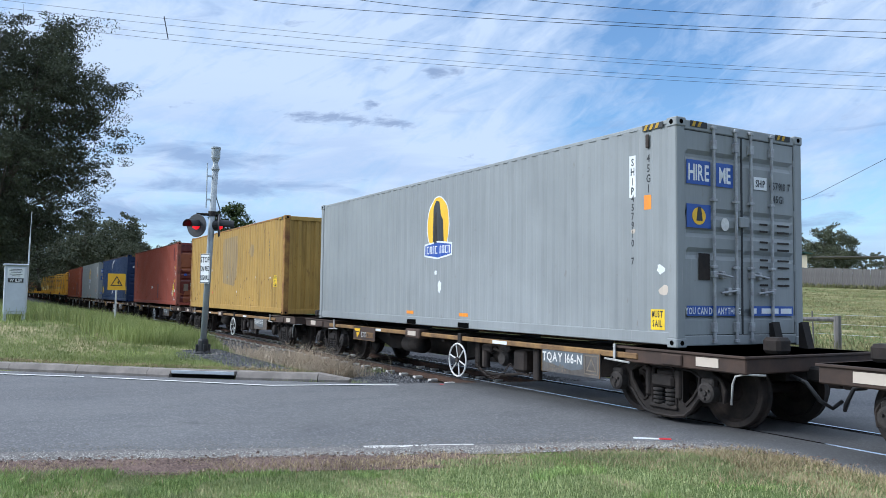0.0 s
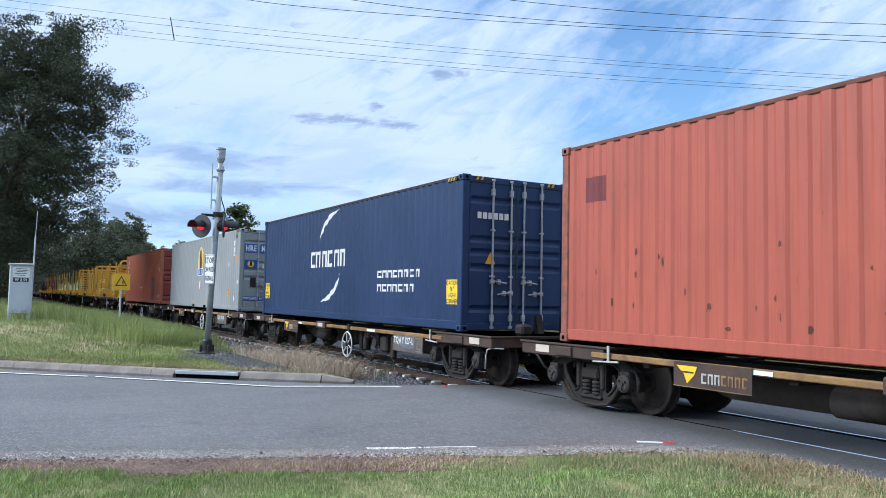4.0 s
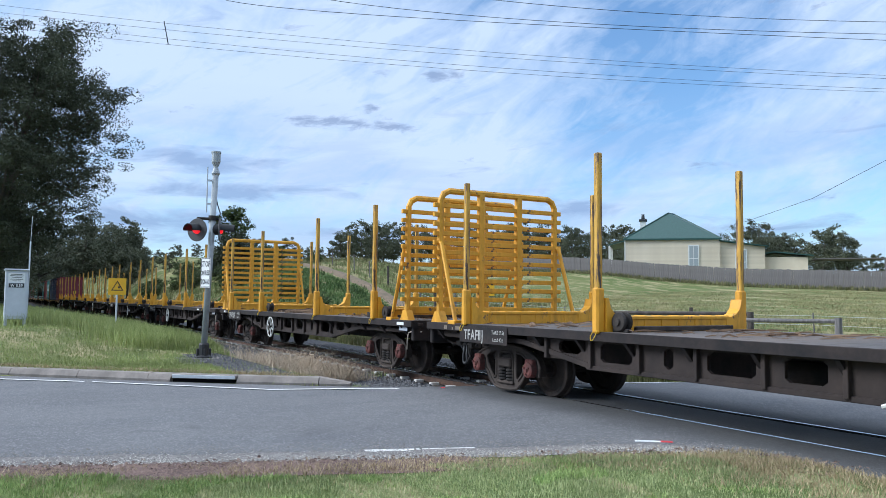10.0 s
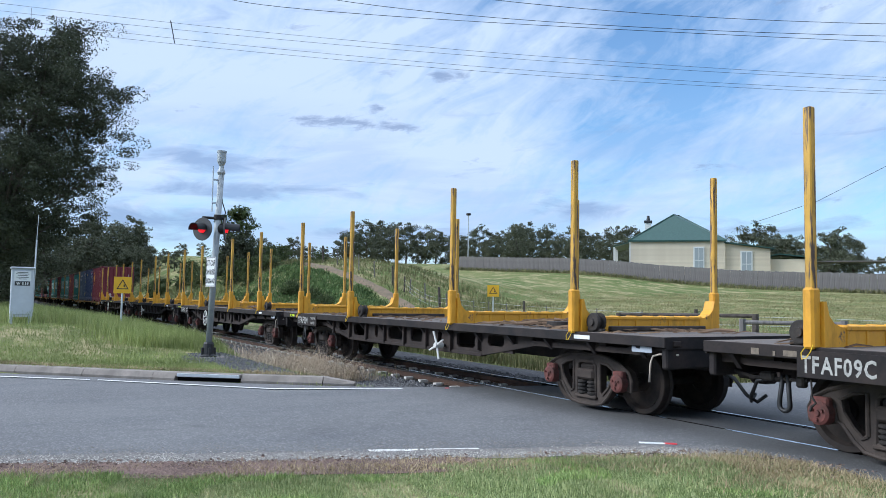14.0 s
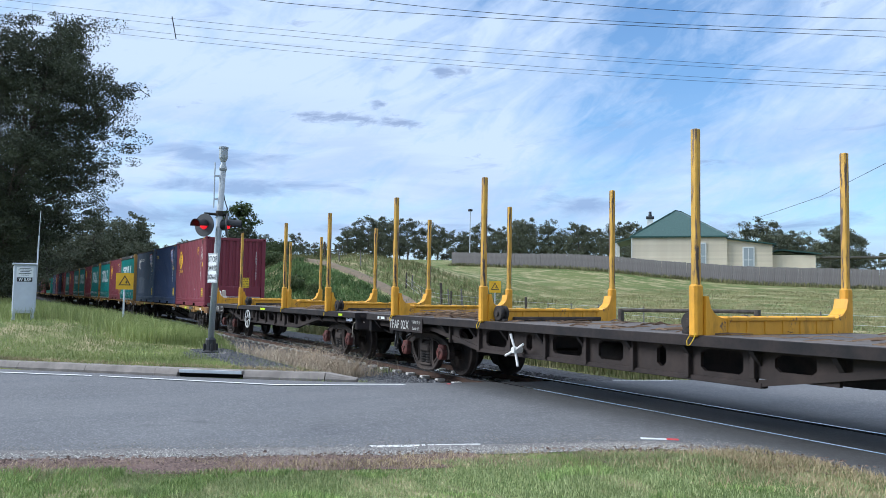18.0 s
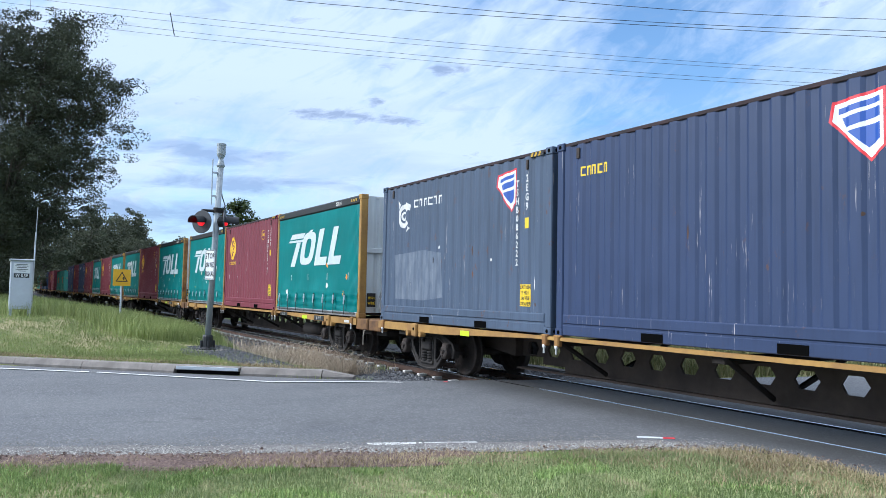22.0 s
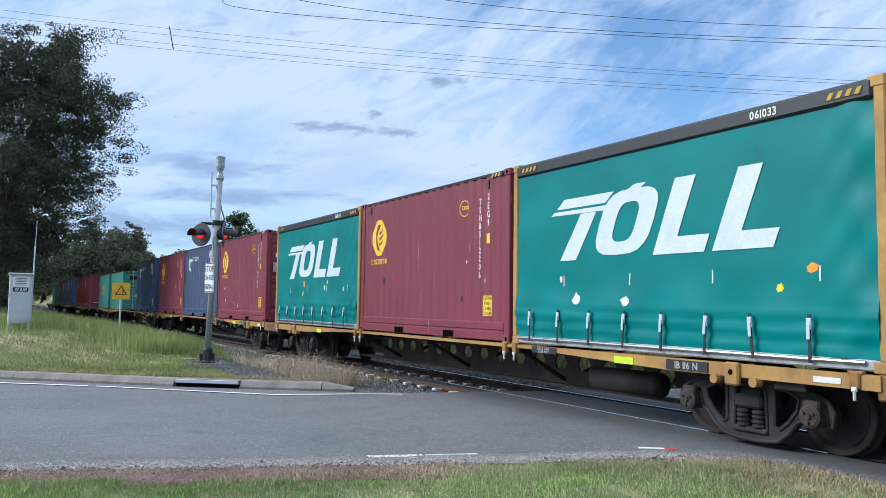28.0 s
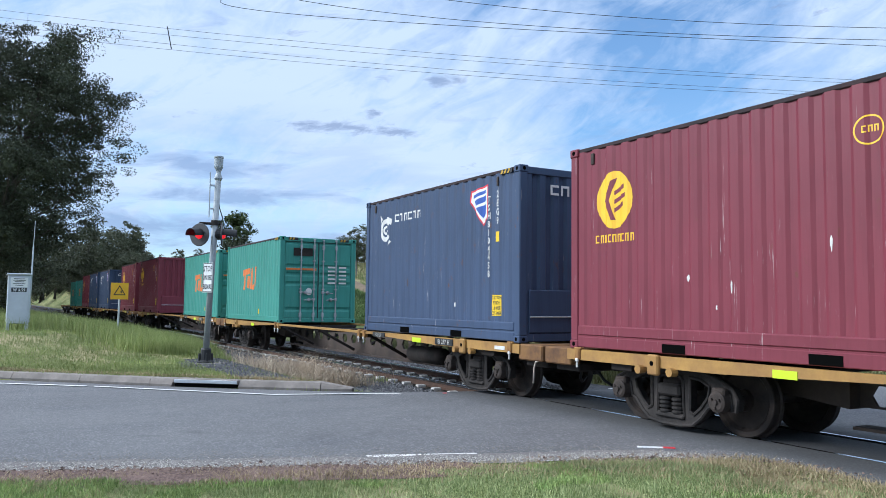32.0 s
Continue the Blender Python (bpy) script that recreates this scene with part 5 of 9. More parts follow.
def build_wires():
    def line(name, label, pts, r):
        """A sagging wire through three points, carried on past both ends."""
        a, m, b = (Vector(p) for p in pts)
        curve = []
        for i in range(41):
            t = -0.8 + 2.6 * i / 40
            la, lm, lb = (t - 0.5) * (t - 1) / 0.5, t * (t - 1) / -0.25, t * (t - 0.5) / 0.5
            p = a * la + m * lm + b * lb
            curve.append(p)
        w = part(name, Shape().tube(curve, r, 5, False), M["black"])
        tagged(w, label, "cable", group="overhead wires")
    line("overhead_wire", "thin dark overhead wire", ((-33.98, -8.96, 12.56), (-25.40, 5.59, 10.97), (-17.06, 19.74, 10.04)), 0.006)
    line("overhead_wire", "thin dark overhead wire", ((-33.97, -8.95, 12.27), (-25.40, 5.59, 10.78), (-17.06, 19.74, 9.92)), 0.006)
    line("overhead_wire", "thin dark overhead wire", ((-33.96, -8.94, 11.97), (-25.40, 5.60, 10.39), (-17.07, 19.73, 9.53)), 0.006)
    line("overhead_wire", "thin dark overhead wire", ((-33.95, -8.93, 11.73), (-25.40, 5.60, 10.21), (-17.07, 19.73, 9.41)), 0.006)
    line("overhead_wire", "dark overhead power line", ((-22.54, -2.84, 10.13), (-19.62, 2.34, 9.68), (-13.31, 13.55, 9.22)), 0.008)
    line("overhead_wire", "dark overhead power line", ((-21.15, -0.38, 10.21), (-17.88, 5.43, 9.64), (-13.31, 13.56, 9.40)), 0.008)
    line("overhead_wire", "dark overhead power line", ((-18.91, 3.60, 10.29), (-16.27, 8.30, 9.91), (-13.31, 13.56, 9.76)), 0.008)
    # spacer between two of the thin wires
    sp = part("wire_spacer", Shape().tube([(-30.64, -3.31, 11.94), (-30.55, -3.15, 11.07)], 0.02, 5), M["black"])
    tagged(sp, "dark spacer rod hanging between the wires", "spacer")
    w = part("service_wire", Shape().tube([(-52.0, 55.0, 9.4), (-45.0, 55.5, 11.0), (-30, 50.0, 14.2)], 0.02, 5), M["black"])
    tagged(w, "thin wire running to the cottage", "cable")
    mast = thing("light_mast", "tall slim floodlight mast beyond the fence", "mast", place(-95, 49))
    part("pole", Shape().tube([(0, 0, -0.5), (0, 0, 7.3)], 0.07, 6), M["galv"], mast)
    part("lamp_head", Shape().box(-0.25, 0.25, -0.25, 0.25, 7.2, 7.5, 0.03), M["wagon_dark"], mast)


def build_trees():
    tree("big_tree", "tall dark blackwood tree with a dense rounded crown and leaning trunk", 15.6, 5.6, 230000, 0.064, M["leaf_dark"], 3, 0.42, 0.26, 84, pose(-47.5, -9.1, 0.6), 0.40, (0.0, 0.12), shape=0.55)
    bushy = tree("big_tree", "dark bushy tree with low branches beside the line", 9.5, 4.4, 17000, 0.14, M["leaf_dark"], 5, 0.3, 0.06, 46, pose(-56, -11.5, 0.6), 0.6, shape=0.5)
    # the first eight copies are unseen, added to shade the far wagons
    for x, y, k in ((-78, -14.5, 1.6), (-90, -15.5, 1.7), (-102, -15.0, 1.7), (-116, -16.0, 1.8), (-131, -16.0, 1.8), (-148, -16.5, 1.8), (-168, -16.5, 1.9), (-190, -17.0, 2.0), (-86, -10.6, 1.15), (-98, -10.2, 1.2), (-111, -9.8, 1.2), (-126, -9.4, 1.25), (-143, -9.0, 1.3), (-162, -8.8, 1.3), (-184, -8.6, 1.4), (-215, -8.0, 1.4), (-255, -7.5, 1.5), (-310, -7.5, 1.6), (-380, -7.0, 1.8), (-215, 8.5, 0.9), (-260, 8.5, 1.0), (-315, 8.0, 1.1), (-385, 8.0, 1.3), (-128, 10.5, 0.55), (-148, 11.5, 0.7), (-172, 11.0, 0.75), (-200, 11.0, 0.85), (-235, 11.5, 0.95), (-280, 11.5, 1.05), (-340, 12.0, 1.2), (-430, 13.0, 1.5)):
        o = copy_thing(bushy, Matrix.Identity(4))
        o.matrix_basis = pose(x, y, height(x, y) - 0.2, 0, 0, x * 7) @ Matrix.Diagonal((k, k, k, 1))
    tree("big_tree", "dark bushy tree with low branches beside the line", 8.5, 3.2, 14000, 0.14, M["leaf_dark"], 6, 0.26, 0.10, 40, pose(-66, -11.0, 0.4), 0.6, shape=0.5)
    # gums behind, along both sides of the line
    kinds = [tree("gum_tree", "grey-green gum tree with an open crown", 11.5, 4.6, 9000, 0.19, M["leaf_gum"], 20 + k, 0.24, 0.20 + 0.06 * k, 15, pose(-118 - 6 * k, -3 + 6 * k, 1.5), 0.62, shape=0.6) for k in range(3)]
    low = [tree("scrub_bush", "grey-green scrubby bush on the bank", 1.9, 1.5, 3000, 0.09, M["leaf_scrub"], 40 + k, 0.08, 0.03, 22, pose(-68 - 5 * k, 9.5 + 3 * k, height(-68 - 5 * k, 9.5 + 3 * k)), 0.75, category="bush", shape=0.4) for k in range(3)]
    rnd = random.Random(12)

    def spread(source, spots, group):
        for o in source:
            o["group"] = group
        for i, (x, y, k) in enumerate(spots):
            o = copy_thing(source[i % len(source)], Matrix.Identity(4))
            o.matrix_basis = pose(x, y, height(max(-200, x), min(200, y)) - 0.2, 0, 0, rnd.uniform(0, 360)) @ Matrix.Diagonal((k, k, k * rnd.uniform(0.9, 1.1), 1))
    def crowned(rz, dist, up):
        """A spot whose tree reaches the elevation up, in degrees, seen from the road."""
        x, y = by_view(rz, dist)
        z = height(max(-200, x), min(200, y)) - 0.2
        return (x, y, max(0.25, (EYE[2] + dist * math.tan(radians(up)) - z) / 11.8))
    # behind the end of the straight, to the left
    spots = [crowned(rz, d, up) for rz, d, up in ((179.4, 92, 4.6), (177.3, 300, 3.5), (176.4, 250, 3.6), (175.6, 230, 3.8), (174.8, 185, 4.1), (174.1, 170, 4.2), (173.4, 160, 3.9), (172.6, 145, 4.3), (171.8, 130, 4.2), (171.0, 125, 3.3), (170.0, 135, 2.9),
                                                  (168.9, 140, 3.7), (178.6, 70, 2.9), (179.8, 80, 4.6), (171.9, 112, 3.0), (167.6, 150, 3.0), (166.4, 150, 3.2), (169.4, 110, 2.4))]
    spread(kinds, spots, "gum trees by the line")
    # the far row of trees beyond the fence
    spots = []
    rz = 165.0
    while rz > 119:
        d = rnd.uniform(125, 165) if rz > 138 else rnd.uniform(100, 130)
        up = rnd.uniform(4.3, 5.6) if rz > 137 else (rnd.uniform(4.2, 5.0) if rz > 131 else rnd.uniform(3.4, 4.9))
        if rz > 158:
            up = rnd.uniform(3.4, 4.3)
        if rz < 123.5:
            up = rnd.uniform(2.4, 3.4)
        spots.append(crowned(rz, d, up))
        rz -= rnd.uniform(0.5, 0.9)
    spots += [crowned(rz, d, up) for rz, d, up in ((128.4, 98, 5.4), (129.6, 100, 5.2), (127.2, 104, 4.9), (124.4, 96, 5.3), (123.2, 100, 4.4), (136.9, 105, 4.6), (141.0, 120, 5.4), (145.2, 125, 5.2))]
    spread(kinds, spots, "far gum trees")
    # scrub on the bank and a tree behind the signal
    spots = []
    for i in range(40):
        x = -46 - rnd.uniform(0, 52)
        y = rnd.uniform(6.0, 17.0) if x < -64 else rnd.uniform(6, 11)
        spots.append((x, y, rnd.uniform(0.5, 1.1) if x < -64 else rnd.uniform(0.35, 0.6)))
    spread(low, spots, "scrub on the bank")
    tree("wattle_tree", "dark slender wattle tree behind the line", 6.7, 1.9, 8000, 0.11, M["leaf_scrub"], 71, 0.14, 0.36, 22, place(-75, 11.2), 0.6, shape=0.6)
    tree("wattle_tree", "dark bushy wattle tree behind the line", 3.6, 2.0, 8000, 0.11, M["leaf_dark"], 72, 0.12, 0.05, 30, place(-72, 10.6), 0.65, shape=0.5)


def track_y(x):
    """Where the worn dirt track up the bank lies."""
    return 14.0 + 2.0 * math.sin(math.pi * min(1.0, max(0.0, (-x - 40.5) / 23.0)))


def build_bank():
    rows = []
    for i in range(50):
        x = -42.0 - 0.46 * i
        y = track_y(x) + 0.15 * noise.noise((x * 0.8, 2.0, 0))
        wide = 0.62 + 0.25 * noise.noise((x * 0.6, 7.0, 0))
        rows.append([(x, y + wide * k, height(x, y + wide * k) + (0.10 if abs(k) < 0.9 else -0.03)) for k in (-1, -0.6, 0.0, 0.6, 1)])
    tagged(part("dirt_track", Shape().sheet(rows), M["bank_soil"], smooth=True), "worn brown dirt track up the grassy bank", "track", kind="structure")
    f = thing("bank_fence", "old leaning wire fence posts along the bank", "wire fence")
    rnd = random.Random(51)
    tops = []
    for i in range(11):
        x = -41.0 - 2.6 * i
        y = track_y(x) + 1.7 + rnd.uniform(-0.2, 0.2)
        big = i in (2, 5, 9)
        z = height(x, y)
        lean = (rnd.gauss(0, 0.08), rnd.gauss(0, 0.08))
        tall = 1.45 if big else rnd.uniform(1.1, 1.35)
        part("fence_post", Shape().tube([(0, 0, -0.3), (lean[0], lean[1], tall)], 0.085 if big else 0.045, 7), M["bark"] if big else M["fence"], f, at=pose(x, y, z))
        tops.append((x + lean[0] * 0.8, y + lean[1] * 0.8, z + tall))
    for drop in (0.12, 0.5, 0.85):
        part("wire", Shape().tube([(x, y, z - drop) for x, y, z in tops], 0.004, 4), M["rust_rail"], f)


def build_grass():
    rnd = random.Random(21)
    spots = []
    edge = [(a[0], a[1]) for a in ROAD_NEAR]

    def near_edge(y):
        for a, b in zip(edge, edge[1:]):
            if a[1] <= y <= b[1]:
                u = (y - a[1]) / max(1e-6, b[1] - a[1])
                return a[0] + (b[0] - a[0]) * u
        return -4.0
    # the mown strip in front of the camera
    while len(spots) < 120000:
        y = rnd.uniform(-11.2, -1.75)
        x0 = near_edge(min(y, -1.75))
        x = x0 + (1.04 if y < -5 else 0.58) + abs(rnd.gauss(0, 1)) * 1.5 + 0.35 * noise.noise((y * 0.8, 4.4, 0))
        if x > -1.2 or math.dist((x, y), EYE[:2]) < 3.2:
            continue
        spots.append((x, y, 0.75 + 0.4 * noise.noise((x * 0.8, y * 0.8, 1)) + 0.7 * max(0, noise.noise((x * 4.1, y * 4.1, 2)))))
    green = [s for s in spots if 0.8 * noise.noise((s[0] * 1.1, s[1] * 1.1, 8)) + 0.7 * (s[1] + 2.7) < 0.25 or rnd.random() < 0.22]
    kept = set(green)
    dry = [s for s in spots if s not in kept]
    lush = [s for s in green if noise.noise((s[0] * 1.7, s[1] * 1.7, 14)) - 0.06 * (s[1] + 6.5) > 0.08 and s[1] < -3.0 + 0.6 * noise.noise((s[0] * 2, s[1] * 2, 3))]
    thick = set(lush)
    blades("lawn_grass", [s for s in green if s not in thick], 0.055, 0.0025, M["blade"], "short green grass beside the road", 1)
    blades("lawn_grass", lush, 0.066, 0.0028, M["blade_lush"], "thicker bright green grass beside the road", 15, 0.5)
    if dry:
        blades("dry_grass", dry, 0.06, 0.0025, M["blade_dry"], "straw-coloured dry grass beside the road", 2, 0.8)
    patch = []
    while len(patch) < 6500:
        x, y = rnd.uniform(-6.4, -2.2), rnd.uniform(-3.4, -1.55)
        if x < near_edge(min(y, -2.05)) + 0.5 or noise.noise((x * 1.4, y * 1.4, 6)) + 0.4 * (y + 2.4) < rnd.uniform(-0.7, 0.1):
            continue
        patch.append((x, y, rnd.uniform(0.6, 1.2)))
    blades("dry_grass", patch, 0.065, 0.0034, M["blade_dry"], "patch of straw-coloured dry grass by the rail", 12, 0.8)
    fringe = []
    for i in range(15000):
        y = rnd.uniform(-10.5, -1.7)
        x = near_edge(min(y, -1.75)) + 0.70 + rnd.gauss(0.15, 0.28)
        if noise.noise((y * 1.3, x * 2, 0)) > -0.15:
            fringe.append((x, y, rnd.uniform(0.5, 1.1)))
    blades("dry_grass", fringe, 0.065, 0.003, M["blade_dry"], "straw-coloured grass fringe on the soil", 3, 0.9)
    # the verge beyond the kerb
    verge, tall, dry = [], [], []
    while len(verge) < 85000:
        u = rnd.random()
        x = -13.2 - 30 * u ** 1.4
        k = (x + 13.2) * 1.09 - 3.1
        y = rnd.uniform(max(-17, k), -2.6)
        if x > -20.5 and y > -4.5 and rnd.random() < 0.93:
            continue
        verge.append((x, y, 0.7 + 0.6 * abs(noise.noise((x * 0.4, y * 0.4, 2)))))
    blades("verge_grass", verge, 0.115, 0.0048, M["blade_tall"], "rough green grass on the verge behind the kerb", 4)
    for i in range(34000):
        x = -20.5 - abs(rnd.gauss(0, 1)) * 9
        y = -3.0 - abs(rnd.gauss(0, 1)) * 1.2
        if x > -22 and y < -4:
            continue
        tall.append((x, y, (0.8 + 0.7 * abs(noise.noise((x * 0.5, y * 0.7, 5)))) * (0.25 + 0.75 * ease((-x - 20.3 + 0.6 * noise.noise((x, y * 1.5, 3))) / 3.0))))
    for i in range(16000):
        x, y = rnd.uniform(-60, -27), rnd.uniform(-9, -3.0)
        tall.append((x, y, 0.7 + 0.6 * abs(noise.noise((x * 0.3, y * 0.5, 6)))))
    blades("tall_grass", tall, 0.54, 0.007, M["blade_tall"], "tall seeding grass beside the line", 5, 0.3)
    for i in range(6500):
        x, y = -14.6 - abs(rnd.gauss(0, 1)) * 3.2, -2.55 + rnd.gauss(0, 0.38)
        dry.append((x, y, rnd.uniform(0.35, 1.0) * (0.55 + 0.9 * abs(noise.noise((x * 0.9, y * 1.5, 7))))))
    blades("dry_grass", dry, 0.62, 0.005, M["blade_pink"], "pinkish dry seed grass along the ballast", 6, 0.95)
    kerbside = []
    for i in range(6000):
        u = rnd.random()
        x = -13.4 - 5.5 * u
        y = (x + 13.2) * 1.09 - 2.75 + abs(rnd.gauss(0, 0.22))
        kerbside.append((x, y, rnd.uniform(0.4, 1.0)))
    blades("dry_grass", kerbside, 0.12, 0.005, M["blade_dry"], "dry grass along the kerb", 7, 0.8)
    weeds = []
    for cx, cy, n in ((-15.61, -2.16, 260), (-15.65, -1.29, 160), (-13.42, -2.69, 140)):
        for i in range(n):
            weeds.append((cx + rnd.gauss(0, 0.16), cy + rnd.gauss(0, 0.12), rnd.uniform(0.4, 1.1)))
    blades("weed_tufts", weeds, 0.16, 0.006, M["blade"], "green weed tufts in the gravel", 13, 0.6)
    # far side of the track
    far = []
    for i in range(42000):
        x = rnd.uniform(-34, -9)
        y = 3.0 + abs(rnd.gauss(0, 1)) * 3.6
        if x > -11.6 + (y - 2) * 0.37 - 0.5:
            continue
        far.append((x, y, 0.6 + 0.8 * abs(noise.noise((x * 0.4, y * 0.4, 3)))))
    field, bank = [], []
    while len(field) < 76000:
        rz, d = rnd.uniform(118, 152), 24 + 42 * rnd.random() ** 0.8
        x, y = by_view(rz, d)
        if y < 5 or y > 52 or x > -12 or noise.noise((x * 0.22, y * 0.5, 4)) < rnd.uniform(-0.8, 0.35):
            continue
        field.append((x, y, rnd.uniform(0.5, 1.2)))
    blades("field_grass", field, 0.10, 0.016, M["blade_field"], "mown straw-coloured tufts over the field", 9, 0.7)
    foot = []
    for i in range(9000):
        u = rnd.random()
        foot.append((-28.0 - 52.6 * u + rnd.gauss(0, 0.2), 51.4 - 13.6 * u - abs(rnd.gauss(0.1, 0.4)), rnd.uniform(0.4, 1.0)))
    blades("long_grass", foot, 0.50, 0.018, M["blade_bank"], "long grass along the foot of the fence", 10, 0.4)
    weedy = []
    while len(bank) < 30000:
        x, y = -42 - 52 * rnd.random(), rnd.uniform(5, 24)
        off = y - track_y(x)
        if -63 < x and -1.1 < off < 0.6 and rnd.random() < 0.94:
            continue
        if -64 < x and -7.5 < off < -0.5 + 0.5 * noise.noise((x * 0.5, y * 0.5, 2)):
            weedy.append((x, y, 0.4 + 1.0 * abs(noise.noise((x * 0.45, y * 0.45, 9)))))
            continue
        bank.append((x, y, 0.5 + 1.0 * abs(noise.noise((x * 0.3, y * 0.3, 5)))))
    weedy += [(x + rnd.gauss(0, 0.25), y + rnd.gauss(0, 0.25), k * rnd.uniform(0.6, 1.1)) for x, y, k in weedy for _ in range(3)]
    blades("bank_weeds", weedy, 0.48, 0.022, M["blade_weed"], "lush dark green weeds on the bank", 16, 0.6, "weeds")
    blades("bank_grass", bank, 0.50, 0.016, M["blade_bank"], "long olive grass on the bank", 11, 0.45)
    blades("far_grass", far, 0.45, 0.010, M["blade_bank"], "rough olive grass on the far side of the track", 8)


M["backboard"] = plain("dark grey backboard paint", (0.052, 0.052, 0.055), 0.6)
M["sign_yellow"] = plain("sign yellow", (0.75, 0.42, 0.012), 0.45)
M["cabinet"] = plain("pale grey cabinet paint", (0.50, 0.53, 0.58), 0.5)
M["white_trim"] = plain("white house trim", (0.66, 0.66, 0.62), 0.6)

build_signal()
warning_sign(-29.8, -4.73, 0.18, -2, 0.58, 1.72)
warning_sign(-35.6, 14.6, height(-35.6, 14.6), -33, 0.62, 1.55)
build_cabinet()
build_fence()
build_house()
build_shed()
build_field_fence()
build_wires()
build_trees()
build_bank()
build_grass()

# ---- the train ----
# Each wagon and each load is a thing of its own, built round its middle and keyed along the track.
MOVERS, SPINNERS = [], []
_b = Mat("worn grey deck plank")
_n = _b.noise(3.0, 7, 0.65, stretch=(3, 0.5, 1))
_c = _b.mix(_b.ramp(_n, ((0.36, 0.0), (0.66, 1.0))), (0.10, 0.088, 0.080), (0.045, 0.040, 0.038))
_c = _b.mix(_b.times(_b.random(), 0.6), _c, (0.14, 0.105, 0.080))
_b.bump(_n, 0.4, 0.006)
M["deck_plank"] = _b.done(_c, 0.85)
WHEEL = 0.445


def run(t):
    """How far the train has come after t seconds, slowing a little."""
    return 10.14320 * t - 0.0384990 * t * t + 3.92100e-4 * t ** 3 - 4.84687e-6 * t ** 4


def wheelset_mesh():
    s = Shape().tube([(0, -1.0, 0), (0, 1.0, 0)], 0.07, 10)
    for k in (-1, 1):
        prof = [(0.07, 0.65), (0.13, 0.65), (0.14, 0.61), (0.20, 0.60), (0.34, 0.585), (0.375, 0.63), (0.435, 0.632), (WHEEL, 0.62), (WHEEL, 0.53), (0.472, 0.515), (0.472, 0.49), (0.38, 0.485), (0.345, 0.54), (0.2, 0.555), (0.13, 0.50), (0.07, 0.50)]
        s.lathe([(r, h * k) for r, h in (prof if k > 0 else prof)], 32)
    return s.mesh("wheelset", M["wheel"])


def plate_with_holes(s, outer, holes, y0, y1, rim):
    """A cast plate in the xz plane with openings, and a raised bead round its edges."""
    loops = [outer] + holes
    flat = [p for q in loops for p in q]
    tris = tessellate_polygon([[Vector((x, z, 0)) for x, z in q] for q in loops])
    n = len(flat)
    f = [tuple(t) for t in tris] + [tuple(i + n for i in t[::-1]) for t in tris]
    k = 0
    for q in loops:
        f += [(k + i, k + (i + 1) % len(q), k + (i + 1) % len(q) + n, k + i + n) for i in range(len(q))]
        k += len(q)
    s.add([(x, y0, z) for x, z in flat] + [(x, y1, z) for x, z in flat], f)
    for q in loops:
        s.tube([(x, y0, z) for x, z in q + q[:1]], rim, 6, False)
    return s


def side_frame_mesh(mat, heavy, half):
    """A cast side frame: bowed top, two three-cornered openings and a window for the springs."""
    bow = [(0.20, 0.80), (0.45, 0.775), (0.75, 0.69), (0.93, 0.60), (1.0, 0.48), (0.98, 0.34), (0.93, 0.34), (0.91, 0.53), (0.69, 0.53), (0.66, 0.37), (0.59, 0.34), (0.47, 0.20), (0.35, 0.105), (0.16, 0.075)]
    outer = bow + [(-x, z) for x, z in bow[::-1]]
    three = [(0.31, 0.69), (0.48, 0.67), (0.61, 0.60), (0.585, 0.47), (0.48, 0.33), (0.37, 0.235), (0.31, 0.27)]
    holes = [three, [(-x, z) for x, z in three[::-1]], [(-0.22, 0.20), (-0.20, 0.64), (-0.15, 0.69), (0.15, 0.69), (0.20, 0.64), (0.22, 0.20)]]
    k = half / 0.80
    outer, holes = [(x * k, z) for x, z in outer], [[(x * k, z) for x, z in q] for q in holes]
    s = plate_with_holes(Shape(), outer, holes, -0.06, 0.06, 0.024)
    for k in (-1, 1):
        s.box(k * half - 0.11, k * half + 0.11, -0.085, 0.07, 0.33, 0.54, 0.045)
        if heavy:
            s.box(k * 0.262 - 0.045, k * 0.262 + 0.045, -0.11, -0.05, 0.30, 0.68, 0.02)
    s.box(-0.19, 0.19, -0.12, 0.07, 0.43, 0.585, 0.03)
    s.box(-0.24, 0.24, -0.10, 0.07, 0.155, 0.205, 0.015)
    return s.mesh("side_frame", mat)


def spring_mesh():
    s = Shape()
    for cx in (-0.105, 0.105):
        prof = []
        for i in range(4):
            z = 0.21 + i * 0.052
            prof += [(0.062, z), (0.088, z + 0.012), (0.09, z + 0.026), (0.088, z + 0.038), (0.062, z + 0.05)]
        s.lathe(prof, 12, "z", (cx, -0.03, 0))
    return s.mesh("spring", M["bogie_dark"])


def cap_mesh(mat):
    s = Shape().lathe([(0.0, -0.15), (0.03, -0.15), (0.035, -0.13), (0.095, -0.13), (0.125, -0.112), (0.13, 0.0)], 16).box(-0.10, 0.10, -0.10, 0.0, 0.0, 0.165, 0.02)
    for k in range(3):
        an = k * 2.094 + 0.5
        s.lathe([(0.0, -0.155), (0.016, -0.155), (0.016, -0.125)], 6, "y", (0.065 * math.cos(an), 0, 0.065 * math.sin(an)))
    return s.mesh("axle_cap", mat)


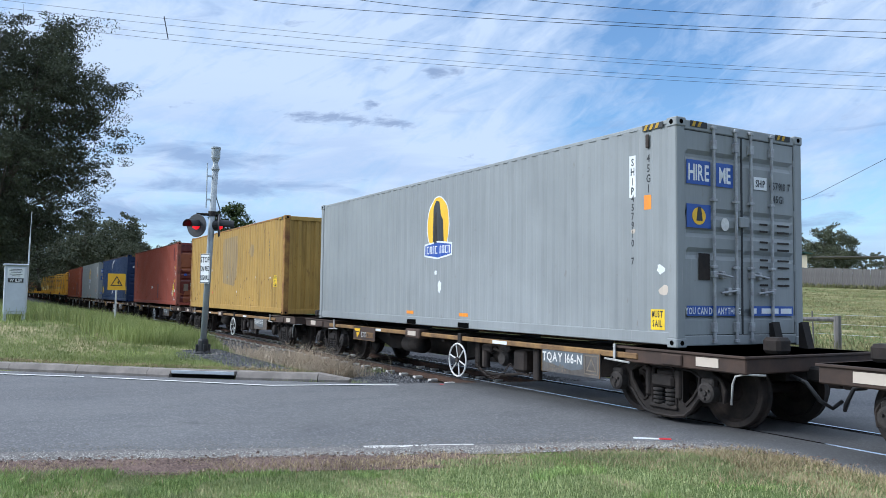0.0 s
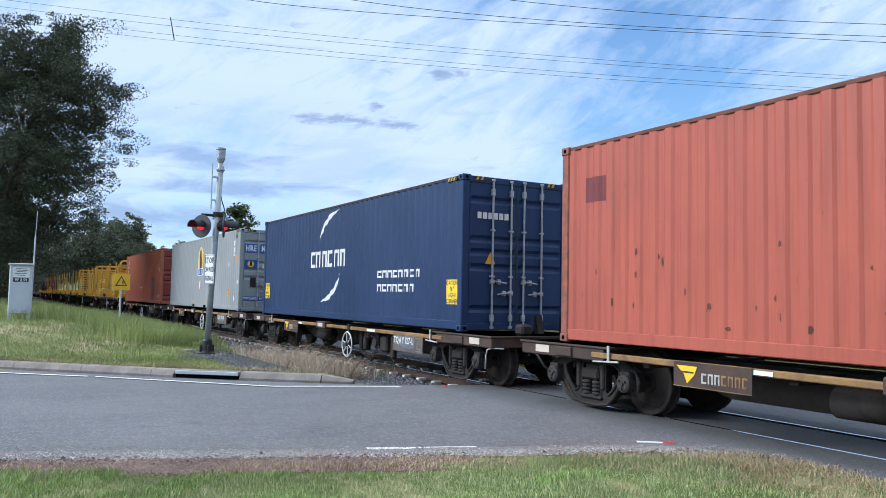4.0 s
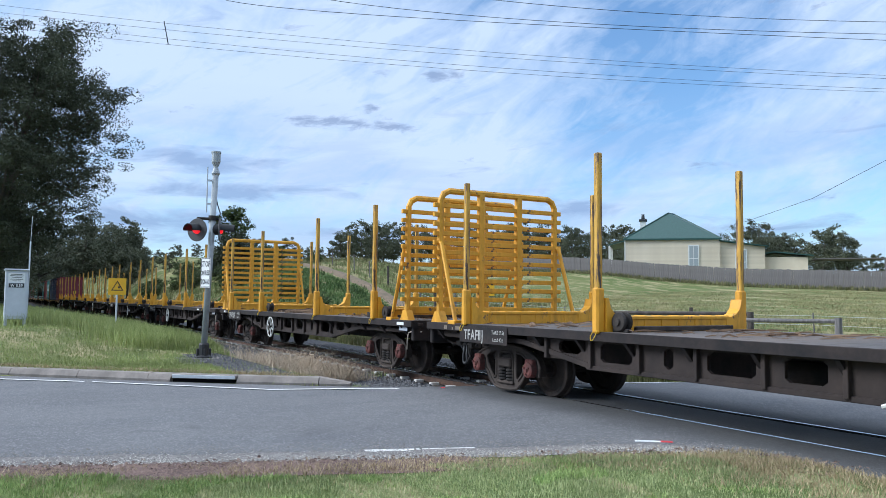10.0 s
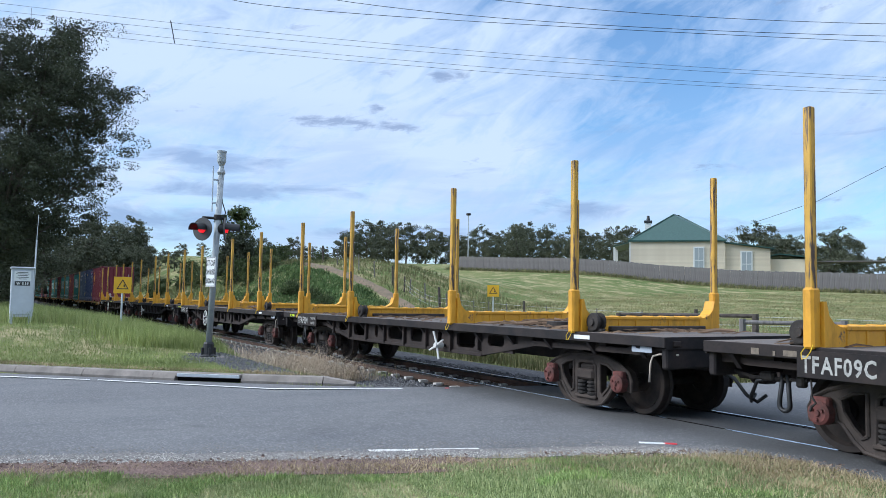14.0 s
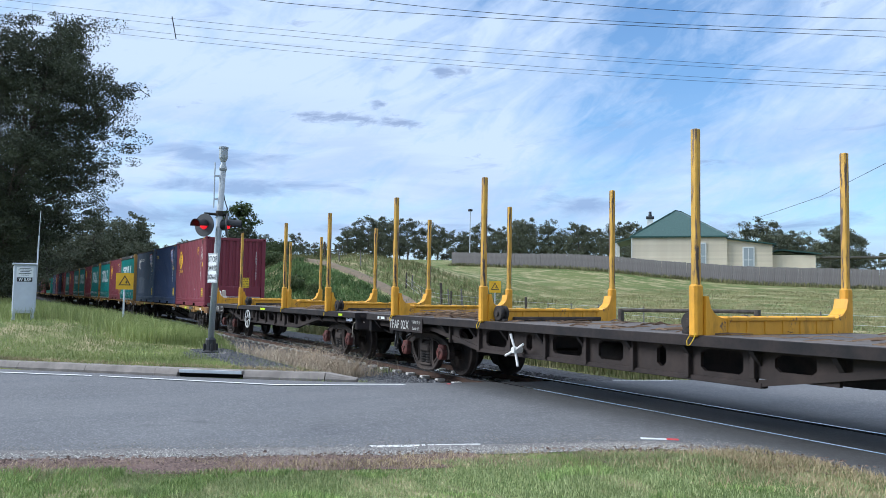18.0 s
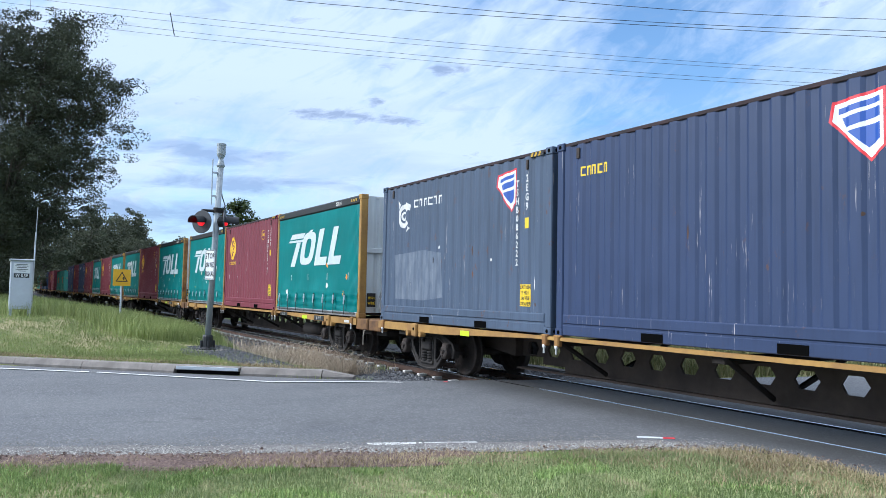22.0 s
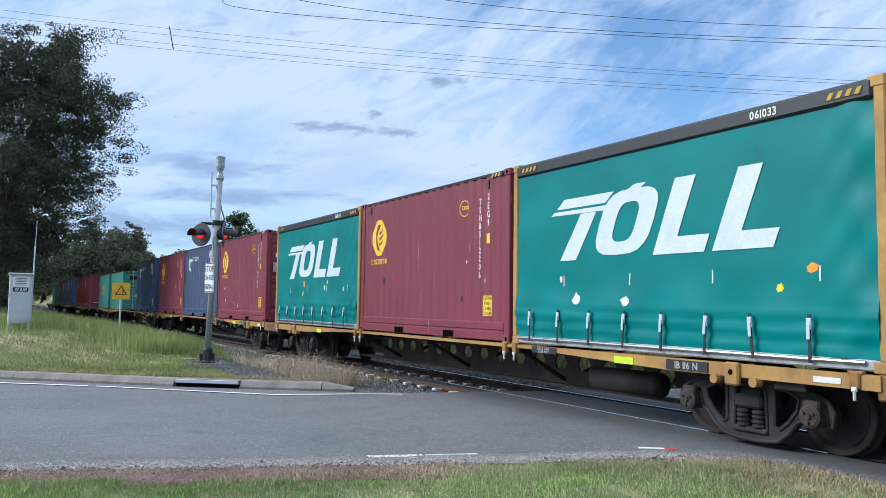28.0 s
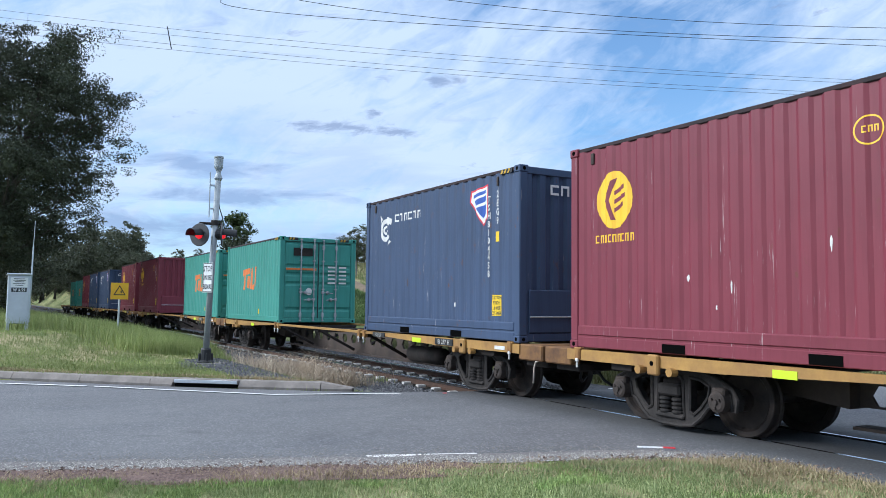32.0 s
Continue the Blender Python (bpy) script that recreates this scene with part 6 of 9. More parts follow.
SET_MESH, SPRING_MESH = wheelset_mesh(), spring_mesh()
FRAMES = {"grey": (side_frame_mesh(M["bogie_grey"], False, 0.76), cap_mesh(M["axle_red"]), 0.76),
          "dark": (side_frame_mesh(M["bogie_dark"], False, 0.84), cap_mesh(M["bogie_grey"]), 0.84),
          "brown": (side_frame_mesh(M["wagon_dark"], True, 0.78), cap_mesh(M["bogie_dark"]), 0.78)}
BOLSTER = Shape().box(-0.16, 0.16, -0.98, 0.98, 0.50, 0.66, 0.03).lathe([(0.24, 0.62), (0.24, 0.78)], 14, "z").mesh("bogie", M["wagon_dark"])
SHOE = Shape().prism([(-0.06, 0.22), (0.0, 0.2), (0.03, 0.3), (0.03, 0.6), (-0.03, 0.66), (-0.07, 0.5)], -0.06, 0.06).mesh("brake_shoe", M["bogie_dark"])


def add_bogie(wagon, x, kind, u):
    bo = part("bogie", BOLSTER, None, wagon, at=pose(x, 0, 0))
    frame_me, cap, half = FRAMES[kind]
    for k in (-1, 1):
        part("side_frame", frame_me, None, bo, at=pose(0, 0.92 * k, 0, 0, 0, 0 if k < 0 else 180))
        part("spring", SPRING_MESH, None, bo, at=pose(0, 0.92 * k, 0, 0, 0, 0 if k < 0 else 180))
        for wx in (-half, half):
            part("axle_cap", cap, None, bo, at=pose(wx, 0.985 * k, WHEEL, 0, 0, 0 if k < 0 else 180))
    for wx in (-half, half):
        ws = part("wheelset", SET_MESH, None, bo, at=pose(wx, 0, WHEEL))
        SPINNERS.append((ws, wx, u + x + wx))
        part("brake_shoe", SHOE, None, bo, at=pose(wx * 0.40, -0.62, 0.02, 0, 0, 0 if wx > 0 else 180))


def ring(r, tube_r, n=28):
    s = Shape()
    pts = [(r * math.cos(2 * math.pi * k / n), 0, r * math.sin(2 * math.pi * k / n)) for k in range(n + 1)]
    return s.tube(pts, tube_r, 6)


def brake_wheel(wagon, at, r=0.29, spokes=6, mat=None, label="white spoked brake wheel"):
    mat = mat or M["offwhite"]
    wheel = part("brake_wheel", ring(r, 0.016), mat, wagon, label, at)
    part("hub", Shape().lathe([(0.05, -0.03), (0.05, 0.06)], 10), M["bogie_dark"], wheel)
    spoke = Shape().tube([(0.03, 0.01, 0), (r, 0, 0)], 0.013, 5).mesh("spoke", mat)
    for k in range(spokes):
        part("spoke", spoke, None, wheel, at=pose(0, 0, 0, 0, 360 * k / spokes + 17, 0))


def coupler(wagon, x, k):
    s = Shape().box(min(x, x + 0.42 * k), max(x, x + 0.42 * k), -0.09, 0.09, 0.60, 0.78, 0.03)
    s.box(min(x + 0.28 * k, x + 0.52 * k), max(x + 0.28 * k, x + 0.52 * k), -0.16, 0.12, 0.56, 0.84, 0.05)
    part("coupler", s, M["wagon_dark"], wagon)
    hose = Shape().tube([(x, -0.35, 0.68), (x + 0.2 * k, -0.36, 0.62), (x + 0.34 * k, -0.3, 0.42), (x + 0.42 * k, -0.2, 0.34), (x + 0.46 * k, -0.08, 0.42)], 0.024, 7)
    part("brake_hose", hose, M["black"], wagon, "black rubber brake hose", smooth=True)


def lever(wagon, x, y, z, mat):
    s = Shape().tube([(x + 0.22, y + 0.12, z), (x + 0.02, y, z), (x - 0.08, y - 0.02, z - 0.03), (x - 0.12, y - 0.02, z - 0.12), (x - 0.14, y - 0.02, z - 0.36)], 0.013, 7)
    part("uncoupling_lever", s, mat, wagon, "pale painted uncoupling lever", smooth=True)


def plate(wagon, x, y, z, w, h, mat, words=(), name="number_plate", label="dark plate with stencilled white characters"):
    """A plate on the near side; words: (text, dx, dz, size, squeeze)."""
    p = part(name, rect(w, h, 0.012), mat, wagon, label, on_side(x, y, z))
    for w_, dx, dz, size, sq in words:
        part("lettering", lettering(w_, size, M["stencil"], sq), None, p, at=pose(dx, dz, 0.014))
    return p


def container_flat(u, number, loaded=True):
    """A skeletal container wagon with end platforms and thin side rails."""
    w = thing("container_wagon", "rust-brown skeletal container wagon with white brake wheel", "rail wagon", group="container wagons")
    part("centre_sill", Shape().prism([(-6.95, 0.82), (6.95, 0.82), (6.95, 0.60), (4.6, 0.58), (3.7, 0.34), (-3.7, 0.34), (-4.6, 0.58), (-6.95, 0.60)], -0.32, 0.32), M["wagon_dark"], w)
    for k in (-1, 1):
        part("side_rail", Shape().box(-5.4, 5.4, min(1.13 * k, 1.22 * k), max(1.13 * k, 1.22 * k), 0.765, 0.845, 0.012), M["rail_tan"], w, "rusty tan side rail")
        pf = Shape().box(min(5.15 * k, 7.1 * k), max(5.15 * k, 7.1 * k), -1.2, 1.2, 0.72, 0.925, 0.015)
        pf.box(min(5.0 * k, 7.12 * k), max(5.0 * k, 7.12 * k), -1.225, 1.225, 0.895, 0.925, 0.006)
        e = part("end_platform", pf, M["wagon_brown"], w)
        part("reflector", rect(0.34, 0.11), M["cream"], e, "pale label strip", on_side(6.55 * k, -1.204, 0.82))
        part("bracket", Shape().box(-0.17, 0.17, -0.03, 0.0, -0.07, 0.07, 0.012), M["wagon_brown"], e, at=pose(6.0 * k, -1.2, 0.81))
        for y in ((0.38, 0.98) if k > 0 else (0.45, 0.95)):
            g = [(6.24 * k, 0.92), (6.24 * k, 1.26), (6.29 * k, 1.28), (6.38 * k, 0.92)]
            part("guide_post", Shape().prism(g, y - 0.07, y + 0.07), M["wagon_dark"], e)
        part("buffer_stop", Shape().box(min(6.75 * k, 7.0 * k), max(6.75 * k, 7.0 * k), -0.5, -0.25, 0.925, 1.12, 0.04), M["wagon_dark"], e)
        add_bogie(w, 5.65 * k, "brown", u)
        coupler(w, 7.05 * k, k)
        part("step_iron", Shape().tube([(5.0 * k, -1.24, 0.93), (5.0 * k, -1.24, 0.74), (4.8 * k, -1.24, 0.74), (5.3 * k, -1.26, 0.72)], 0.014, 5).box(5.0 * k - 0.02, 5.0 * k + 0.02, -1.255, -1.235, 0.73, 0.95), M["stencil"], w, "pale step iron")
    for x in (-4.4, -2.2, 0.15, 2.3, 4.4):
        part("cross_bearer", Shape().box(x - 0.06, x + 0.06, -1.13, 1.13, 0.70, 0.80, 0.01), M["wagon_dark"], w)
    bx = part("lamp_box", Shape().box(-1.15, -0.55, -1.27, -1.05, 0.72, 0.90, 0.02), M["wagon_brown"], w)
    part("reflector", rect(0.34, 0.09), M["cream"], bx, "pale label strip", on_side(-0.85, -1.274, 0.815))
    part("reflector", rect(0.42, 0.055), M["white"], w, "white label strip", on_side(2.2, -1.224, 0.805))
    part("reflector", rect(0.34, 0.05), M["white"], w, "white label strip", on_side(-2.55, -1.224, 0.805))
    pl = plate(w, 4.05, -1.235, 0.62, 1.32, 0.34, M["plate_grey"], ())
    part("washed_panel", slab([(-0.63, 0.15), (0.30, 0.15), (0.30, -0.07), (0.05, -0.11), (-0.63, -0.02)], 0.002), M["washed"], pl, "washed blue-grey panel", pose(0, 0, 0.0125))
    part("lettering", lettering(number, 0.185, M["offwhite"], 0.84), None, pl, at=pose(-0.18, 0.06, 0.016))
    for words, dz in (("TARE      15.6t", -0.065), ("CAPACITY  56.2t", -0.125)):
        part("lettering", lettering(words, 0.065, M["dull_mark"], 0.85), None, pl, at=pose(-0.30, dz, 0.016))
    part("plate_rim", Shape().box(-0.66, 0.66, 0.160, 0.17, 0, 0.004).box(-0.66, -0.65, -0.17, 0.16, 0, 0.004).box(0.65, 0.66, -0.17, 0.16, 0, 0.004), M["rail_tan"], pl, "rusty tan rim", pose(0, 0, 0.0125))
    part("warning_frame", Shape().box(-0.14, 0.14, -0.135, -0.12, 0, 0.004).box(-0.14, 0.14, 0.12, 0.135, 0, 0.004).box(-0.14, -0.125, -0.12, 0.12, 0, 0.004).box(0.125, 0.14, -0.12, 0.12, 0, 0.004)
         .prism([(-0.11, -0.09), (0.11, -0.09), (0, 0.11)], 0, 0.003, "z"), M["dull_mark"], pl, "dull tan warning triangle", pose(0.48, 0, 0.012))
    part("warning_core", slab([(-0.075, -0.07), (0.075, -0.07), (0, 0.068)], 0.002), M["plate_grey"], pl, at=pose(0.48, 0, 0.0155))
    op = plate(w, -3.22, -1.235, 0.70, 1.16, 0.31, M["wagon_brown"], (), "operator_plate", "brown plate with a yellow chevron and pale blocks")
    part("plate_rim", Shape().box(-0.58, 0.58, 0.145, 0.155, 0, 0.003).box(-0.58, 0.58, -0.155, -0.145, 0, 0.003), M["rail_tan"], op, at=pose(0, 0, 0.012))
    part("emblem", slab([(-0.53, 0.10), (-0.20, 0.10), (-0.25, -0.01), (-0.36, -0.11), (-0.41, 0.0)]), M["logo_yellow"], op, at=pose(0, 0, 0.013))
    part("emblem_slot", slab([(-0.44, 0.035), (-0.25, 0.035), (-0.26, 0.015), (-0.43, 0.015)]), M["wagon_brown"], op, at=pose(0, 0, 0.018))
    for k, mt in ((0, "stencil"), (3, "rail_tan")):
        part("emblem_bar", frames([(-0.10 + 0.098 * i, -0.03, 0.075, 0.12) for i in range(k, k + (3 if k == 0 else 4))], 0.022), M[mt], op, at=pose(0, 0, 0.013))
    brake_wheel(w, pose(0.90, -1.25, 0.42))
    part("wheel_bracket", Shape().box(0.86, 0.98, -1.24, -1.1, 0.36, 0.9, 0.01).tube([(0.9, -1.2, 0.42), (0.9, -0.3, 0.5)], 0.03, 6), M["wagon_dark"], w)
    part("brake_cylinder", Shape().tube([(1.5, -0.75, 0.58), (2.1, -0.75, 0.58)], 0.15, 12).tube([(2.1, -0.75, 0.58), (3.1, -0.75, 0.6)], 0.03, 6), M["wagon_dark"], w, smooth=True)
    part("air_tank", Shape().tube([(-1.9, -0.8, 0.55), (-1.2, -0.8, 0.55)], 0.17, 12), M["wagon_dark"], w, smooth=True)
    part("brake_gear", Shape().box(1.15, 1.3, -1.05, -0.8, 0.3, 0.75, 0.02).box(2.4, 2.75, -1.1, -0.8, 0.35, 0.7, 0.04).box(2.95, 3.1, -1.1, -1.0, 0.25, 0.75, 0.02)
         .tube([(1.2, -1.0, 0.28), (1.7, -1.05, 0.24), (2.2, -1.05, 0.27), (2.7, -1.0, 0.33)], 0.022, 6), M["wagon_dark"], w)
    part("valve", Shape().tube([(1.42, -0.98, 0.62), (1.42, -0.98, 0.34)], 0.07, 10).box(1.32, 1.62, -1.02, -0.86, 0.60, 0.72, 0.03).tube([(1.62, -0.95, 0.66), (2.05, -0.98, 0.60), (2.2, -0.98, 0.72)], 0.025, 6), M["bogie_grey"], w)
    part("valve", Shape().lathe([(0.0, -0.14), (0.10, -0.14), (0.13, -0.08), (0.13, 0.08), (0.10, 0.14), (0.0, 0.14)], 12, "y", (2.02, -0.92, 0.52)).box(1.95, 2.1, -0.98, -0.86, 0.62, 0.76, 0.01), M["bogie_dark"], w)
    part("reservoir", Shape().tube([(3.02, -1.02, 0.50), (3.02, -0.60, 0.50)], 0.115, 14), M["end_rust"], w, "rusty round air reservoir", smooth=True)
    for a, b_, drop in (((1.22, -1.06, 0.42), (2.3, -1.08, 0.46), 0.26), ((2.3, -1.08, 0.46), (2.95, -1.04, 0.38), 0.10)):
        links = Shape()
        n = 16
        pts = [(a[0] + (b_[0] - a[0]) * i / n, a[1] + (b_[1] - a[1]) * i / n, a[2] + (b_[2] - a[2]) * i / n - drop * 4 * (i / n) * (1 - i / n)) for i in range(n + 1)]
        for i in range(n):
            p, q = Vector(pts[i]), Vector(pts[i + 1])
            side = Vector((0, 0.016, 0)) if i % 2 else (q - p).cross(Vector((0, 1, 0))).normalized() * 0.016
            for m_ in (side, -side):
                links.tube([tuple(p + m_ * 0.5), tuple((p + q) / 2 + m_), tuple(q + m_ * 0.5)], 0.007, 4)
        part("chain", links, M["bogie_grey"], w, "slack rusty chain")
    lever(w, 7.02, -1.16, 0.72, M["stencil"])
    MOVERS.append((w, u, 0, 0.0))
    return w


def bulkhead(wagon, x, k):
    """A yellow railed bulkhead; k: the side on which its struts stand."""
    b = part("bulkhead", Shape().tube([(x, -1.33, 1.15), (x, -1.33, 3.42), (x, -1.27, 3.54), (x, -1.15, 3.60), (x, 1.15, 3.60), (x, 1.27, 3.54), (x, 1.33, 3.42), (x, 1.33, 1.15)], 0.062, 8), M["rack_yellow"], wagon, "yellow railed end bulkhead")
    for y in (-0.44, 0.44):
        part("upright", Shape().box(x - 0.055, x + 0.055, y - 0.06, y + 0.06, 1.28, 3.58, 0.01), M["rack_yellow"], b)
    part("foot_beam", Shape().box(x - 0.05, x + 0.05, -1.30, 1.30, 1.27, 1.41, 0.01), M["rack_yellow"], b)
    for y in (-1.33, 1.33):
        part("foot", Shape().prism([(x - 0.20, 1.13), (x + 0.20, 1.13), (x + 0.07, 1.34), (x - 0.07, 1.34)], y - 0.07, y + 0.07), M["rack_yellow"], b)
    rail = Shape().box(-0.035, 0.035, -1.48, 1.48, -0.042, 0.042, 0.008).mesh("rail", M["rack_yellow"])
    for i in range(11):
        part("rail", rail, None, b, at=pose(x, 0, 1.56 + i * 0.176))
    for y in (-1.36, 1.36):
        part("strut", Shape().tube([(x, y, 2.62), (x + 0.10 * k, y, 2.60), (x + 0.62 * k, y, 1.17)], 0.04, 7).box(x + 0.62 * k - 0.12, x + 0.62 * k + 0.12, y - 0.09, y + 0.09, 1.12, 1.19, 0.01), M["rack_yellow"], b)
    return b


STAKE = Shape().box(-0.046, 0.046, -0.042, 0.042, 1.60, 3.59, 0.012).mesh("stake", M["stake_worn"])
CAP = Shape().box(-0.058, 0.058, -0.050, 0.050, 3.54, 3.595, 0.01).mesh("stake_cap", M["bogie_dark"])
SOCKET = Shape().box(-0.064, 0.064, -0.070, 0.070, 1.12, 1.74, 0.025).mesh("stake_socket", M["rack_yellow"])
BUNK = Shape().prism([(-1.36, 1.14), (-1.36, 1.60), (-1.32, 1.60), (-1.28, 1.46), (-1.20, 1.38), (-1.08, 1.34), (1.08, 1.34), (1.20, 1.38), (1.28, 1.46), (1.32, 1.60), (1.36, 1.60), (1.36, 1.14)], -0.10, 0.10, "x") \
    .box(-0.12, 0.12, -1.02, 1.02, 1.305, 1.355, 0.01)
for _k in range(-3, 4):
    BUNK.box(-0.113, 0.113, _k * 0.33 - 0.02, _k * 0.33 + 0.02, 1.14, 1.365, 0.006)
BUNK = BUNK.mesh("bunk", M["rack_yellow"])
TIE = Shape().tube([(0.05, 0.0, 1.17), (0.03, -0.015, 1.10), (-0.02, -0.02, 1.03), (-0.07, -0.015, 1.02), (-0.08, -0.01, 1.08), (-0.04, 0.0, 1.14)], 0.005, 5).mesh("tie_rope", M["yellow_label"])
WINCH = Shape().lathe([(0.0, -0.10), (0.05, -0.10), (0.055, -0.075), (0.12, -0.07), (0.13, -0.055), (0.13, -0.03), (0.085, -0.02), (0.085, 0.03), (0.13, 0.04), (0.13, 0.08), (0.05, 0.09)], 18, "y", (0, 0, 0)).box(-0.15, 0.15, -0.035, 0.05, -0.14, -0.09, 0.01).mesh("winch", M["bogie_dark"])


def side_girder_mesh():
    """The deep side girder with rounded openings."""
    s = Shape()
    s.box(-7.4, 7.4, -0.06, 0.06, 0.965, 1.03, 0.008)
    top, n = 0.97, 0
    for k in (-1, 1):
        s.prism([(k * 7.4, 0.97), (k * 6.9, 0.78), (k * 4.5, 0.76), (k * 2.9, 0.42), (k * 2.9, 0.52), (k * 4.45, 0.86), (k * 6.9, 0.88), (k * 7.3, 0.97)][::k], -0.05, 0.05)
        s.prism([(k * 4.0, 0.97), (k * 4.4, 0.97), (k * 4.4, 0.78), (k * 4.0, 0.68)][::k], -0.03, 0.03)
        s.box(k * 5.6 - 0.5, k * 5.6 + 0.5, -0.03, 0.03, 0.80, 0.97)
        s.box(k * 6.95 - 0.4, k * 6.95 + 0.4, -0.03, 0.03, 0.80, 0.97)
    s.box(-2.95, 2.95, -0.06, 0.06, 0.40, 0.48, 0.008)
    # web cells with openings that have cut corners
    x = -3.85
    for wide, hole in ((1.0, 0.50), (0.95, 0.62), (0.95, 0.16), (0.95, 0.68), (0.95, 0.50), (0.95, 0.16), (0.95, 0.62), (1.0, 0.50)):
        a, b = x, x + wide
        m = (a + b) / 2
        lo = 0.44 if abs(m) < 2.9 else 0.44 + (abs(m) - 2.9) * 0.22
        h0, h1 = lo + 0.12, 0.90
        p, q = m - hole / 2, m + hole / 2
        c = 0.06
        s.prism([(a, lo), (a, top), (m, top), (m, h1), (p + c, h1), (p, h1 - c), (p, h0 + c), (p + c, h0), (m, h0), (m, lo)], -0.025, 0.025)
        s.prism([(b, lo), (m, lo), (m, h0), (q - c, h0), (q, h0 + c), (q, h1 - c), (q - c, h1), (m, h1), (m, top), (b, top)], -0.025, 0.025)
        s.box(a - 0.03, a + 0.03, -0.09, 0.09, lo, top, 0.006)
        x = b
    s.v = [(x, y, z if z > 0.96 else 0.97 - (0.97 - z) * 0.76) for x, y, z in s.v]
    return s.mesh("side_girder", M["girder"])


GIRDER = side_girder_mesh()
OUTRIGGER = Shape().prism([(-1.41, 1.075), (-1.41, 1.0), (-1.27, 0.84), (-1.27, 1.075)], -0.03, 0.03, "x").mesh("outrigger", M["log_dark"])


PLANK = Shape().box(-0.160, 0.160, -1.405, 1.405, 1.130, 1.141, 0.004).mesh("plank", M["deck_plank"])


def log_wagon(u, number, front, rear, star, tags):
    w = thing("log_wagon", "dark log wagon with yellow bunks and upright worn stakes, unloaded", "rail wagon", group="log wagons")
    deck = part("deck", Shape().box(-7.25, 7.45, -1.42, 1.42, 1.08, 1.135, 0.01), M["deck"], w, "worn grey timber deck")
    for i in range(44):
        part("plank", PLANK, None, deck, at=pose(-7.08 + i * 0.334, 0, 0, 0, 0, 180 * (i % 2)))
    part("deck_edge", Shape().box(-7.27, 7.47, -1.44, -1.41, 1.01, 1.14, 0.006).box(-7.27, 7.47, 1.41, 1.44, 1.01, 1.14, 0.006).box(7.44, 7.47, -1.41, 1.41, 0.99, 1.14).box(-7.27, -7.24, -1.41, 1.41, 0.99, 1.14), M["log_dark"], w)
    for y in (-1.24, 1.24):
        part("side_girder", GIRDER, None, w, at=pose(0.1, y, 0.06))
        for i in range(15):
            part("outrigger", OUTRIGGER, None, w, at=pose(-6.9 + i * 0.99, 0, 0, 0, 0, 0 if y < 0 else 180))
    part("centre_sill", Shape().prism([(-7.2, 1.07), (7.4, 1.07), (7.4, 0.66), (4.6, 0.66), (3.6, 0.60), (-3.6, 0.60), (-4.6, 0.66), (-7.2, 0.66)], -0.2, 0.2), M["log_dark"], w)
    for x, k in ((-7.2, -1), (7.40, 1)):
        part("end_sill", Shape().box(x - 0.05, x + 0.05, -1.38, 1.38, 0.74, 1.08, 0.02), M["log_dark"], w)
        coupler(w, x, k)
    add_bogie(w, 5.46, "grey", u)
    add_bogie(w, -5.29, "grey", u)
    for i, x in enumerate((5.70, 2.24, -2.45, -5.88)):
        b = part("bunk", BUNK, None, w, "yellow cross bunk with curved ends", at=pose(x, 0, 0))
        for y in (-1.42, 1.42):
            part("stake_socket", SOCKET, None, b, at=pose(0, y, 0))
            if y < 0:
                part("tie_rope", TIE, None, b, "loop of yellow rope", at=pose(0.02, -1.50, 0))
            part("stake", STAKE, None, b, "upright stake with worn yellow paint", at=pose(0, y, 0, 0, 0, 180 if y > 0 else 0))
        part("winch", WINCH, None, b, "black load-binder drum", at=pose(0.24 * (1 if i in (0, 2) else -1), -1.22, 1.28))
        if i in (0, 2):
            part("binder_bar", Shape().box(0.18, 0.26, -0.95, 0.95, 1.15, 1.22, 0.01), M["bogie_grey"], b)
    if front:
        bulkhead(w, 7.09, -1)
    if rear:
        bulkhead(w, -6.97, 1)
    pl = plate(w, -5.30, -1.45, 0.97, 1.45, 0.27, M["log_dark"], ((number, -0.28, 0.0, 0.235, 0.78), ("TARE 17.5t", 0.47, 0.06, 0.085, 0.85), ("Load 42t", 0.47, -0.055, 0.085, 0.85)))
    for x, wd, mat in tags:
        part("reflector", rect(wd, 0.055), M[mat], w, "small reflective label", on_side(x, -1.442, 1.07))
    if star:
        s = Shape()
        for k in range(4):
            a = 0.4 + k * 1.571
            s.tube([(0, 0, 0), (0.27 * math.cos(a), -0.02, 0.27 * math.sin(a))], 0.02, 6)
        part("brake_star", s.lathe([(0.05, -0.05), (0.05, 0.12)], 8), M["offwhite"], w, "white four-armed brake handle", pose(1.74 if star == 1 else -1.46, -1.44, 0.72))
    else:
        brake_wheel(w, pose(-1.46, -1.44, 0.71), 0.28, 6)
    bx = {0: -1.46, 1: 1.74, 2: -1.46}[star]
    part("brake_shaft", Shape().tube([(bx, -1.4, 0.71), (bx, -0.2, 0.71)], 0.03, 6), M["wagon_dark"], w)
    part("brake_rod", Shape().tube([(-3.4, -0.6, 0.56), (-0.6, -0.6, 0.56)], 0.02, 6), M["wagon_dark"], w)
    part("brake_cylinder", Shape().tube([(-0.5, -0.6, 0.74), (0.6, -0.6, 0.74)], 0.17, 12), M["wagon_dark"], w, smooth=True)
    lever(w, 7.25, -1.32, 0.92, M["cream"])
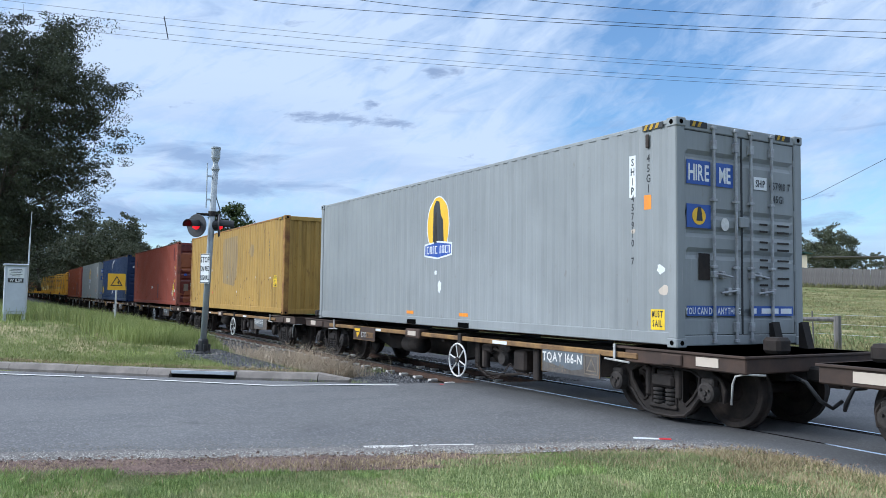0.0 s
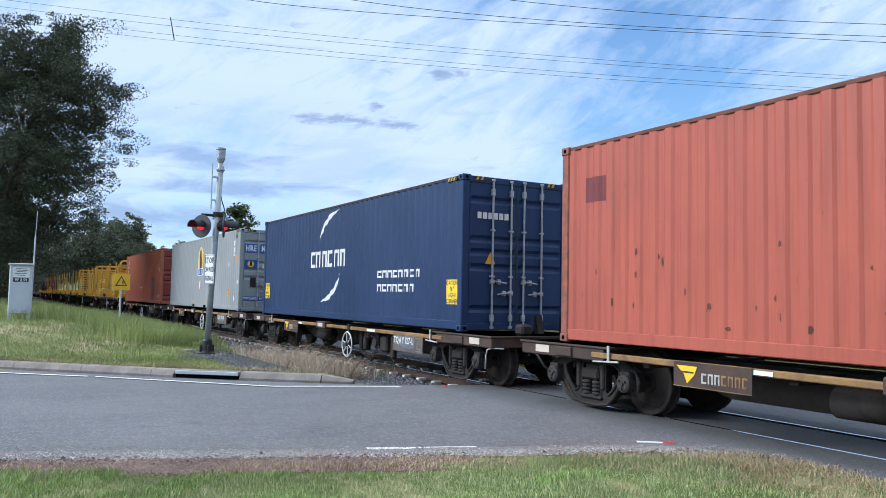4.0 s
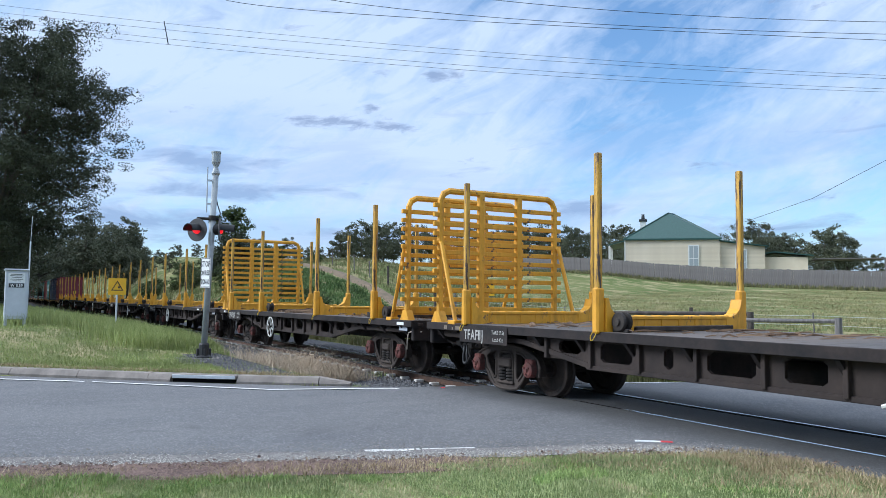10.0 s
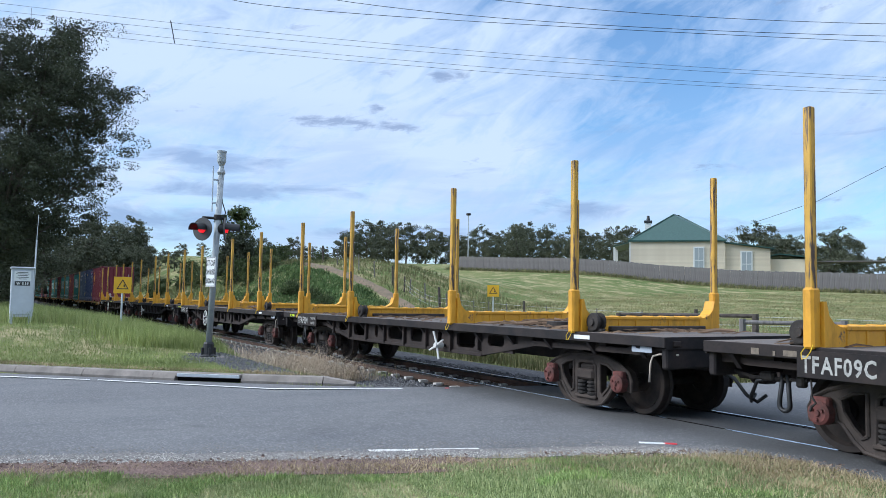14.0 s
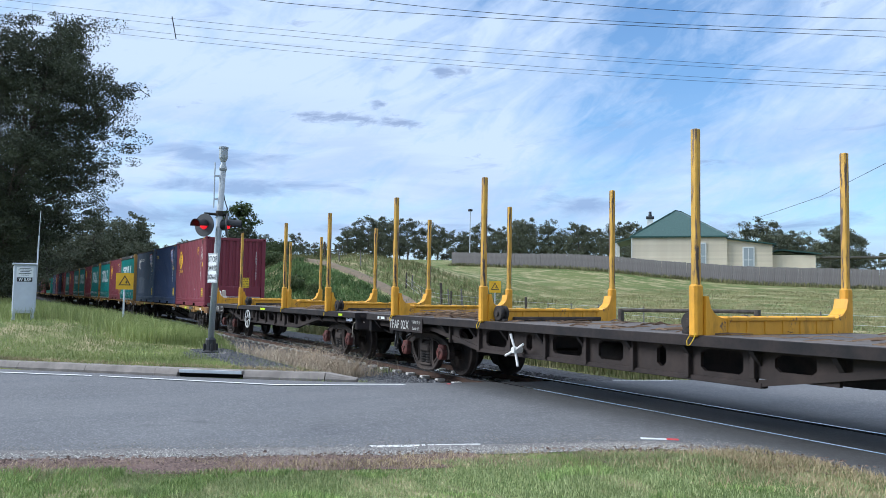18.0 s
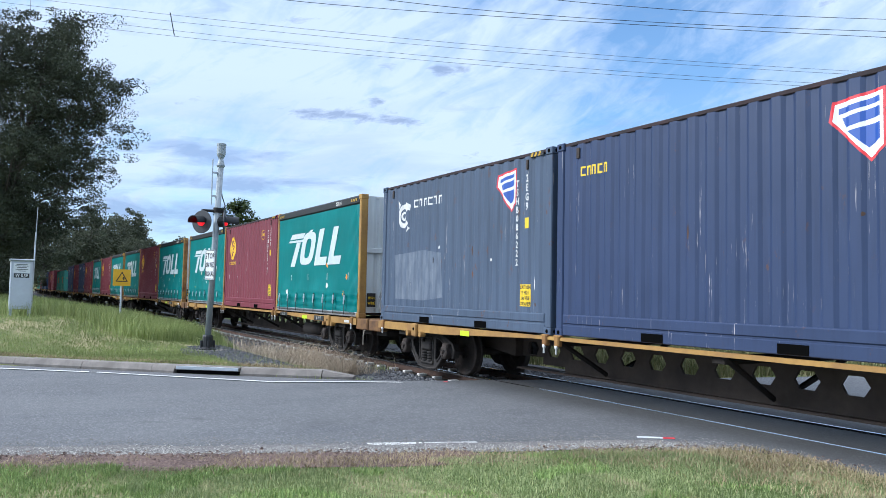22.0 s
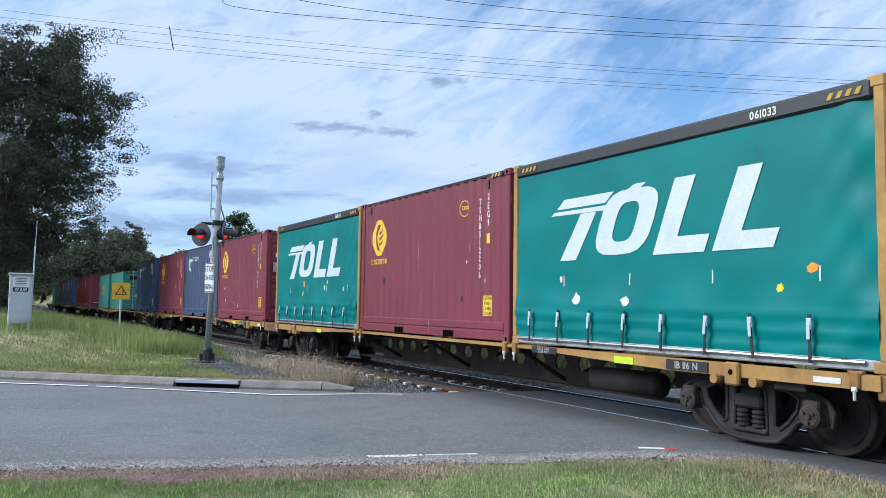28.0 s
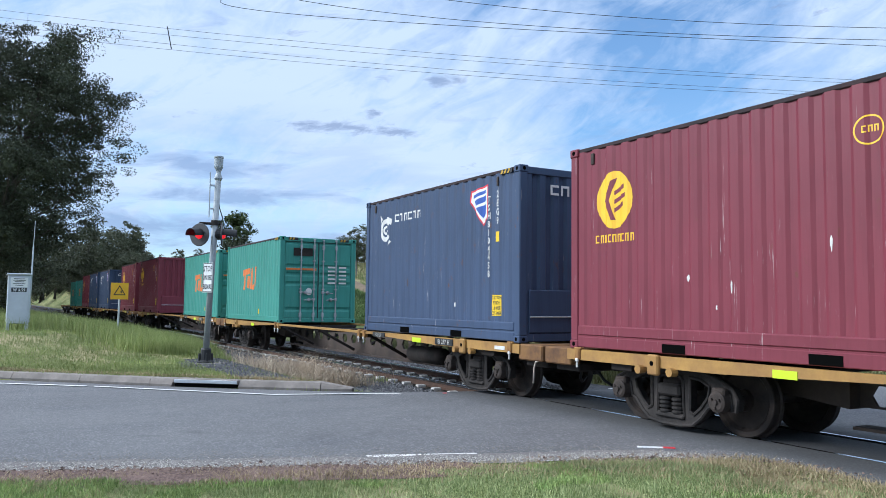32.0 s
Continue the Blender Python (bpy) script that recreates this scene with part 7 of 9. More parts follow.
    part("air_hose", Shape().tube([(-6.50, -1.05, 0.80)] + [(-6.47 + 0.065 * math.cos(a), -1.07, 0.47 + (0.06 if math.sin(a) < 0 else 0.20) * math.sin(a)) for a in [math.pi * (0.85 + 1.3 * i / 14) for i in range(15)]] + [(-6.44, -1.05, 0.80)], 0.026, 8), M["black"], w, "looped black rubber air hose", smooth=True)
    part("hose_tap", Shape().box(-6.78, -6.60, -1.10, -1.0, 0.72, 0.82, 0.02).tube([(-7.2, -1.05, 0.80), (-6.9, -1.05, 0.74), (-6.2, -1.05, 0.76)], 0.022, 6).box(-6.32, -6.22, -1.10, -1.0, 0.68, 0.80, 0.02), M["bogie_dark"], w)
    part("hook_chain", Shape().tube([(-5.98, -1.30, 0.80), (-5.97, -1.30, 0.62)], 0.010, 5).tube([(-5.97, -1.30, 0.62), (-5.93, -1.30, 0.57), (-5.98, -1.30, 0.53), (-6.0, -1.30, 0.48)], 0.014, 5), M["bogie_dark"], w, "short hanging chain with a hook")
    part("data_label", rect(0.36, 0.11), M["washed_label"], w, "pale blue-grey label", on_side(7.02, -1.384, 0.985))
    part("worn_mark", bars([(-0.30, 0, 0.10, 0.07), (-0.06, -0.01, 0.03, 0.05), (0.16, 0, 0.22, 0.06)]), M["dull_mark"], w, "worn pale stencil marks", on_side(-6.25, -1.442, 1.06))
    part("strap_coil", Shape().lathe([(0.15, -0.05), (0.21, -0.05), (0.215, 0.0), (0.21, 0.06), (0.15, 0.06)], 20, "z", (4.75, -0.92, 1.19)), M["bogie_dark"], w, "dark coil of strapping on the deck")
    # bark and splinters left on the deck
    rnd = random.Random(int(-u * 10))
    s = Shape()
    heap = rnd.choice((4.3, -4.2, 4.3, 0.0))
    for i in range(420):
        far = i > 190
        x = (heap + rnd.gauss(0, 0.75)) if far else rnd.uniform(-6.9, 7.1)
        y = rnd.uniform(-1.30, 1.25)
        a, ln, wd = rnd.gauss(0.25, 0.5), rnd.uniform(0.10, 0.55 if far else 0.30), rnd.uniform(0.006, 0.020)
        c, sn = math.cos(a), math.sin(a)
        if abs(y + sn * ln) > 1.38 or abs(y - sn * ln) > 1.38 or abs(x) + ln > 7.2:
            continue
        z = 1.143 + (rnd.uniform(0.0, 0.13) * math.exp(-((x - heap) / 0.8) ** 2) if far else 0.0)
        bend, lift = rnd.uniform(-0.06, 0.06), rnd.uniform(0.0, 0.03)
        path = [(x - c * ln, y - sn * ln, z), (x - sn * bend, y + c * bend, z + lift + wd), (x + c * ln, y + sn * ln, z + rnd.uniform(0.0, 0.04))]
        s.tube(path, [wd * 0.6, wd, wd * 0.4], 4)
    part("bark_litter", s, M["litter"], w, "strips of brown bark lying on the deck")["kind"] = "stuff"
    MOVERS.append((w, u, 0, 0.0))
    return w


M["litter"] = leafy("brown bark litter", (0.10, 0.065, 0.045), (0.26, 0.18, 0.12), 0.95)


def ib_web_mesh():
    s = Shape()
    x = -5.58
    for i in range(18):
        a, b = x, x + 0.62
        m = (a + b) / 2
        lo = min(0.46, 0.24 if abs(m) < 4.2 else 0.24 + (abs(m) - 4.2) * 0.22)
        c = 0.60
        s.prism([(a, 0.80), (b, 0.80), (b, c), (b - 0.13, c), (b - 0.21, c + 0.115), (a + 0.20, c + 0.115), (a + 0.13, c), (a, c)][::-1], -0.02, 0.02)
        s.prism([(a, lo), (b, lo), (b, c), (b - 0.13, c), (b - 0.21, c - 0.115), (a + 0.20, c - 0.115), (a + 0.13, c), (a, c)], -0.02, 0.02)
        x = b
    s.box(-5.6, 5.6, -0.14, 0.14, 0.215, 0.25)
    s.prism([(5.6, 0.80), (8.9, 0.80), (8.9, 0.58), (6.6, 0.55), (5.6, 0.44)][::-1], -0.18, 0.18)
    s.prism([(-5.6, 0.80), (-8.9, 0.80), (-8.9, 0.58), (-6.6, 0.55), (-5.6, 0.44)], -0.18, 0.18)
    return s.mesh("spine_girder", M["spine"])


IB_WEB = ib_web_mesh()


def container_spine(lead, number, stand):
    """A long yellow-edged container wagon with a deep pierced spine girder."""
    u = lead - 9.21
    w = thing("spine_wagon", "yellow-edged long container wagon with a dark pierced spine girder", "rail wagon", group="spine wagons")
    part("spine_girder", IB_WEB, None, w, "dark girder with six-sided openings")
    for y in (-1.24, 1.24):
        part("side_sill", Shape().prism([(-9.25, 0.795), (-6.5, 0.795), (-3.6, 0.892), (3.6, 0.892), (6.5, 0.795), (9.25, 0.795), (9.25, 0.945), (-9.25, 0.945)], y - 0.04, y + 0.04), M["wagon_yellow"], w, "dirty yellow side sill, deeper over the bogies")
    for k in (-1, 1):
        part("end_frame", Shape().box(min(9.2 * k, 9.82 * k), max(9.2 * k, 9.82 * k), -1.26, 1.26, 0.70, 0.95, 0.02), M["end_rust"], w, "rust-stained yellow end frame")
        part("end_beam", Shape().box(min(9.2 * k, 9.74 * k), max(9.2 * k, 9.74 * k), -1.10, 1.10, 0.60, 0.80, 0.02), M["wagon_dark"], w)
        add_bogie(w, 7.52 * k, "dark", u)
        coupler(w, 9.8 * k, k)
        part("lashing_box", Shape().box(min(8.05 * k, 8.35 * k) - 0.05, max(8.05 * k, 8.35 * k) + 0.05, -1.2, 1.2, 0.70, 0.80, 0.01), M["wagon_dark"], w)
    for x in (-6.1, -3.1, 0.0, 3.1, 6.1):
        part("cross_bearer", Shape().box(x - 0.1, x + 0.1, -1.2, 1.2, 0.80, 0.90, 0.01), M["wagon_dark"], w)
        for y in (-1, 1):
            if abs(x) < 6:
                part("strut", Shape().tube([(x + 0.1, 1.2 * y, 0.88), (x - 0.1, 0.1 * y, 0.33)], 0.04, 6), M["wagon_dark"], w)
    for x in (-3.24, -2.94, 2.94, 3.22, 9.0, -9.0):
        lock = part("twistlock", Shape().box(x - 0.055, x + 0.055, -1.31, -1.22, 0.80, 0.975, 0.015).box(x - 0.08, x + 0.08, -1.30, -1.22, 0.94, 0.975, 0.01), M["rust_post"], w)
        part("pin", Shape().tube([(x, -1.30, 0.82), (x, -1.30, 0.69)], 0.016, 6).box(x - 0.03, x + 0.03, -1.32, -1.28, 0.77, 0.82, 0.01), M["clip"], lock)
    for x in (7.54, -7.5):
        lug = part("jacking_lug", Shape().box(x - 0.10, x + 0.10, -1.33, -1.26, 0.70, 0.96, 0.02), M["wagon_yellow"], w)
        # a black disc painted as the shade in the lug's hole
        part("lug_hole", Shape().lathe([(0.0, -1.334), (0.032, -1.334), (0.032, -1.32)], 10, "y", (x, 0, 0.85)), M["hole_shade"], lug)
        for dx in (0.32, -0.22):
            part("pin", Shape().lathe([(0.0, -1.36), (0.055, -1.36), (0.055, -1.25)], 10, "y", (x + dx, 0, 0.76)), M["wagon_yellow"], lug)
    plate(w, 6.85, -1.285, 0.87, 0.66, 0.12, M["black"], ((number, 0, 0, 0.12, 0.95),))
    plate(w, 4.0, -1.285, 0.895, 0.60, 0.095, M["black"], (("LOAD 56400", 0, 0.022, 0.055, 0.9), ("TARE 15600", 0, -0.022, 0.055, 0.9)), "load_plate")
    part("reflector", rect(0.30, 0.06), M["offwhite"], w, "pale label strip", on_side(8.7, -1.284, 0.86))
    part("reflector", rect(0.36, 0.09), M["lime"], w, "lime yellow reflector", on_side(5.75, -1.284, 0.86))
    part("reflector", rect(0.30, 0.09), M["lime"], w, "lime yellow reflector", on_side(-5.6, -1.284, 0.86))
    if stand:
        part("hand_brake_stand", Shape().box(9.42, 9.58, -0.62, -0.46, 0.95, 1.66, 0.04).lathe([(0.13, -0.66), (0.13, -0.44)], 14, "y", (9.52, 0, 1.30)), M["cream"], w, "grey-cream hand brake stand")
        brake_wheel(w, pose(9.55, -0.72, 1.34), 0.28, 6, M["offwhite"])
    lever(w, 9.72, -1.22, 0.72, M["cream"])
    part("air_tank", Shape().tube([(5.9, -0.75, 0.52), (4.6, -0.75, 0.52)], 0.17, 12), M["wagon_dark"], w, smooth=True)
    MOVERS.append((w, u, 0, 0.0))
    return w


# ---- containers ----
FLOOR = 0.957


def corrugated(length, z0, z1, pitch, depth, flat=0.5):
    """A pressed steel panel along x, facing -y."""
    n = max(3, round(length / pitch))
    p = length / n
    xs = []
    for i in range(n):
        a = -length / 2 + i * p
        xs += [(a + 0.02 * p, 0), (a + p * flat * 0.80, 0), (a + p * flat * 1.14, depth), (a + p * 0.88, depth)]
    xs.append((length / 2, 0))
    return Shape().sheet([[(x, y, z) for x, y in xs] for z in (z0, z1)])


def pressed(length, pitch, depth, face, flat=0.5):
    """The relief of a pressed panel, for marks painted over it."""
    n = max(3, round(length / pitch))
    p = length / n
    xs, ys = [], []
    for i in range(n):
        a = -length / 2 + i * p
        xs += [a + 0.02 * p, a + p * flat * 0.80, a + p * flat * 1.14, a + p * 0.88]
        ys += [0, 0, depth, depth]
    return xs, (), lambda x, z: face + float(np.interp(x, xs, ys))


def hazard(parent, at, w=0.36):
    h = part("hazard_strip", rect(w, 0.075), M["black"], parent, "black and yellow height stripes", at)
    s = Shape()
    k = int(w / 0.1)
    for i in range(k):
        x = -w / 2 + 0.02 + i * 0.1
        s.prism([(x, -0.034), (x + 0.05, -0.034), (x + 0.085, 0.034), (x + 0.035, 0.034)], 0, 0.002, "z")
    part("stripe", s, M["hazard_yellow"], h, at=pose(0, 0, 0.005))


def box_frame(c, L, W, H, mat, postmat=None, deep=0.16):
    """Corner posts, castings and rails of a freight container; its base is at z = 0."""
    postmat = postmat or mat
    for sx in (-1, 1):
        for sy in (-1, 1):
            x, y = sx * (L / 2 - 0.08), sy * (W / 2 - 0.08)
            part("corner_post", Shape().box(x - 0.078, x + 0.078, y - 0.078, y + 0.078, 0.11, H - 0.11, 0.015), postmat, c)
            for z in (0.0, H - 0.118):
                cs = Shape().box(x - 0.088, x + 0.088, y - 0.088, y + 0.088, z, z + 0.118, 0.012)
                o = part("corner_casting", cs, postmat, c)
                if sy < 0 or sx > 0:
                    # flat black discs: shade of the casting holes given as colour
                    if sy < 0:
                        part("casting_hole", Shape().lathe([(0.0, -W / 2 - 0.010), (0.032, -W / 2 - 0.010), (0.032, -W / 2)], 10, "y", (x, 0, z + 0.06)), M["hole_shade"], o)
                    if sx > 0:
                        part("casting_hole", Shape().lathe([(0.0, L / 2 + 0.010), (0.032, L / 2 + 0.010), (0.032, L / 2)], 10, "x", (0, y, z + 0.06)), M["hole_shade"], o)
    for sy in (-1, 1):
        y = sy * (W / 2 - 0.05)
        part("top_rail", Shape().box(-L / 2 + 0.1, L / 2 - 0.1, y - 0.03, y + 0.03, H - 0.07, H - 0.012, 0.01), M["rust_edge"] if mat in (M["orange_box"], M["red_box"]) else (M["rust_post"] if mat == M["yellow_box"] else (mat if mat == M["grey_paint"] else M["roof_rail"])), c)
        part("bottom_rail", Shape().box(-L / 2 + 0.1, L / 2 - 0.1, y - 0.035, y + 0.045, 0.03, 0.03 + deep, 0.01), mat, c)
    for sx in (-1, 1):
        x = sx * (L / 2 - 0.06)
        part("end_header", Shape().box(x - 0.05, x + 0.05, -W / 2 + 0.1, W / 2 - 0.1, H - 0.14, H - 0.02, 0.01), M["overpaint"] if mat == M["red_box"] else mat, c)
        part("end_sill", Shape().box(x - 0.05, x + 0.05, -W / 2 + 0.1, W / 2 - 0.1, 0.02, 0.15, 0.01), mat, c)
    part("roof", Shape().box(-L / 2 + 0.08, L / 2 - 0.08, -W / 2 + 0.06, W / 2 - 0.06, H - 0.06, H - 0.015), mat, c)
    part("underside", Shape().box(-L / 2 + 0.1, L / 2 - 0.1, -W / 2 + 0.08, W / 2 - 0.08, 0.06, 0.18), M["wagon_dark"], c)


def doors(c, L, W, H, mat, rodmat, gasket=True):
    """Two door leaves on the leading end, each with locking rods and handles."""
    x = L / 2 - 0.05
    for sy in (-1, 1):
        y0, y1 = (0.012, W / 2 - 0.17) if sy > 0 else (-W / 2 + 0.17, -0.012)
        steps = [(0.16, 0.024)]
        for z in (0.34, 1.11, 1.39, 1.63, 2.36):
            steps += [(z, 0.024), (z + 0.055, -0.010), (z + 0.095, -0.010), (z + 0.15, 0.024)]
        steps.append((H - 0.15, 0.024))
        leaf = Shape().sheet([[(x + (d_ if q in (1, 2) else 0.024), (y0, y0 + 0.05, y1 - 0.05, y1)[q], z) for q in range(4)] for z, d_ in steps])
        leaf.sheet([[(x - 0.03, y0, 0.16), (x - 0.03, y0, H - 0.15)], [(x - 0.03, y1, 0.16), (x - 0.03, y1, H - 0.15)]])
        d = part("door", leaf, mat, c, "closed steel door leaf")
        for q in (0.13, 0.53):
            y = y0 + (y1 - y0) * (q if sy > 0 else 1 - q)
            rod = Shape().tube([(x + 0.062, y, 0.06), (x + 0.062, y, H - 0.06)], 0.020, 8)
            for z, hw, hh in ((0.075, 0.035, 0.022), (0.25, 0.036, 0.062), (1.02, 0.045, 0.018), (1.88, 0.045, 0.018), (H - 0.30, 0.036, 0.062), (H - 0.075, 0.035, 0.022)):
                rod.box(x + 0.024, x + 0.085, y - hw, y + hw, z - hh, z + hh, 0.006)
            part("lock_rod", rod, rodmat, d, "galvanised locking rod", smooth=False)
            first = (q > 0.4) == (sy < 0)
            zz, k = (0.93, 1) if first else (0.72, -1)
            part("handle", Shape().tube([(x + 0.075, y, zz), (x + 0.095, y + 0.06 * k, zz), (x + 0.085, y + 0.31 * k, zz - 0.03)], 0.015, 6).box(x + 0.024, x + 0.09, y - 0.04, y + 0.04, zz - 0.045, zz + 0.035, 0.008)
                 .box(x + 0.024, x + 0.085, y + 0.15 * k - 0.035, y + 0.15 * k + 0.035, zz - 0.06, zz + 0.04, 0.008), rodmat, d, "galvanised door handle")
        for z in (0.35, 1.05, 1.8, 2.5):
            yy = sy * (W / 2 - 0.12)
            part("hinge", Shape().box(x - 0.02, x + 0.04, yy - 0.05, yy + 0.05, z - 0.05, z + 0.05, 0.01), mat, d)
    part("gasket", Shape().box(x - 0.02, x + 0.030, -0.016, 0.016, 0.16, H - 0.15).box(x - 0.02, x + 0.027, -W / 2 + 0.16, W / 2 - 0.16, H - 0.150, H - 0.125).box(x - 0.02, x + 0.004, -W / 2 + 0.155, W / 2 - 0.155, 0.145, 0.165), M["black"], c)


def end_wall(c, L, W, H, mat, lead=True):
    at = pose(L / 2 - 0.03, 0, 0, 0, 0, 90) if lead else pose(-L / 2 + 0.03, 0, 0, 0, 0, -90)
    part("end_panel", corrugated(W - 0.3, 0.14, H - 0.13, 0.26, 0.045), mat, c, at=at)


def box(name, label, u, L, W, mat, door=None, postmat=None, rod="rod", pitch=0.278, depth=0.018, deep=0.16, group="containers", H=2.896):
    c = thing(name, label, "container", group=group)
    box_frame(c, L, W, H, mat, postmat, deep)
    for k in (-1, 1):
        part("side_panel", corrugated(L - 0.3, 0.03 + deep, H - 0.06, pitch, depth), mat, c, at=pose(0, k * (W / 2 - 0.022), 0, 0, 0, 0 if k < 0 else 180))
    PANELS[c.name] = pressed(L - 0.3, pitch, depth, -W / 2 + 0.022)
    end_wall(c, L, W, H, mat, False)
    if door:
        doors(c, L, W, H, M[door], M[rod])
    else:
        end_wall(c, L, W, H, mat, True)
    striped = mat != M["red_box"]
    if striped:
        hazard(c, on_side(L / 2 - 0.42, -W / 2 + 0.012, H - 0.06))
    if door and striped:
        hazard(c, on_end(L / 2 - 0.004, -W / 2 + 0.40, H - 0.06), 0.3)
        hazard(c, on_end(L / 2 - 0.004, W / 2 - 0.40, H - 0.06), 0.3)
    MOVERS.append((c, u, FLOOR, 0.0))
    return c


def caution(c, x, z, W, words=("CAUTION", "9'6\"", "HIGH", "CONTAINER"), w=0.52, h=0.62, end=None):
    n = len(words)
    p = part("caution_label", rect(w, h), M["yellow_label"], c, "yellow caution label with black capitals", skin(x, z) if end is None else on_end(end, x, z))
    for i, t in enumerate(words):
        dz = h * (0.5 - (i + 0.5) / n)
        me = lettering(t, h / n * 0.95, M["dark_text"], min(1.0, w / (0.62 * len(t) * h / n + 0.02)))
        part("lettering", me, None, p, at=skin(x, z + dz, 0.004) if end is None else pose(0, dz, 0.005))
    return p


def column(c, text, x, z, W, size, mat, L=None):
    """Characters one below another on the side."""
    part("lettering", lettering(text, size, M[mat], 0.75, True), None, c, at=skin(x, z, 0.0025 if W < 2.445 or W == W20 else 0.004))


def frames(rows, t=0.03):
    """Open blocks standing for the letters of a name: (x, y, width, height)."""
    s = Shape()
    for i, (x, y, w, h) in enumerate(rows):
        k = min(t, w * 0.3)
        s.box(x - w / 2, x - w / 2 + k, y - h / 2, y + h / 2, 0, 0.004).box(x - w / 2 + k, x + w / 2, y + h / 2 - k, y + h / 2, 0, 0.004)
        if i % 3 == 0:
            s.box(x - w / 2 + k, x + w / 2, y - h / 2, y - h / 2 + k, 0, 0.004)
        else:
            s.box(x + w / 2 - k, x + w / 2, y - h / 2, y + h / 2 - k, 0, 0.004)
    return s


def ragged(c, x, z, W, w, h, mat, seed, name="torn_label", label="torn paper label"):
    rnd = random.Random(seed)
    p = [(w / 2 * math.cos(a) * rnd.uniform(0.5, 0.95), h / 2 * math.sin(a) * rnd.uniform(0.5, 0.95)) for a in [2 * math.pi * k / 11 for k in range(11)]]
    part(name, slab(p), M[mat], c, label, skin(x, z))


def data_lines(rows, mat, c, at):
    """Small stencilled lines, each a bar of its own."""
    made = {}
    for x, z, w, h in rows:
        if (w, h) not in made:
            made[w, h] = rect(w, h).mesh("data_line", mat)
        part("data_line", made[w, h], None, c, at=at @ pose(x, z, 0))


W40, L40, W20, L20, HC = 2.438, 12.192, 2.5, 6.058, 2.896


def wolf_emblem(c, x, z, k=1.0, wide=1.5):
    """A yellow oval behind dark pillars on a blue band, as plain shapes."""
    def egg(w, h):
        return slab([(w * k * math.cos(a) * 0.80, h * k * math.sin(a)) for a in [2 * math.pi * i / 28 for i in range(28)]])

    def spot(dz, lift):
        return skin(x, z + dz * k, lift, wide)
    part("emblem_edge", egg(0.61, 0.94), M["white"], c, at=spot(0.12, 0.002))
    e = part("emblem", egg(0.57, 0.90), M["logo_yellow"], c, "yellow oval emblem with dark pillars", spot(0.12, 0.003))
    part("pillar", slab([(-0.24 * k, -0.75 * k), (-0.22 * k, 0.55 * k), (-0.08 * k, 0.80 * k), (0.03 * k, 0.76 * k), (0.10 * k, 0.35 * k), (0.22 * k, 0.15 * k), (0.27 * k, -0.75 * k)]), M["dark_text"], e, at=spot(0.12, 0.004))
    part("pillar_light", slab([(-0.16 * k, -0.72 * k), (-0.15 * k, 0.30 * k), (-0.06 * k, 0.45 * k), (-0.03 * k, -0.72 * k)]), M["bogie_dark"], e, at=spot(0.12, 0.005))
    b = part("emblem_band", slab([(-0.60 * k, 0.20 * k), (0.0, 0.28 * k), (0.60 * k, 0.20 * k), (0.60 * k, -0.20 * k), (0.0, -0.30 * k), (-0.60 * k, -0.20 * k)]), M["white"], c, at=spot(-0.66, 0.005))
    part("band_face", slab([(-0.56 * k, 0.15 * k), (0.0, 0.23 * k), (0.56 * k, 0.15 * k), (0.56 * k, -0.15 * k), (0.0, -0.25 * k), (-0.56 * k, -0.15 * k)]), M["blue_label"], b, "blue emblem band", spot(-0.66, 0.006))
    part("band_bar", frames([(-0.42 * k + i * 0.12 * k, 0, 0.09 * k, 0.24 * k) for i in range(4)] + [(0.12 * k + i * 0.12 * k, 0, 0.09 * k, 0.24 * k) for i in range(4)], 0.02), M["white"], b, at=spot(-0.66, 0.007))


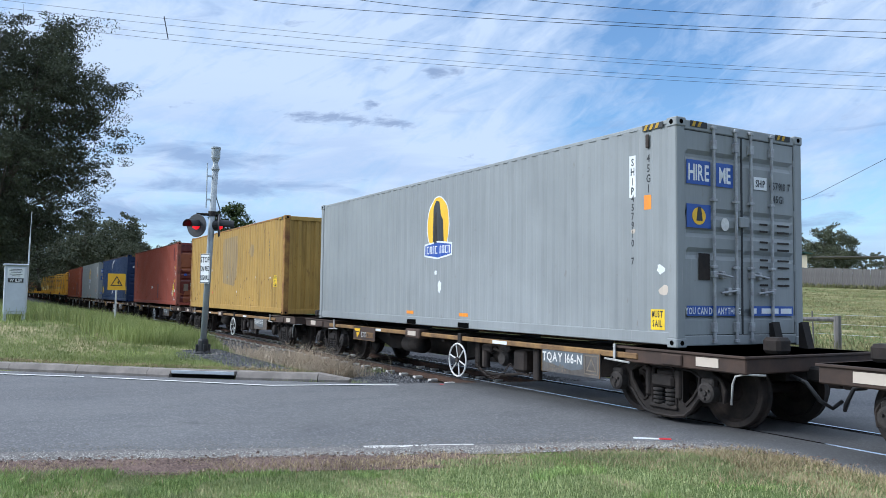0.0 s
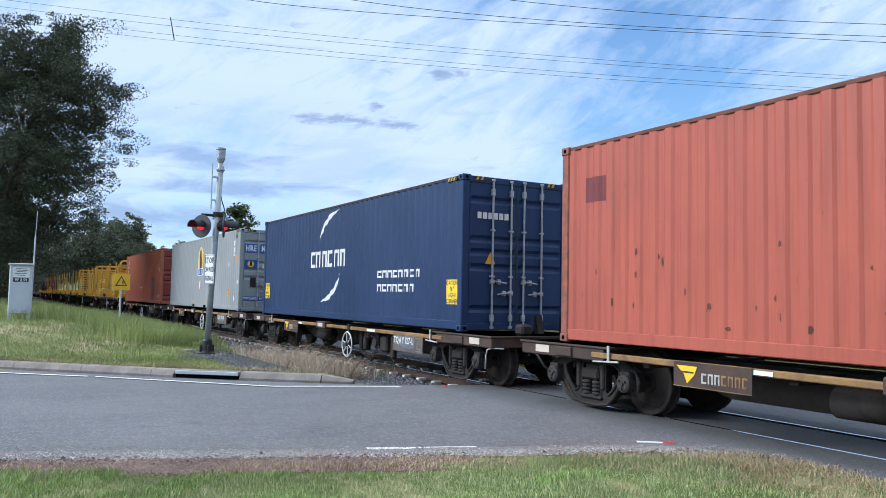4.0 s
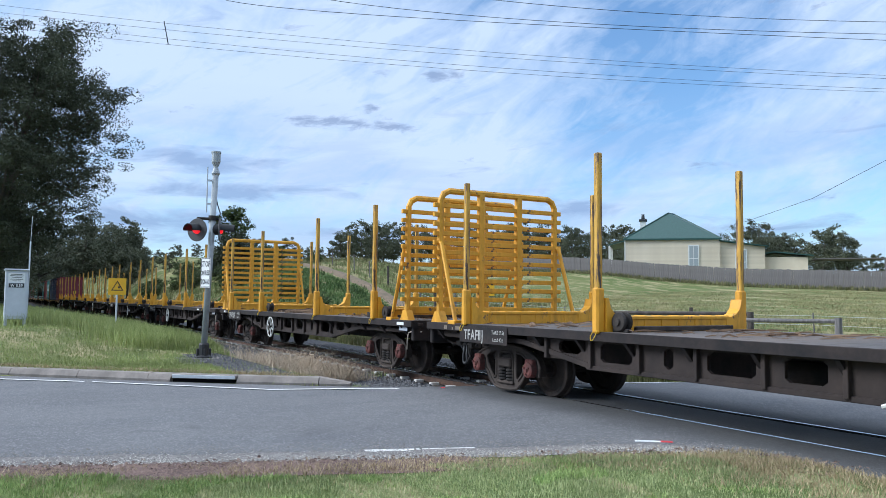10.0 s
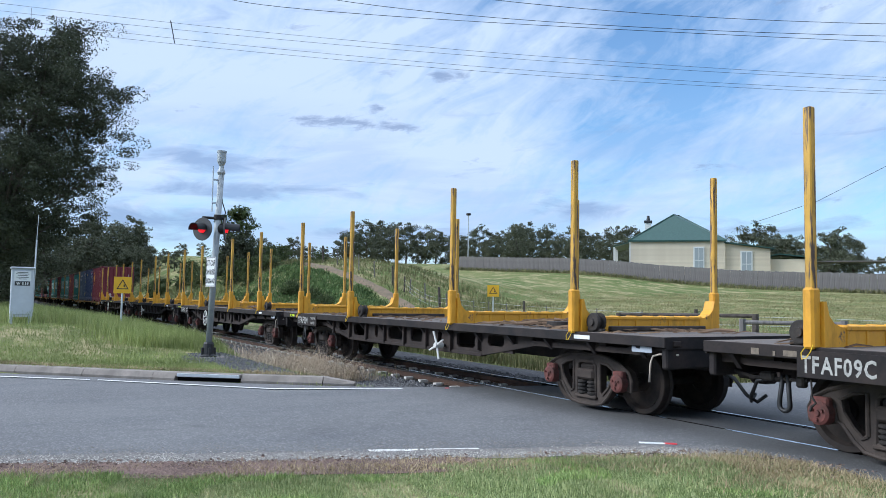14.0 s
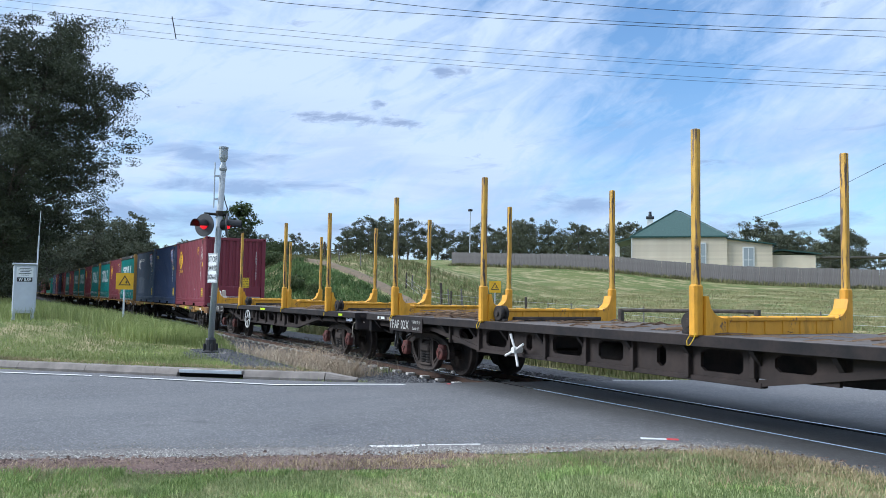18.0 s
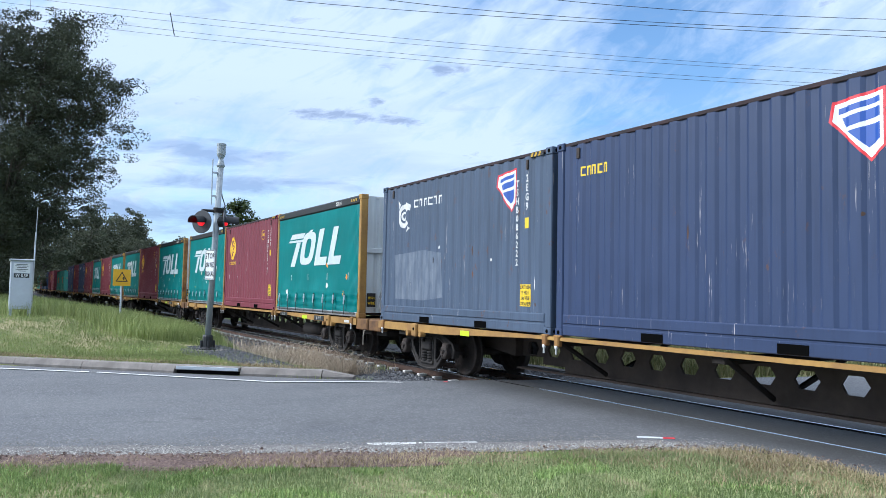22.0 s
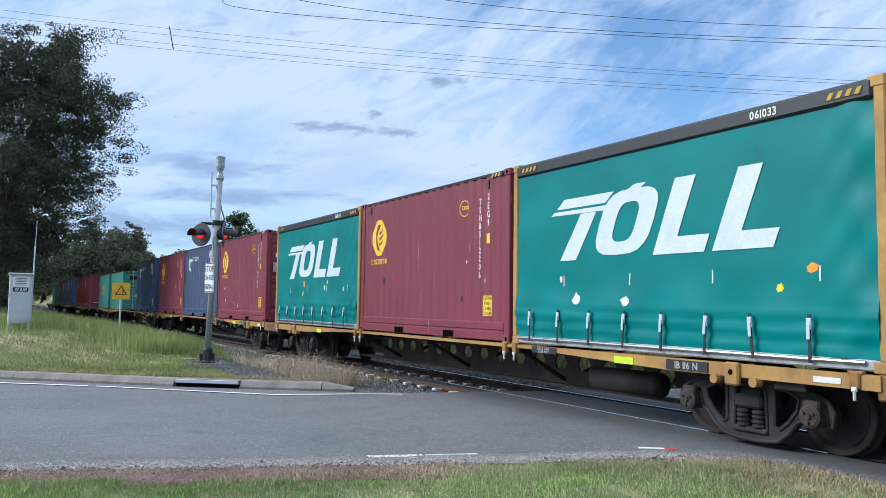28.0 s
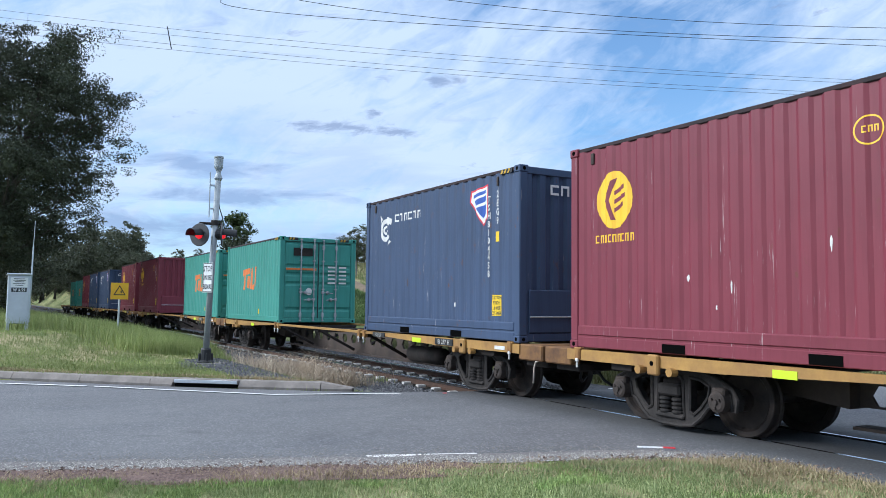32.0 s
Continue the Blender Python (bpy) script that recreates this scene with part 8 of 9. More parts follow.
def grey_box(u, number, sale_mat, extra):
    c = box("freight_container", "pale grey hire container with yellow oval emblem and closed doors", u, L40, W40, M["grey_paint"], "grey_paint", pitch=0.278, depth=0.011, group="grey hire containers")
    wolf_emblem(c, 0.02, 1.88, 0.60)
    xe = L40 / 2 - 0.028
    for y, wd, words in ((-0.815, 0.43, "HIRE"), (-0.335, 0.31, "ME")):
        b = part("hire_sign", rect(wd, 0.31), M["blue_label"], c, "blue sign with white capitals", on_end(xe + 0.012, y, 2.22))
        part("lettering", lettering(words, 0.29, M["white"], 0.62), None, b, at=pose(0, 0, 0.006))
    e = part("emblem_sign", rect(0.43, 0.30), M["blue_label"], c, "blue sign with a yellow disc", on_end(xe + 0.012, -0.815, 1.66))
    part("disc", oval(0.24, 0.22), M["logo_yellow"], e, at=pose(0, 0.0, 0.005))
    part("pillar", slab([(-0.05, -0.08), (-0.02, 0.10), (0.03, 0.10), (0.06, -0.08)]), M["dark_text"], e, at=pose(0, 0.02, 0.010))
    s = part("slogan_sign", rect(0.94, 0.13), M["blue_label"], c, "blue slogan strip", on_end(xe + 0.012, -0.56, 0.46))
    part("lettering", lettering("YOU CAN DO ANYTHING", 0.12, M["white"], 0.66), None, s, at=pose(0, 0, 0.005))
    s = part("slogan_sign", rect(0.86, 0.13), M["blue_label"], c, "blue slogan strip", on_end(xe + 0.012, 0.58, 0.46))
    part("lettering_bar", bars([(-0.35, 0, 0.05, 0.07), (-0.05, 0, 0.34, 0.07), (0.28, 0, 0.22, 0.07)]), M["white"], s, at=pose(0, 0, 0.005))
    p = part("owner_label", rect(0.26, 0.17), M["white"], c, "white label", on_end(xe + 0.012, 0.36, 2.17))
    part("lettering", lettering("SHIP", 0.13, M["dark_text"], 0.75), None, p, at=pose(0, 0, 0.005))
    part("lettering", lettering(number, 0.14, M["dark_text"], 0.8), None, c, at=on_end(xe + 0.014, 0.76, 2.16))
    part("lettering", lettering("45G1", 0.14, M["dark_text"], 0.8), None, c, at=on_end(xe + 0.014, 0.72, 1.98))
    rows = []
    for i in range(8):
        rows.append((0.42, 1.62 - i * 0.095 - (i // 2) * 0.05, 0.16, 0.026))
        rows.append((0.82, 1.62 - i * 0.095 - (i // 2) * 0.05, 0.24, 0.026))
    data_lines(rows, M["bogie_dark"], c, on_end(xe + 0.012, 0, 0))
    part("vent_plate", rect(0.20, 0.34), M["wagon_dark"], c, "dark data plate", on_end(xe + 0.012, -0.72, 1.02))
    part("centre_latch", Shape().box(0, 0.05, -0.10, 0.08, -0.07, 0.07, 0.012), M["grey_paint"], c, at=pose(xe + 0.01, 0, 1.62))
    part("round_label", oval(0.15, 0.17), M["offwhite"], c, at=on_end(xe + 0.012, -0.33, 1.58))
    p = part("owner_label", rect(0.11, 0.56), M["white"], c, "white label with dark letters", skin(5.29, 2.23))
    column(c, "SHIP", 5.29, 2.23, W40 + 0.012, 0.14, "dark_text")
    column(c, number, 5.29, 1.52, W40, 0.130, "dark_text")
    column(c, "45G1", 5.58, 2.24, W40, 0.145, "dark_text")
    part("height_label", rect(0.12, 0.19), M["orange_label"], c, "orange height label", skin(5.57, 1.86))
    part("rail_bracket", Shape().box(-0.028, 0.028, -0.02, 0.0, -0.09, 0.09, 0.008), M["bogie_grey"], c, at=pose(5.58, -W40 / 2 + 0.02, 2.66))
    for x in (-1.03, 1.03):
        part("fork_label", rect(0.30, 0.06), M["orange_label"], c, "small orange label", skin(x - 0.05, 0.27))
        # no recess here: a black block carries the pocket's shade
        part("fork_pocket", Shape().box(-0.18, 0.18, -0.01, 0.02, -0.045, 0.045), M["hole_shade"], c, at=pose(x - 0.02 + (0.05 if x < -1 else 0), -W40 / 2 + 0.012, 0.085))
    p = part("sail_label", rect(0.24, 0.26), M[sale_mat], c, "bright paper label", skin(extra["sail"][0], extra["sail"][1]))
    part("lettering", lettering("MUST", 0.115, M["dark_text"], 0.62), None, p, at=skin(extra["sail"][0], extra["sail"][1] + 0.07, 0.004))
    part("lettering", lettering("SAIL", 0.115, M["dark_text"], 0.70), None, p, at=skin(extra["sail"][0], extra["sail"][1] - 0.05, 0.004))
    for i, (x, z, w, h, m) in enumerate(extra["bits"]):
        ragged(c, x, z, W40, w, h, m, i + int(-u))
    return c


def plain_box40(u, mat, label, door, post, group):
    return box("freight_container", label, u, L40, W40, M[mat], door, M[post], group=group)


def csl_emblem(c, x, z, k=1.0):
    e = part("emblem", oval(0.70 * k, 0.80 * k), M["logo_yellow"], c, "yellow round emblem", skin(x, z))
    part("emblem_cut", slab([(-0.20 * k, 0.0), (-0.07 * k, 0.27 * k), (0.05 * k, 0.30 * k), (-0.10 * k, 0.0), (0.02 * k, -0.28 * k), (-0.06 * k, -0.28 * k)]), M["maroon_box"], e, at=skin(x, z, 0.004))
    part("emblem_stripe", Shape().prism([(0, 0.06), (0.20, 0.14), (0.20, 0.20), (0, 0.12)], 0, 0.002, "z").prism([(0, -0.06), (0.22, 0.02), (0.22, 0.08), (0, 0.0)], 0, 0.002, "z").prism([(0, -0.18), (0.18, -0.10), (0.18, -0.04), (0, -0.12)], 0, 0.002, "z"), M["maroon_box"], e, at=skin(x, z, 0.004))
    part("name_bar", frames([(-0.34 + i * 0.085, 0, 0.062, 0.11) for i in range(9)], 0.022), M["logo_yellow"], c, "row of yellow open blocks", skin(x, z - 0.53 * k))


def twenty_marks(c, text, mat="offwhite", low=True):
    """Vertical code, type code, height labels and the yellow caution on a twenty-foot side."""
    column(c, text, 2.08, 1.78, W20, 0.155, mat)
    column(c, "2EG9", 2.35, 2.26, W20, 0.165, mat)
    part("height_label", rect(0.10, 0.17), M["yellow_label"], c, "small yellow height label", skin(2.35, 1.76))
    caution(c, 2.31, 0.60, W20, ("CAUTION", "9'6\" HIGH", "2.46m WIDE", "CONTAINER"), 0.29, 0.35)
    part("rail_bracket", Shape().box(-0.025, 0.025, -0.02, 0.0, -0.08, 0.08, 0.008), M["bogie_grey"], c, at=pose(2.36, -W20 / 2 + 0.02, 2.70))
    part("rail_bracket", Shape().box(-0.035, 0.035, -0.02, 0.0, -0.08, 0.08, 0.008), M["bogie_grey"], c, at=pose(-2.55, -W20 / 2 + 0.02, 2.70))


def twenty_base(c, mat):
    """The deep lower side panel with fork pockets."""
    y = -W20 / 2
    part("lower_panel", Shape().box(-L20 / 2 + 0.16, L20 / 2 - 0.16, y + 0.005, y + 0.05, 0.02, 0.17, 0.01), mat, c)
    part("rubbing_rail", Shape().box(-L20 / 2 + 0.16, L20 / 2 - 0.16, y - 0.001, y + 0.05, 0.19, 0.33, 0.015), mat, c)
    for x in (-1.03, 1.03):
        # pockets are black blocks on the panel, their inner shade painted
        part("fork_pocket", Shape().box(-0.19, 0.19, -0.006, 0.02, -0.055, 0.055), M["hole_shade"], c, at=pose(x, y + 0.004, 0.085))


def maroon20(u, text, door=False, seed=0):
    c = box("freight_container", "maroon twenty-foot container with a yellow oval emblem", u, L20, W20, M["maroon_box"], "maroon_box" if door else None, pitch=0.30, depth=0.020, deep=0.30, group="maroon twenty-foot containers")
    twenty_base(c, M["maroon_box"])
    csl_emblem(c, -2.12, 2.07)
    part("round_mark", hoop(0.32, 0.30, 0.018), M["logo_yellow"], c, "yellow outlined mark", skin(1.53, 2.36))
    part("mark_bar", frames([(-0.05 + i * 0.06, 0.01, 0.045, 0.07) for i in range(3)], 0.014), M["logo_yellow"], c, at=skin(1.53, 2.36))
    twenty_marks(c, text)
    if not door:
        caution(c, 0.42, 1.02, W20, ("CAUTION", "9'6\" HIGH", "2.46m WIDE", "CONTAINER"), 0.30, 0.42, L20 / 2 + 0.004)
        part("lettering", lettering(text, 0.13, M["offwhite"], 0.75, True), None, c, at=on_end(L20 / 2 + 0.002, 0.85, 1.75))
        part("foot_panel", Shape().box(0, 0.03, -1.05, 1.05, 0.16, 0.86, 0.012), M["maroon_box"], c, at=pose(L20 / 2 - 0.03, 0, 0))
        part("foot_bar", Shape().tube([(L20 / 2 + 0.02, -1.05, 0.42), (L20 / 2 + 0.02, 1.05, 0.42)], 0.014, 6), M["galv"], c)
    else:
        xe = L20 / 2 - 0.02
        part("owner_label", rect(0.20, 0.15), M["white"], c, "white label", on_end(xe + 0.02, -0.86, 2.10))
        part("data_plate", rect(0.22, 0.30), M["rod"], c, "dull metal data plate", on_end(xe + 0.02, -0.92, 1.72))
        part("small_label", rect(0.22, 0.10), M["yellow_label"], c, "small yellow label", on_end(xe + 0.02, -0.80, 1.18))
        part("warning_label", slab([(-0.15, -0.12), (0.15, -0.12), (0, 0.15)]), M["amber"], c, "amber triangle label", on_end(xe + 0.02, -0.30, 2.12))
        caution(c, -0.28, 1.72, W20, ("CAUTION", "9'6\" HIGH", "CONTAINER"), 0.26, 0.36, xe + 0.02)
        part("lettering", lettering(text[4:], 0.13, M["offwhite"], 0.8), None, c, at=on_end(xe + 0.02, 0.70, 2.3))
        data_lines([(0.42 + 0.36 * (i % 2), 1.7 - 0.11 * (i // 2), 0.22, 0.05) for i in range(10)], M["offwhite"], c, on_end(xe + 0.02, 0, 0))
    rnd = random.Random(seed)
    for i in range(4):
        ragged(c, rnd.uniform(-2.6, 2.7), rnd.uniform(0.4, 1.6), W20, rnd.uniform(0.03, 0.10), rnd.uniform(0.05, 0.22), rnd.choice(("offwhite", "wagon_dark", "offwhite")), seed * 7 + i, "scuff", "scraped paint")
    return c


def hoop(w, h, t, sweep=1.0, n=28):
    """A flat ring, or part of one."""
    s = Shape()
    a = [2 * math.pi * sweep * q / n + 0.6 for q in range(n + 1)]
    for p, q in zip(a, a[1:]):
        s.add([((w / 2 - e) * math.cos(r), (h / 2 - e) * math.sin(r), 0.004) for r, e in ((p, 0), (q, 0), (q, t), (p, t))], [(0, 1, 2, 3)])
    return s


def bulk_badge(c, x, z):
    b = part("badge", slab([(-0.30, 0.30), (0.26, 0.36), (0.26, -0.22), (0.10, -0.36), (-0.34, 0.10)]), M["red_label"], c, "white and blue shield badge", skin(x, z))
    part("badge_face", slab([(-0.275, 0.27), (0.235, 0.325), (0.235, -0.21), (0.10, -0.32), (-0.30, 0.10)]), M["white"], b, at=skin(x, z, 0.004))
    part("badge_stripe", Shape().prism([(-0.24, 0.22), (0.20, 0.28), (0.20, 0.22), (-0.24, 0.16)], 0, 0.002, "z").prism([(-0.20, 0.12), (0.20, 0.18), (0.20, 0.08), (-0.16, 0.02)], 0, 0.002, "z").prism([(-0.14, -0.02), (0.20, 0.02), (0.20, -0.14), (0.08, -0.22)], 0, 0.002, "z"), M["blue_label"], b, at=skin(x, z, 0.0055))


def blue20(u, text, dusty=False, horse=True, seed=0, end_bars=True):
    mat = M["dusty_blue" if dusty else ("blue_box" if horse else "royal_box")]
    c = box("freight_container", ("faded and scraped" if dusty else "dark blue") + " twenty-foot blue bulk container with white marks", u, L20, W20, mat, None, pitch=0.30, depth=0.020, deep=0.30, group="blue twenty-foot containers")
    twenty_base(c, mat)
    y = -W20 / 2 - 0.004
    if horse:
        e = part("emblem", hoop(0.50, 0.50, 0.10, 0.8), M["offwhite"], c, "white curled emblem", skin(-2.05, 2.20))
        part("emblem_core", hoop(0.22, 0.20, 0.05, 0.9).prism([(0.05, 0.30), (0.28, 0.22), (0.24, 0.10), (0.10, 0.16)], 0, 0.004, "z").prism([(-0.24, 0.12), (-0.30, 0.34), (-0.14, 0.26)], 0, 0.004, "z").prism([(0.12, -0.34), (0.18, -0.22), (0.26, -0.26)], 0, 0.004, "z"), M["offwhite"], e, at=skin(-2.05, 2.20, 0.003))
        part("name_bar", frames([(-0.50 + i * 0.20, 0.0, 0.15, 0.16) for i in range(6)], 0.035), M["offwhite"], c, "row of white open blocks", skin(-1.02, 2.42))
    else:
        part("name_bar", frames([(-0.25 + i * 0.12, 0, 0.09, 0.14) for i in range(5)]), M["yellow_label"], c, "row of yellow bars", skin(-2.20, 2.42))
    if dusty:
        part("faded_patch", slab([(-1.05, -0.5), (-1.1, 0.42), (0.2, 0.48), (0.9, 0.40), (1.0, -0.45), (0.2, -0.52)], 0.002), M["chalk"], c, "chalky faded patch", skin(-1.35, 0.98))
    bulk_badge(c, 1.79, 2.33)
    twenty_marks(c, text)
    rnd = random.Random(seed + 50)
    for i in range(7 if dusty else 3):
        ragged(c, rnd.uniform(-2.6, 2.7), rnd.uniform(0.4, 1.5), W20, rnd.uniform(0.03, 0.09), rnd.uniform(0.06, 0.30), rnd.choice(("offwhite", "rust_rail")), seed * 9 + i, "scuff", "scraped paint")
    part("foot_panel", Shape().box(0, 0.03, -1.05, 1.05, 0.16, 0.86, 0.012), mat, c, at=pose(L20 / 2 - 0.03, 0, 0))
    part("foot_bar", Shape().tube([(L20 / 2 + 0.02, -1.05, 0.42), (L20 / 2 + 0.02, 1.05, 0.42)], 0.014, 6), M["galv"], c)
    if end_bars:
        part("name_bar", frames([(-0.55 + i * 0.22, 0, 0.17, 0.17) for i in range(6)], 0.038), M["offwhite"], c, "row of white bars", on_end(L20 / 2 + 0.002, 0, 2.52))
    return c


def teal20(u):
    c = box("freight_container", "teal green twenty-foot container with an orange emblem and closed doors", u, L20, W40, M["teal_box"], "teal_box", pitch=0.278, group="teal twenty-foot containers", H=2.591)
    e = part("emblem", Shape().prism([(-0.75, 0.30), (0.1, 0.34), (0.1, 0.16), (-0.35, 0.12), (-0.50, -0.40), (-0.62, -0.36), (-0.52, 0.10), (-0.75, 0.08)], 0, 0.003, "z")
             .prism([(-0.25, -0.3), (-0.18, 0.08), (0.10, 0.08), (0.04, -0.34)], 0, 0.003, "z").prism([(0.18, -0.36), (0.30, 0.34), (0.46, 0.36), (0.38, -0.24), (0.62, -0.20), (0.60, -0.38)], 0, 0.003, "z")
             .prism([(0.62, -0.18), (0.70, 0.36), (0.84, 0.36), (0.78, -0.30)], 0, 0.003, "z"), M["graffiti"], c, "rough orange painted emblem", skin(-0.3, 1.40))
    xe = L20 / 2 - 0.02
    data_lines([(0.42 + 0.36 * (i % 2), 1.7 - 0.12 * (i // 2), 0.24, 0.05) for i in range(10)], M["offwhite"], c, on_end(xe + 0.02, 0, 0))
    part("round_label", oval(0.2, 0.22), M["offwhite"], c, at=on_end(xe + 0.02, -0.3, 0.95))
    part("orange_line", rect(0.95, 0.06), M["graffiti"], c, at=on_end(xe + 0.02, -0.55, 1.62))
    part("name_panel", rect(0.6, 0.24), M["wagon_dark"], c, "dark nameplate", on_end(xe + 0.02, -0.5, 2.14))
    part("small_label", rect(0.14, 0.16), M["yellow_label"], c, "small yellow label", skin(0.9, 0.32))
    return c


def curtain_box(u, number, yellow_post, seed):
    """A curtain-sided container: teal tarpaulin, black top rail, straps with buckles, white ends."""
    L, W, H = 6.25, W20, 2.896
    post = M["wagon_yellow"] if yellow_post else M["rust_post"]
    c = thing("curtain_container", "teal curtain-sided container with white slanted shapes and straps", "container", group="teal curtain-sided containers")
    for sx in (-1, 1):
        for sy in (-1, 1):
            x, y = sx * (L / 2 - 0.09), sy * (W / 2 - 0.09)
            part("corner_post", Shape().box(x - 0.060 + 0.028 * sx, x + 0.060 + 0.028 * sx, y - 0.088, y + 0.088, 0.11, H - 0.11, 0.015), post, c)
            for z in (0.0, H - 0.118):
                part("corner_casting", Shape().box(x - 0.092, x + 0.092, y - 0.092, y + 0.092, z, z + 0.118, 0.012), M["wagon_yellow"], c, "yellow corner casting")
    rng = random.Random(seed)
    nx, nz = 60, 48
    def hang(x, z):
        """The curtain's face: creased low down and at its ends, drawn tight above."""
        tight = 1 - 0.6 * ease((z - 0.9) / 0.5)
        sag = 0.020 * math.exp(-((z - 0.55) / 0.25) ** 2) * (1 + 0.8 * math.sin(x * 5.1 + seed))
        w = (noise.noise((x * 1.1 + seed * 3.7, z * 1.7, 0.5)) * 0.018 + noise.noise((x * 4 + seed, z * 2.2 + x, 2.0)) * 0.007) * tight
        edge = 0.03 * math.exp(-((x - L / 2 + 0.2) / 0.22) ** 2) * math.sin(z * 7 + x * 9)
        fold = 0.011 * ease((0.72 - z) / 0.25) * math.sin(z * 34 + 2.2 * noise.noise((x * 1.6, z * 2, seed)) + x * 0.8) + 0.012 * math.exp(-((x - L / 2 + 0.35) / 0.3) ** 2) * math.sin(z * 11 - x * 14 + seed)
        return -W / 2 + 0.022 + w - sag + edge * 0.6 - fold
    PANELS[c.name] = ([-L / 2 + 0.10 + (L - 0.205) * i / nx for i in range(nx + 1)], [0.13 + (H - 0.33) * j / nz for j in range(nz + 1)], hang)
    grid = []
    for j in range(nz + 1):
        z = 0.13 + (H - 0.13 - 0.20) * j / nz
        row = []
        for i in range(nx + 1):
            x = -L / 2 + 0.10 + (L - 0.205) * i / nx
            row.append((x, hang(x, z), z))
        grid.append(row)
    for k in (-1, 1):
        part("curtain", Shape().sheet(grid), M["curtain"], c, "creased teal tarpaulin curtain", pose(0, 0, 0, 0, 0, 0 if k < 0 else 180), smooth=True)
        part("top_rail", Shape().box(-L / 2 + 0.1, L / 2 - 0.12, min(k * (W / 2 - 0.08), k * (W / 2 + 0.012)), max(k * (W / 2 - 0.08), k * (W / 2 + 0.012)), H - 0.22, H - 0.02, 0.03), M["black"], c, "black curtain rail")
        part("bottom_rail", Shape().box(-L / 2 + 0.1, L / 2 - 0.1, min(k * (W / 2 - 0.09), k * (W / 2 - 0.005)), max(k * (W / 2 - 0.09), k * (W / 2 - 0.005)), 0.02, 0.13, 0.015), M["rod"], c, "scuffed steel bottom rail")
    part("tension_pole", Shape().tube([(-L / 2 + 0.2, -W / 2 - 0.015, 0.10), (L / 2 - 0.25, -W / 2 - 0.015, 0.10)], 0.022, 8), M["tread"], c, "silver curtain pole")
    part("roof", Shape().box(-L / 2 + 0.08, L / 2 - 0.08, -W / 2 + 0.06, W / 2 - 0.06, H - 0.08, H - 0.03), M["offwhite"], c)
    part("underside", Shape().box(-L / 2 + 0.1, L / 2 - 0.1, -W / 2 + 0.08, W / 2 - 0.08, 0.06, 0.18), M["wagon_dark"], c)
    for k in (-1, 1):
        at = pose(k * (L / 2 - 0.05), 0, 0, 0, 0, 90 * k)
        part("end_panel", corrugated(W - 0.34, 0.12, H - 0.05, 0.34, 0.05, 0.62), M["white_end"], c, "ribbed white end panel", at)
        part("end_rail", Shape().box(-W / 2 + 0.16, W / 2 - 0.16, -0.03, 0.03, 1.52, 1.64, 0.01), M["white_end"], c, at=at)
    # slanted white shapes for the carrier's mark
    y = -W / 2 - 0.012
    sl = 0.30

    def skew(pts):
        return [(px + sl * pz, pz) for px, pz in pts]

    def spot(layer):
        return skin(-0.15, 1.74, 0.004 + 0.0012 * layer, 1.21, 0.88)
    mk = part("mark", slab(skew([(-1.62, 0.36), (-1.52, 0.52), (-0.62, 0.52), (-0.72, 0.36)])), M["mark_white"], c, "white slanted carrier mark", spot(0))
    part("mark_sweep", slab(skew([(-1.70, 0.26), (-1.66, 0.32), (-0.66, 0.32), (-0.30, 0.58), (-0.12, 0.58), (-0.52, 0.24)])), M["mark_white"], mk, at=spot(1))
    part("mark_stem", slab(skew([(-1.28, -0.52), (-1.12, 0.24), (-0.84, 0.24), (-0.98, -0.52)])), M["mark_white"], mk, at=spot(2))
    o = []
    ringed = Shape()
    n = 20
    for q in range(n):
        a = 2 * math.pi * q / n
        ca, sa = math.copysign(abs(math.cos(a)) ** 0.6, math.cos(a)), math.copysign(abs(math.sin(a)) ** 0.6, math.sin(a))
        o.append((-0.28 + 0.44 * ca, 0.02 + 0.50 * sa))
    o = skew(o)
    inner = skew([(-0.28 + 0.17 * (p[0] - sl * p[1] + 0.28) / 0.44, 0.02 + 0.30 * (p[1] - 0.02) / 0.50) for p in o])
    for q in range(n):
        ringed.add([(*o[q], 0.004), (*o[(q + 1) % n], 0.004), (*inner[(q + 1) % n], 0.004), (*inner[q], 0.004)], [(0, 1, 2, 3)])
    part("mark_block", ringed, M["mark_white"], mk, at=spot(3))
    for x in (0.30, 1.10):
        part("mark_bar", slab(skew([(x, -0.52), (x, 0.56), (x + 0.28, 0.56), (x + 0.28, -0.28), (x + 0.70, -0.28), (x + 0.70, -0.52)])), M["mark_white"], mk, at=spot(4))
    part("fleet_number", lettering(number, 0.13, M["offwhite"], 0.95), None, c, "white fleet number", on_side(1.75, -W / 2 - 0.015, H - 0.12))
    for x in (-L / 2 + 0.45, L / 2 - 0.42):
        hazard(c, on_side(x, -W / 2 - 0.014, H - 0.12), 0.4)
    buckle = Shape().box(-0.03, 0.03, -0.02, 0.0, 0.40, 0.52, 0.006).box(-0.022, 0.022, -0.03, -0.018, 0.30, 0.46, 0.006).mesh("buckle", M["galv"])
    strap_me = Shape().box(-0.02, 0.02, -0.008, 0.0, 0.06, 0.56, 0.002).mesh("strap", M["black"])
    for k in range(8):
        x = -L / 2 + 0.52 + k * 0.70
        st = part("strap", strap_me, None, c, "black strap with steel buckle", pose(x, -W / 2 - 0.032, 0, 0, rng.uniform(-5, 5), 0))
        part("buckle", buckle, None, st)
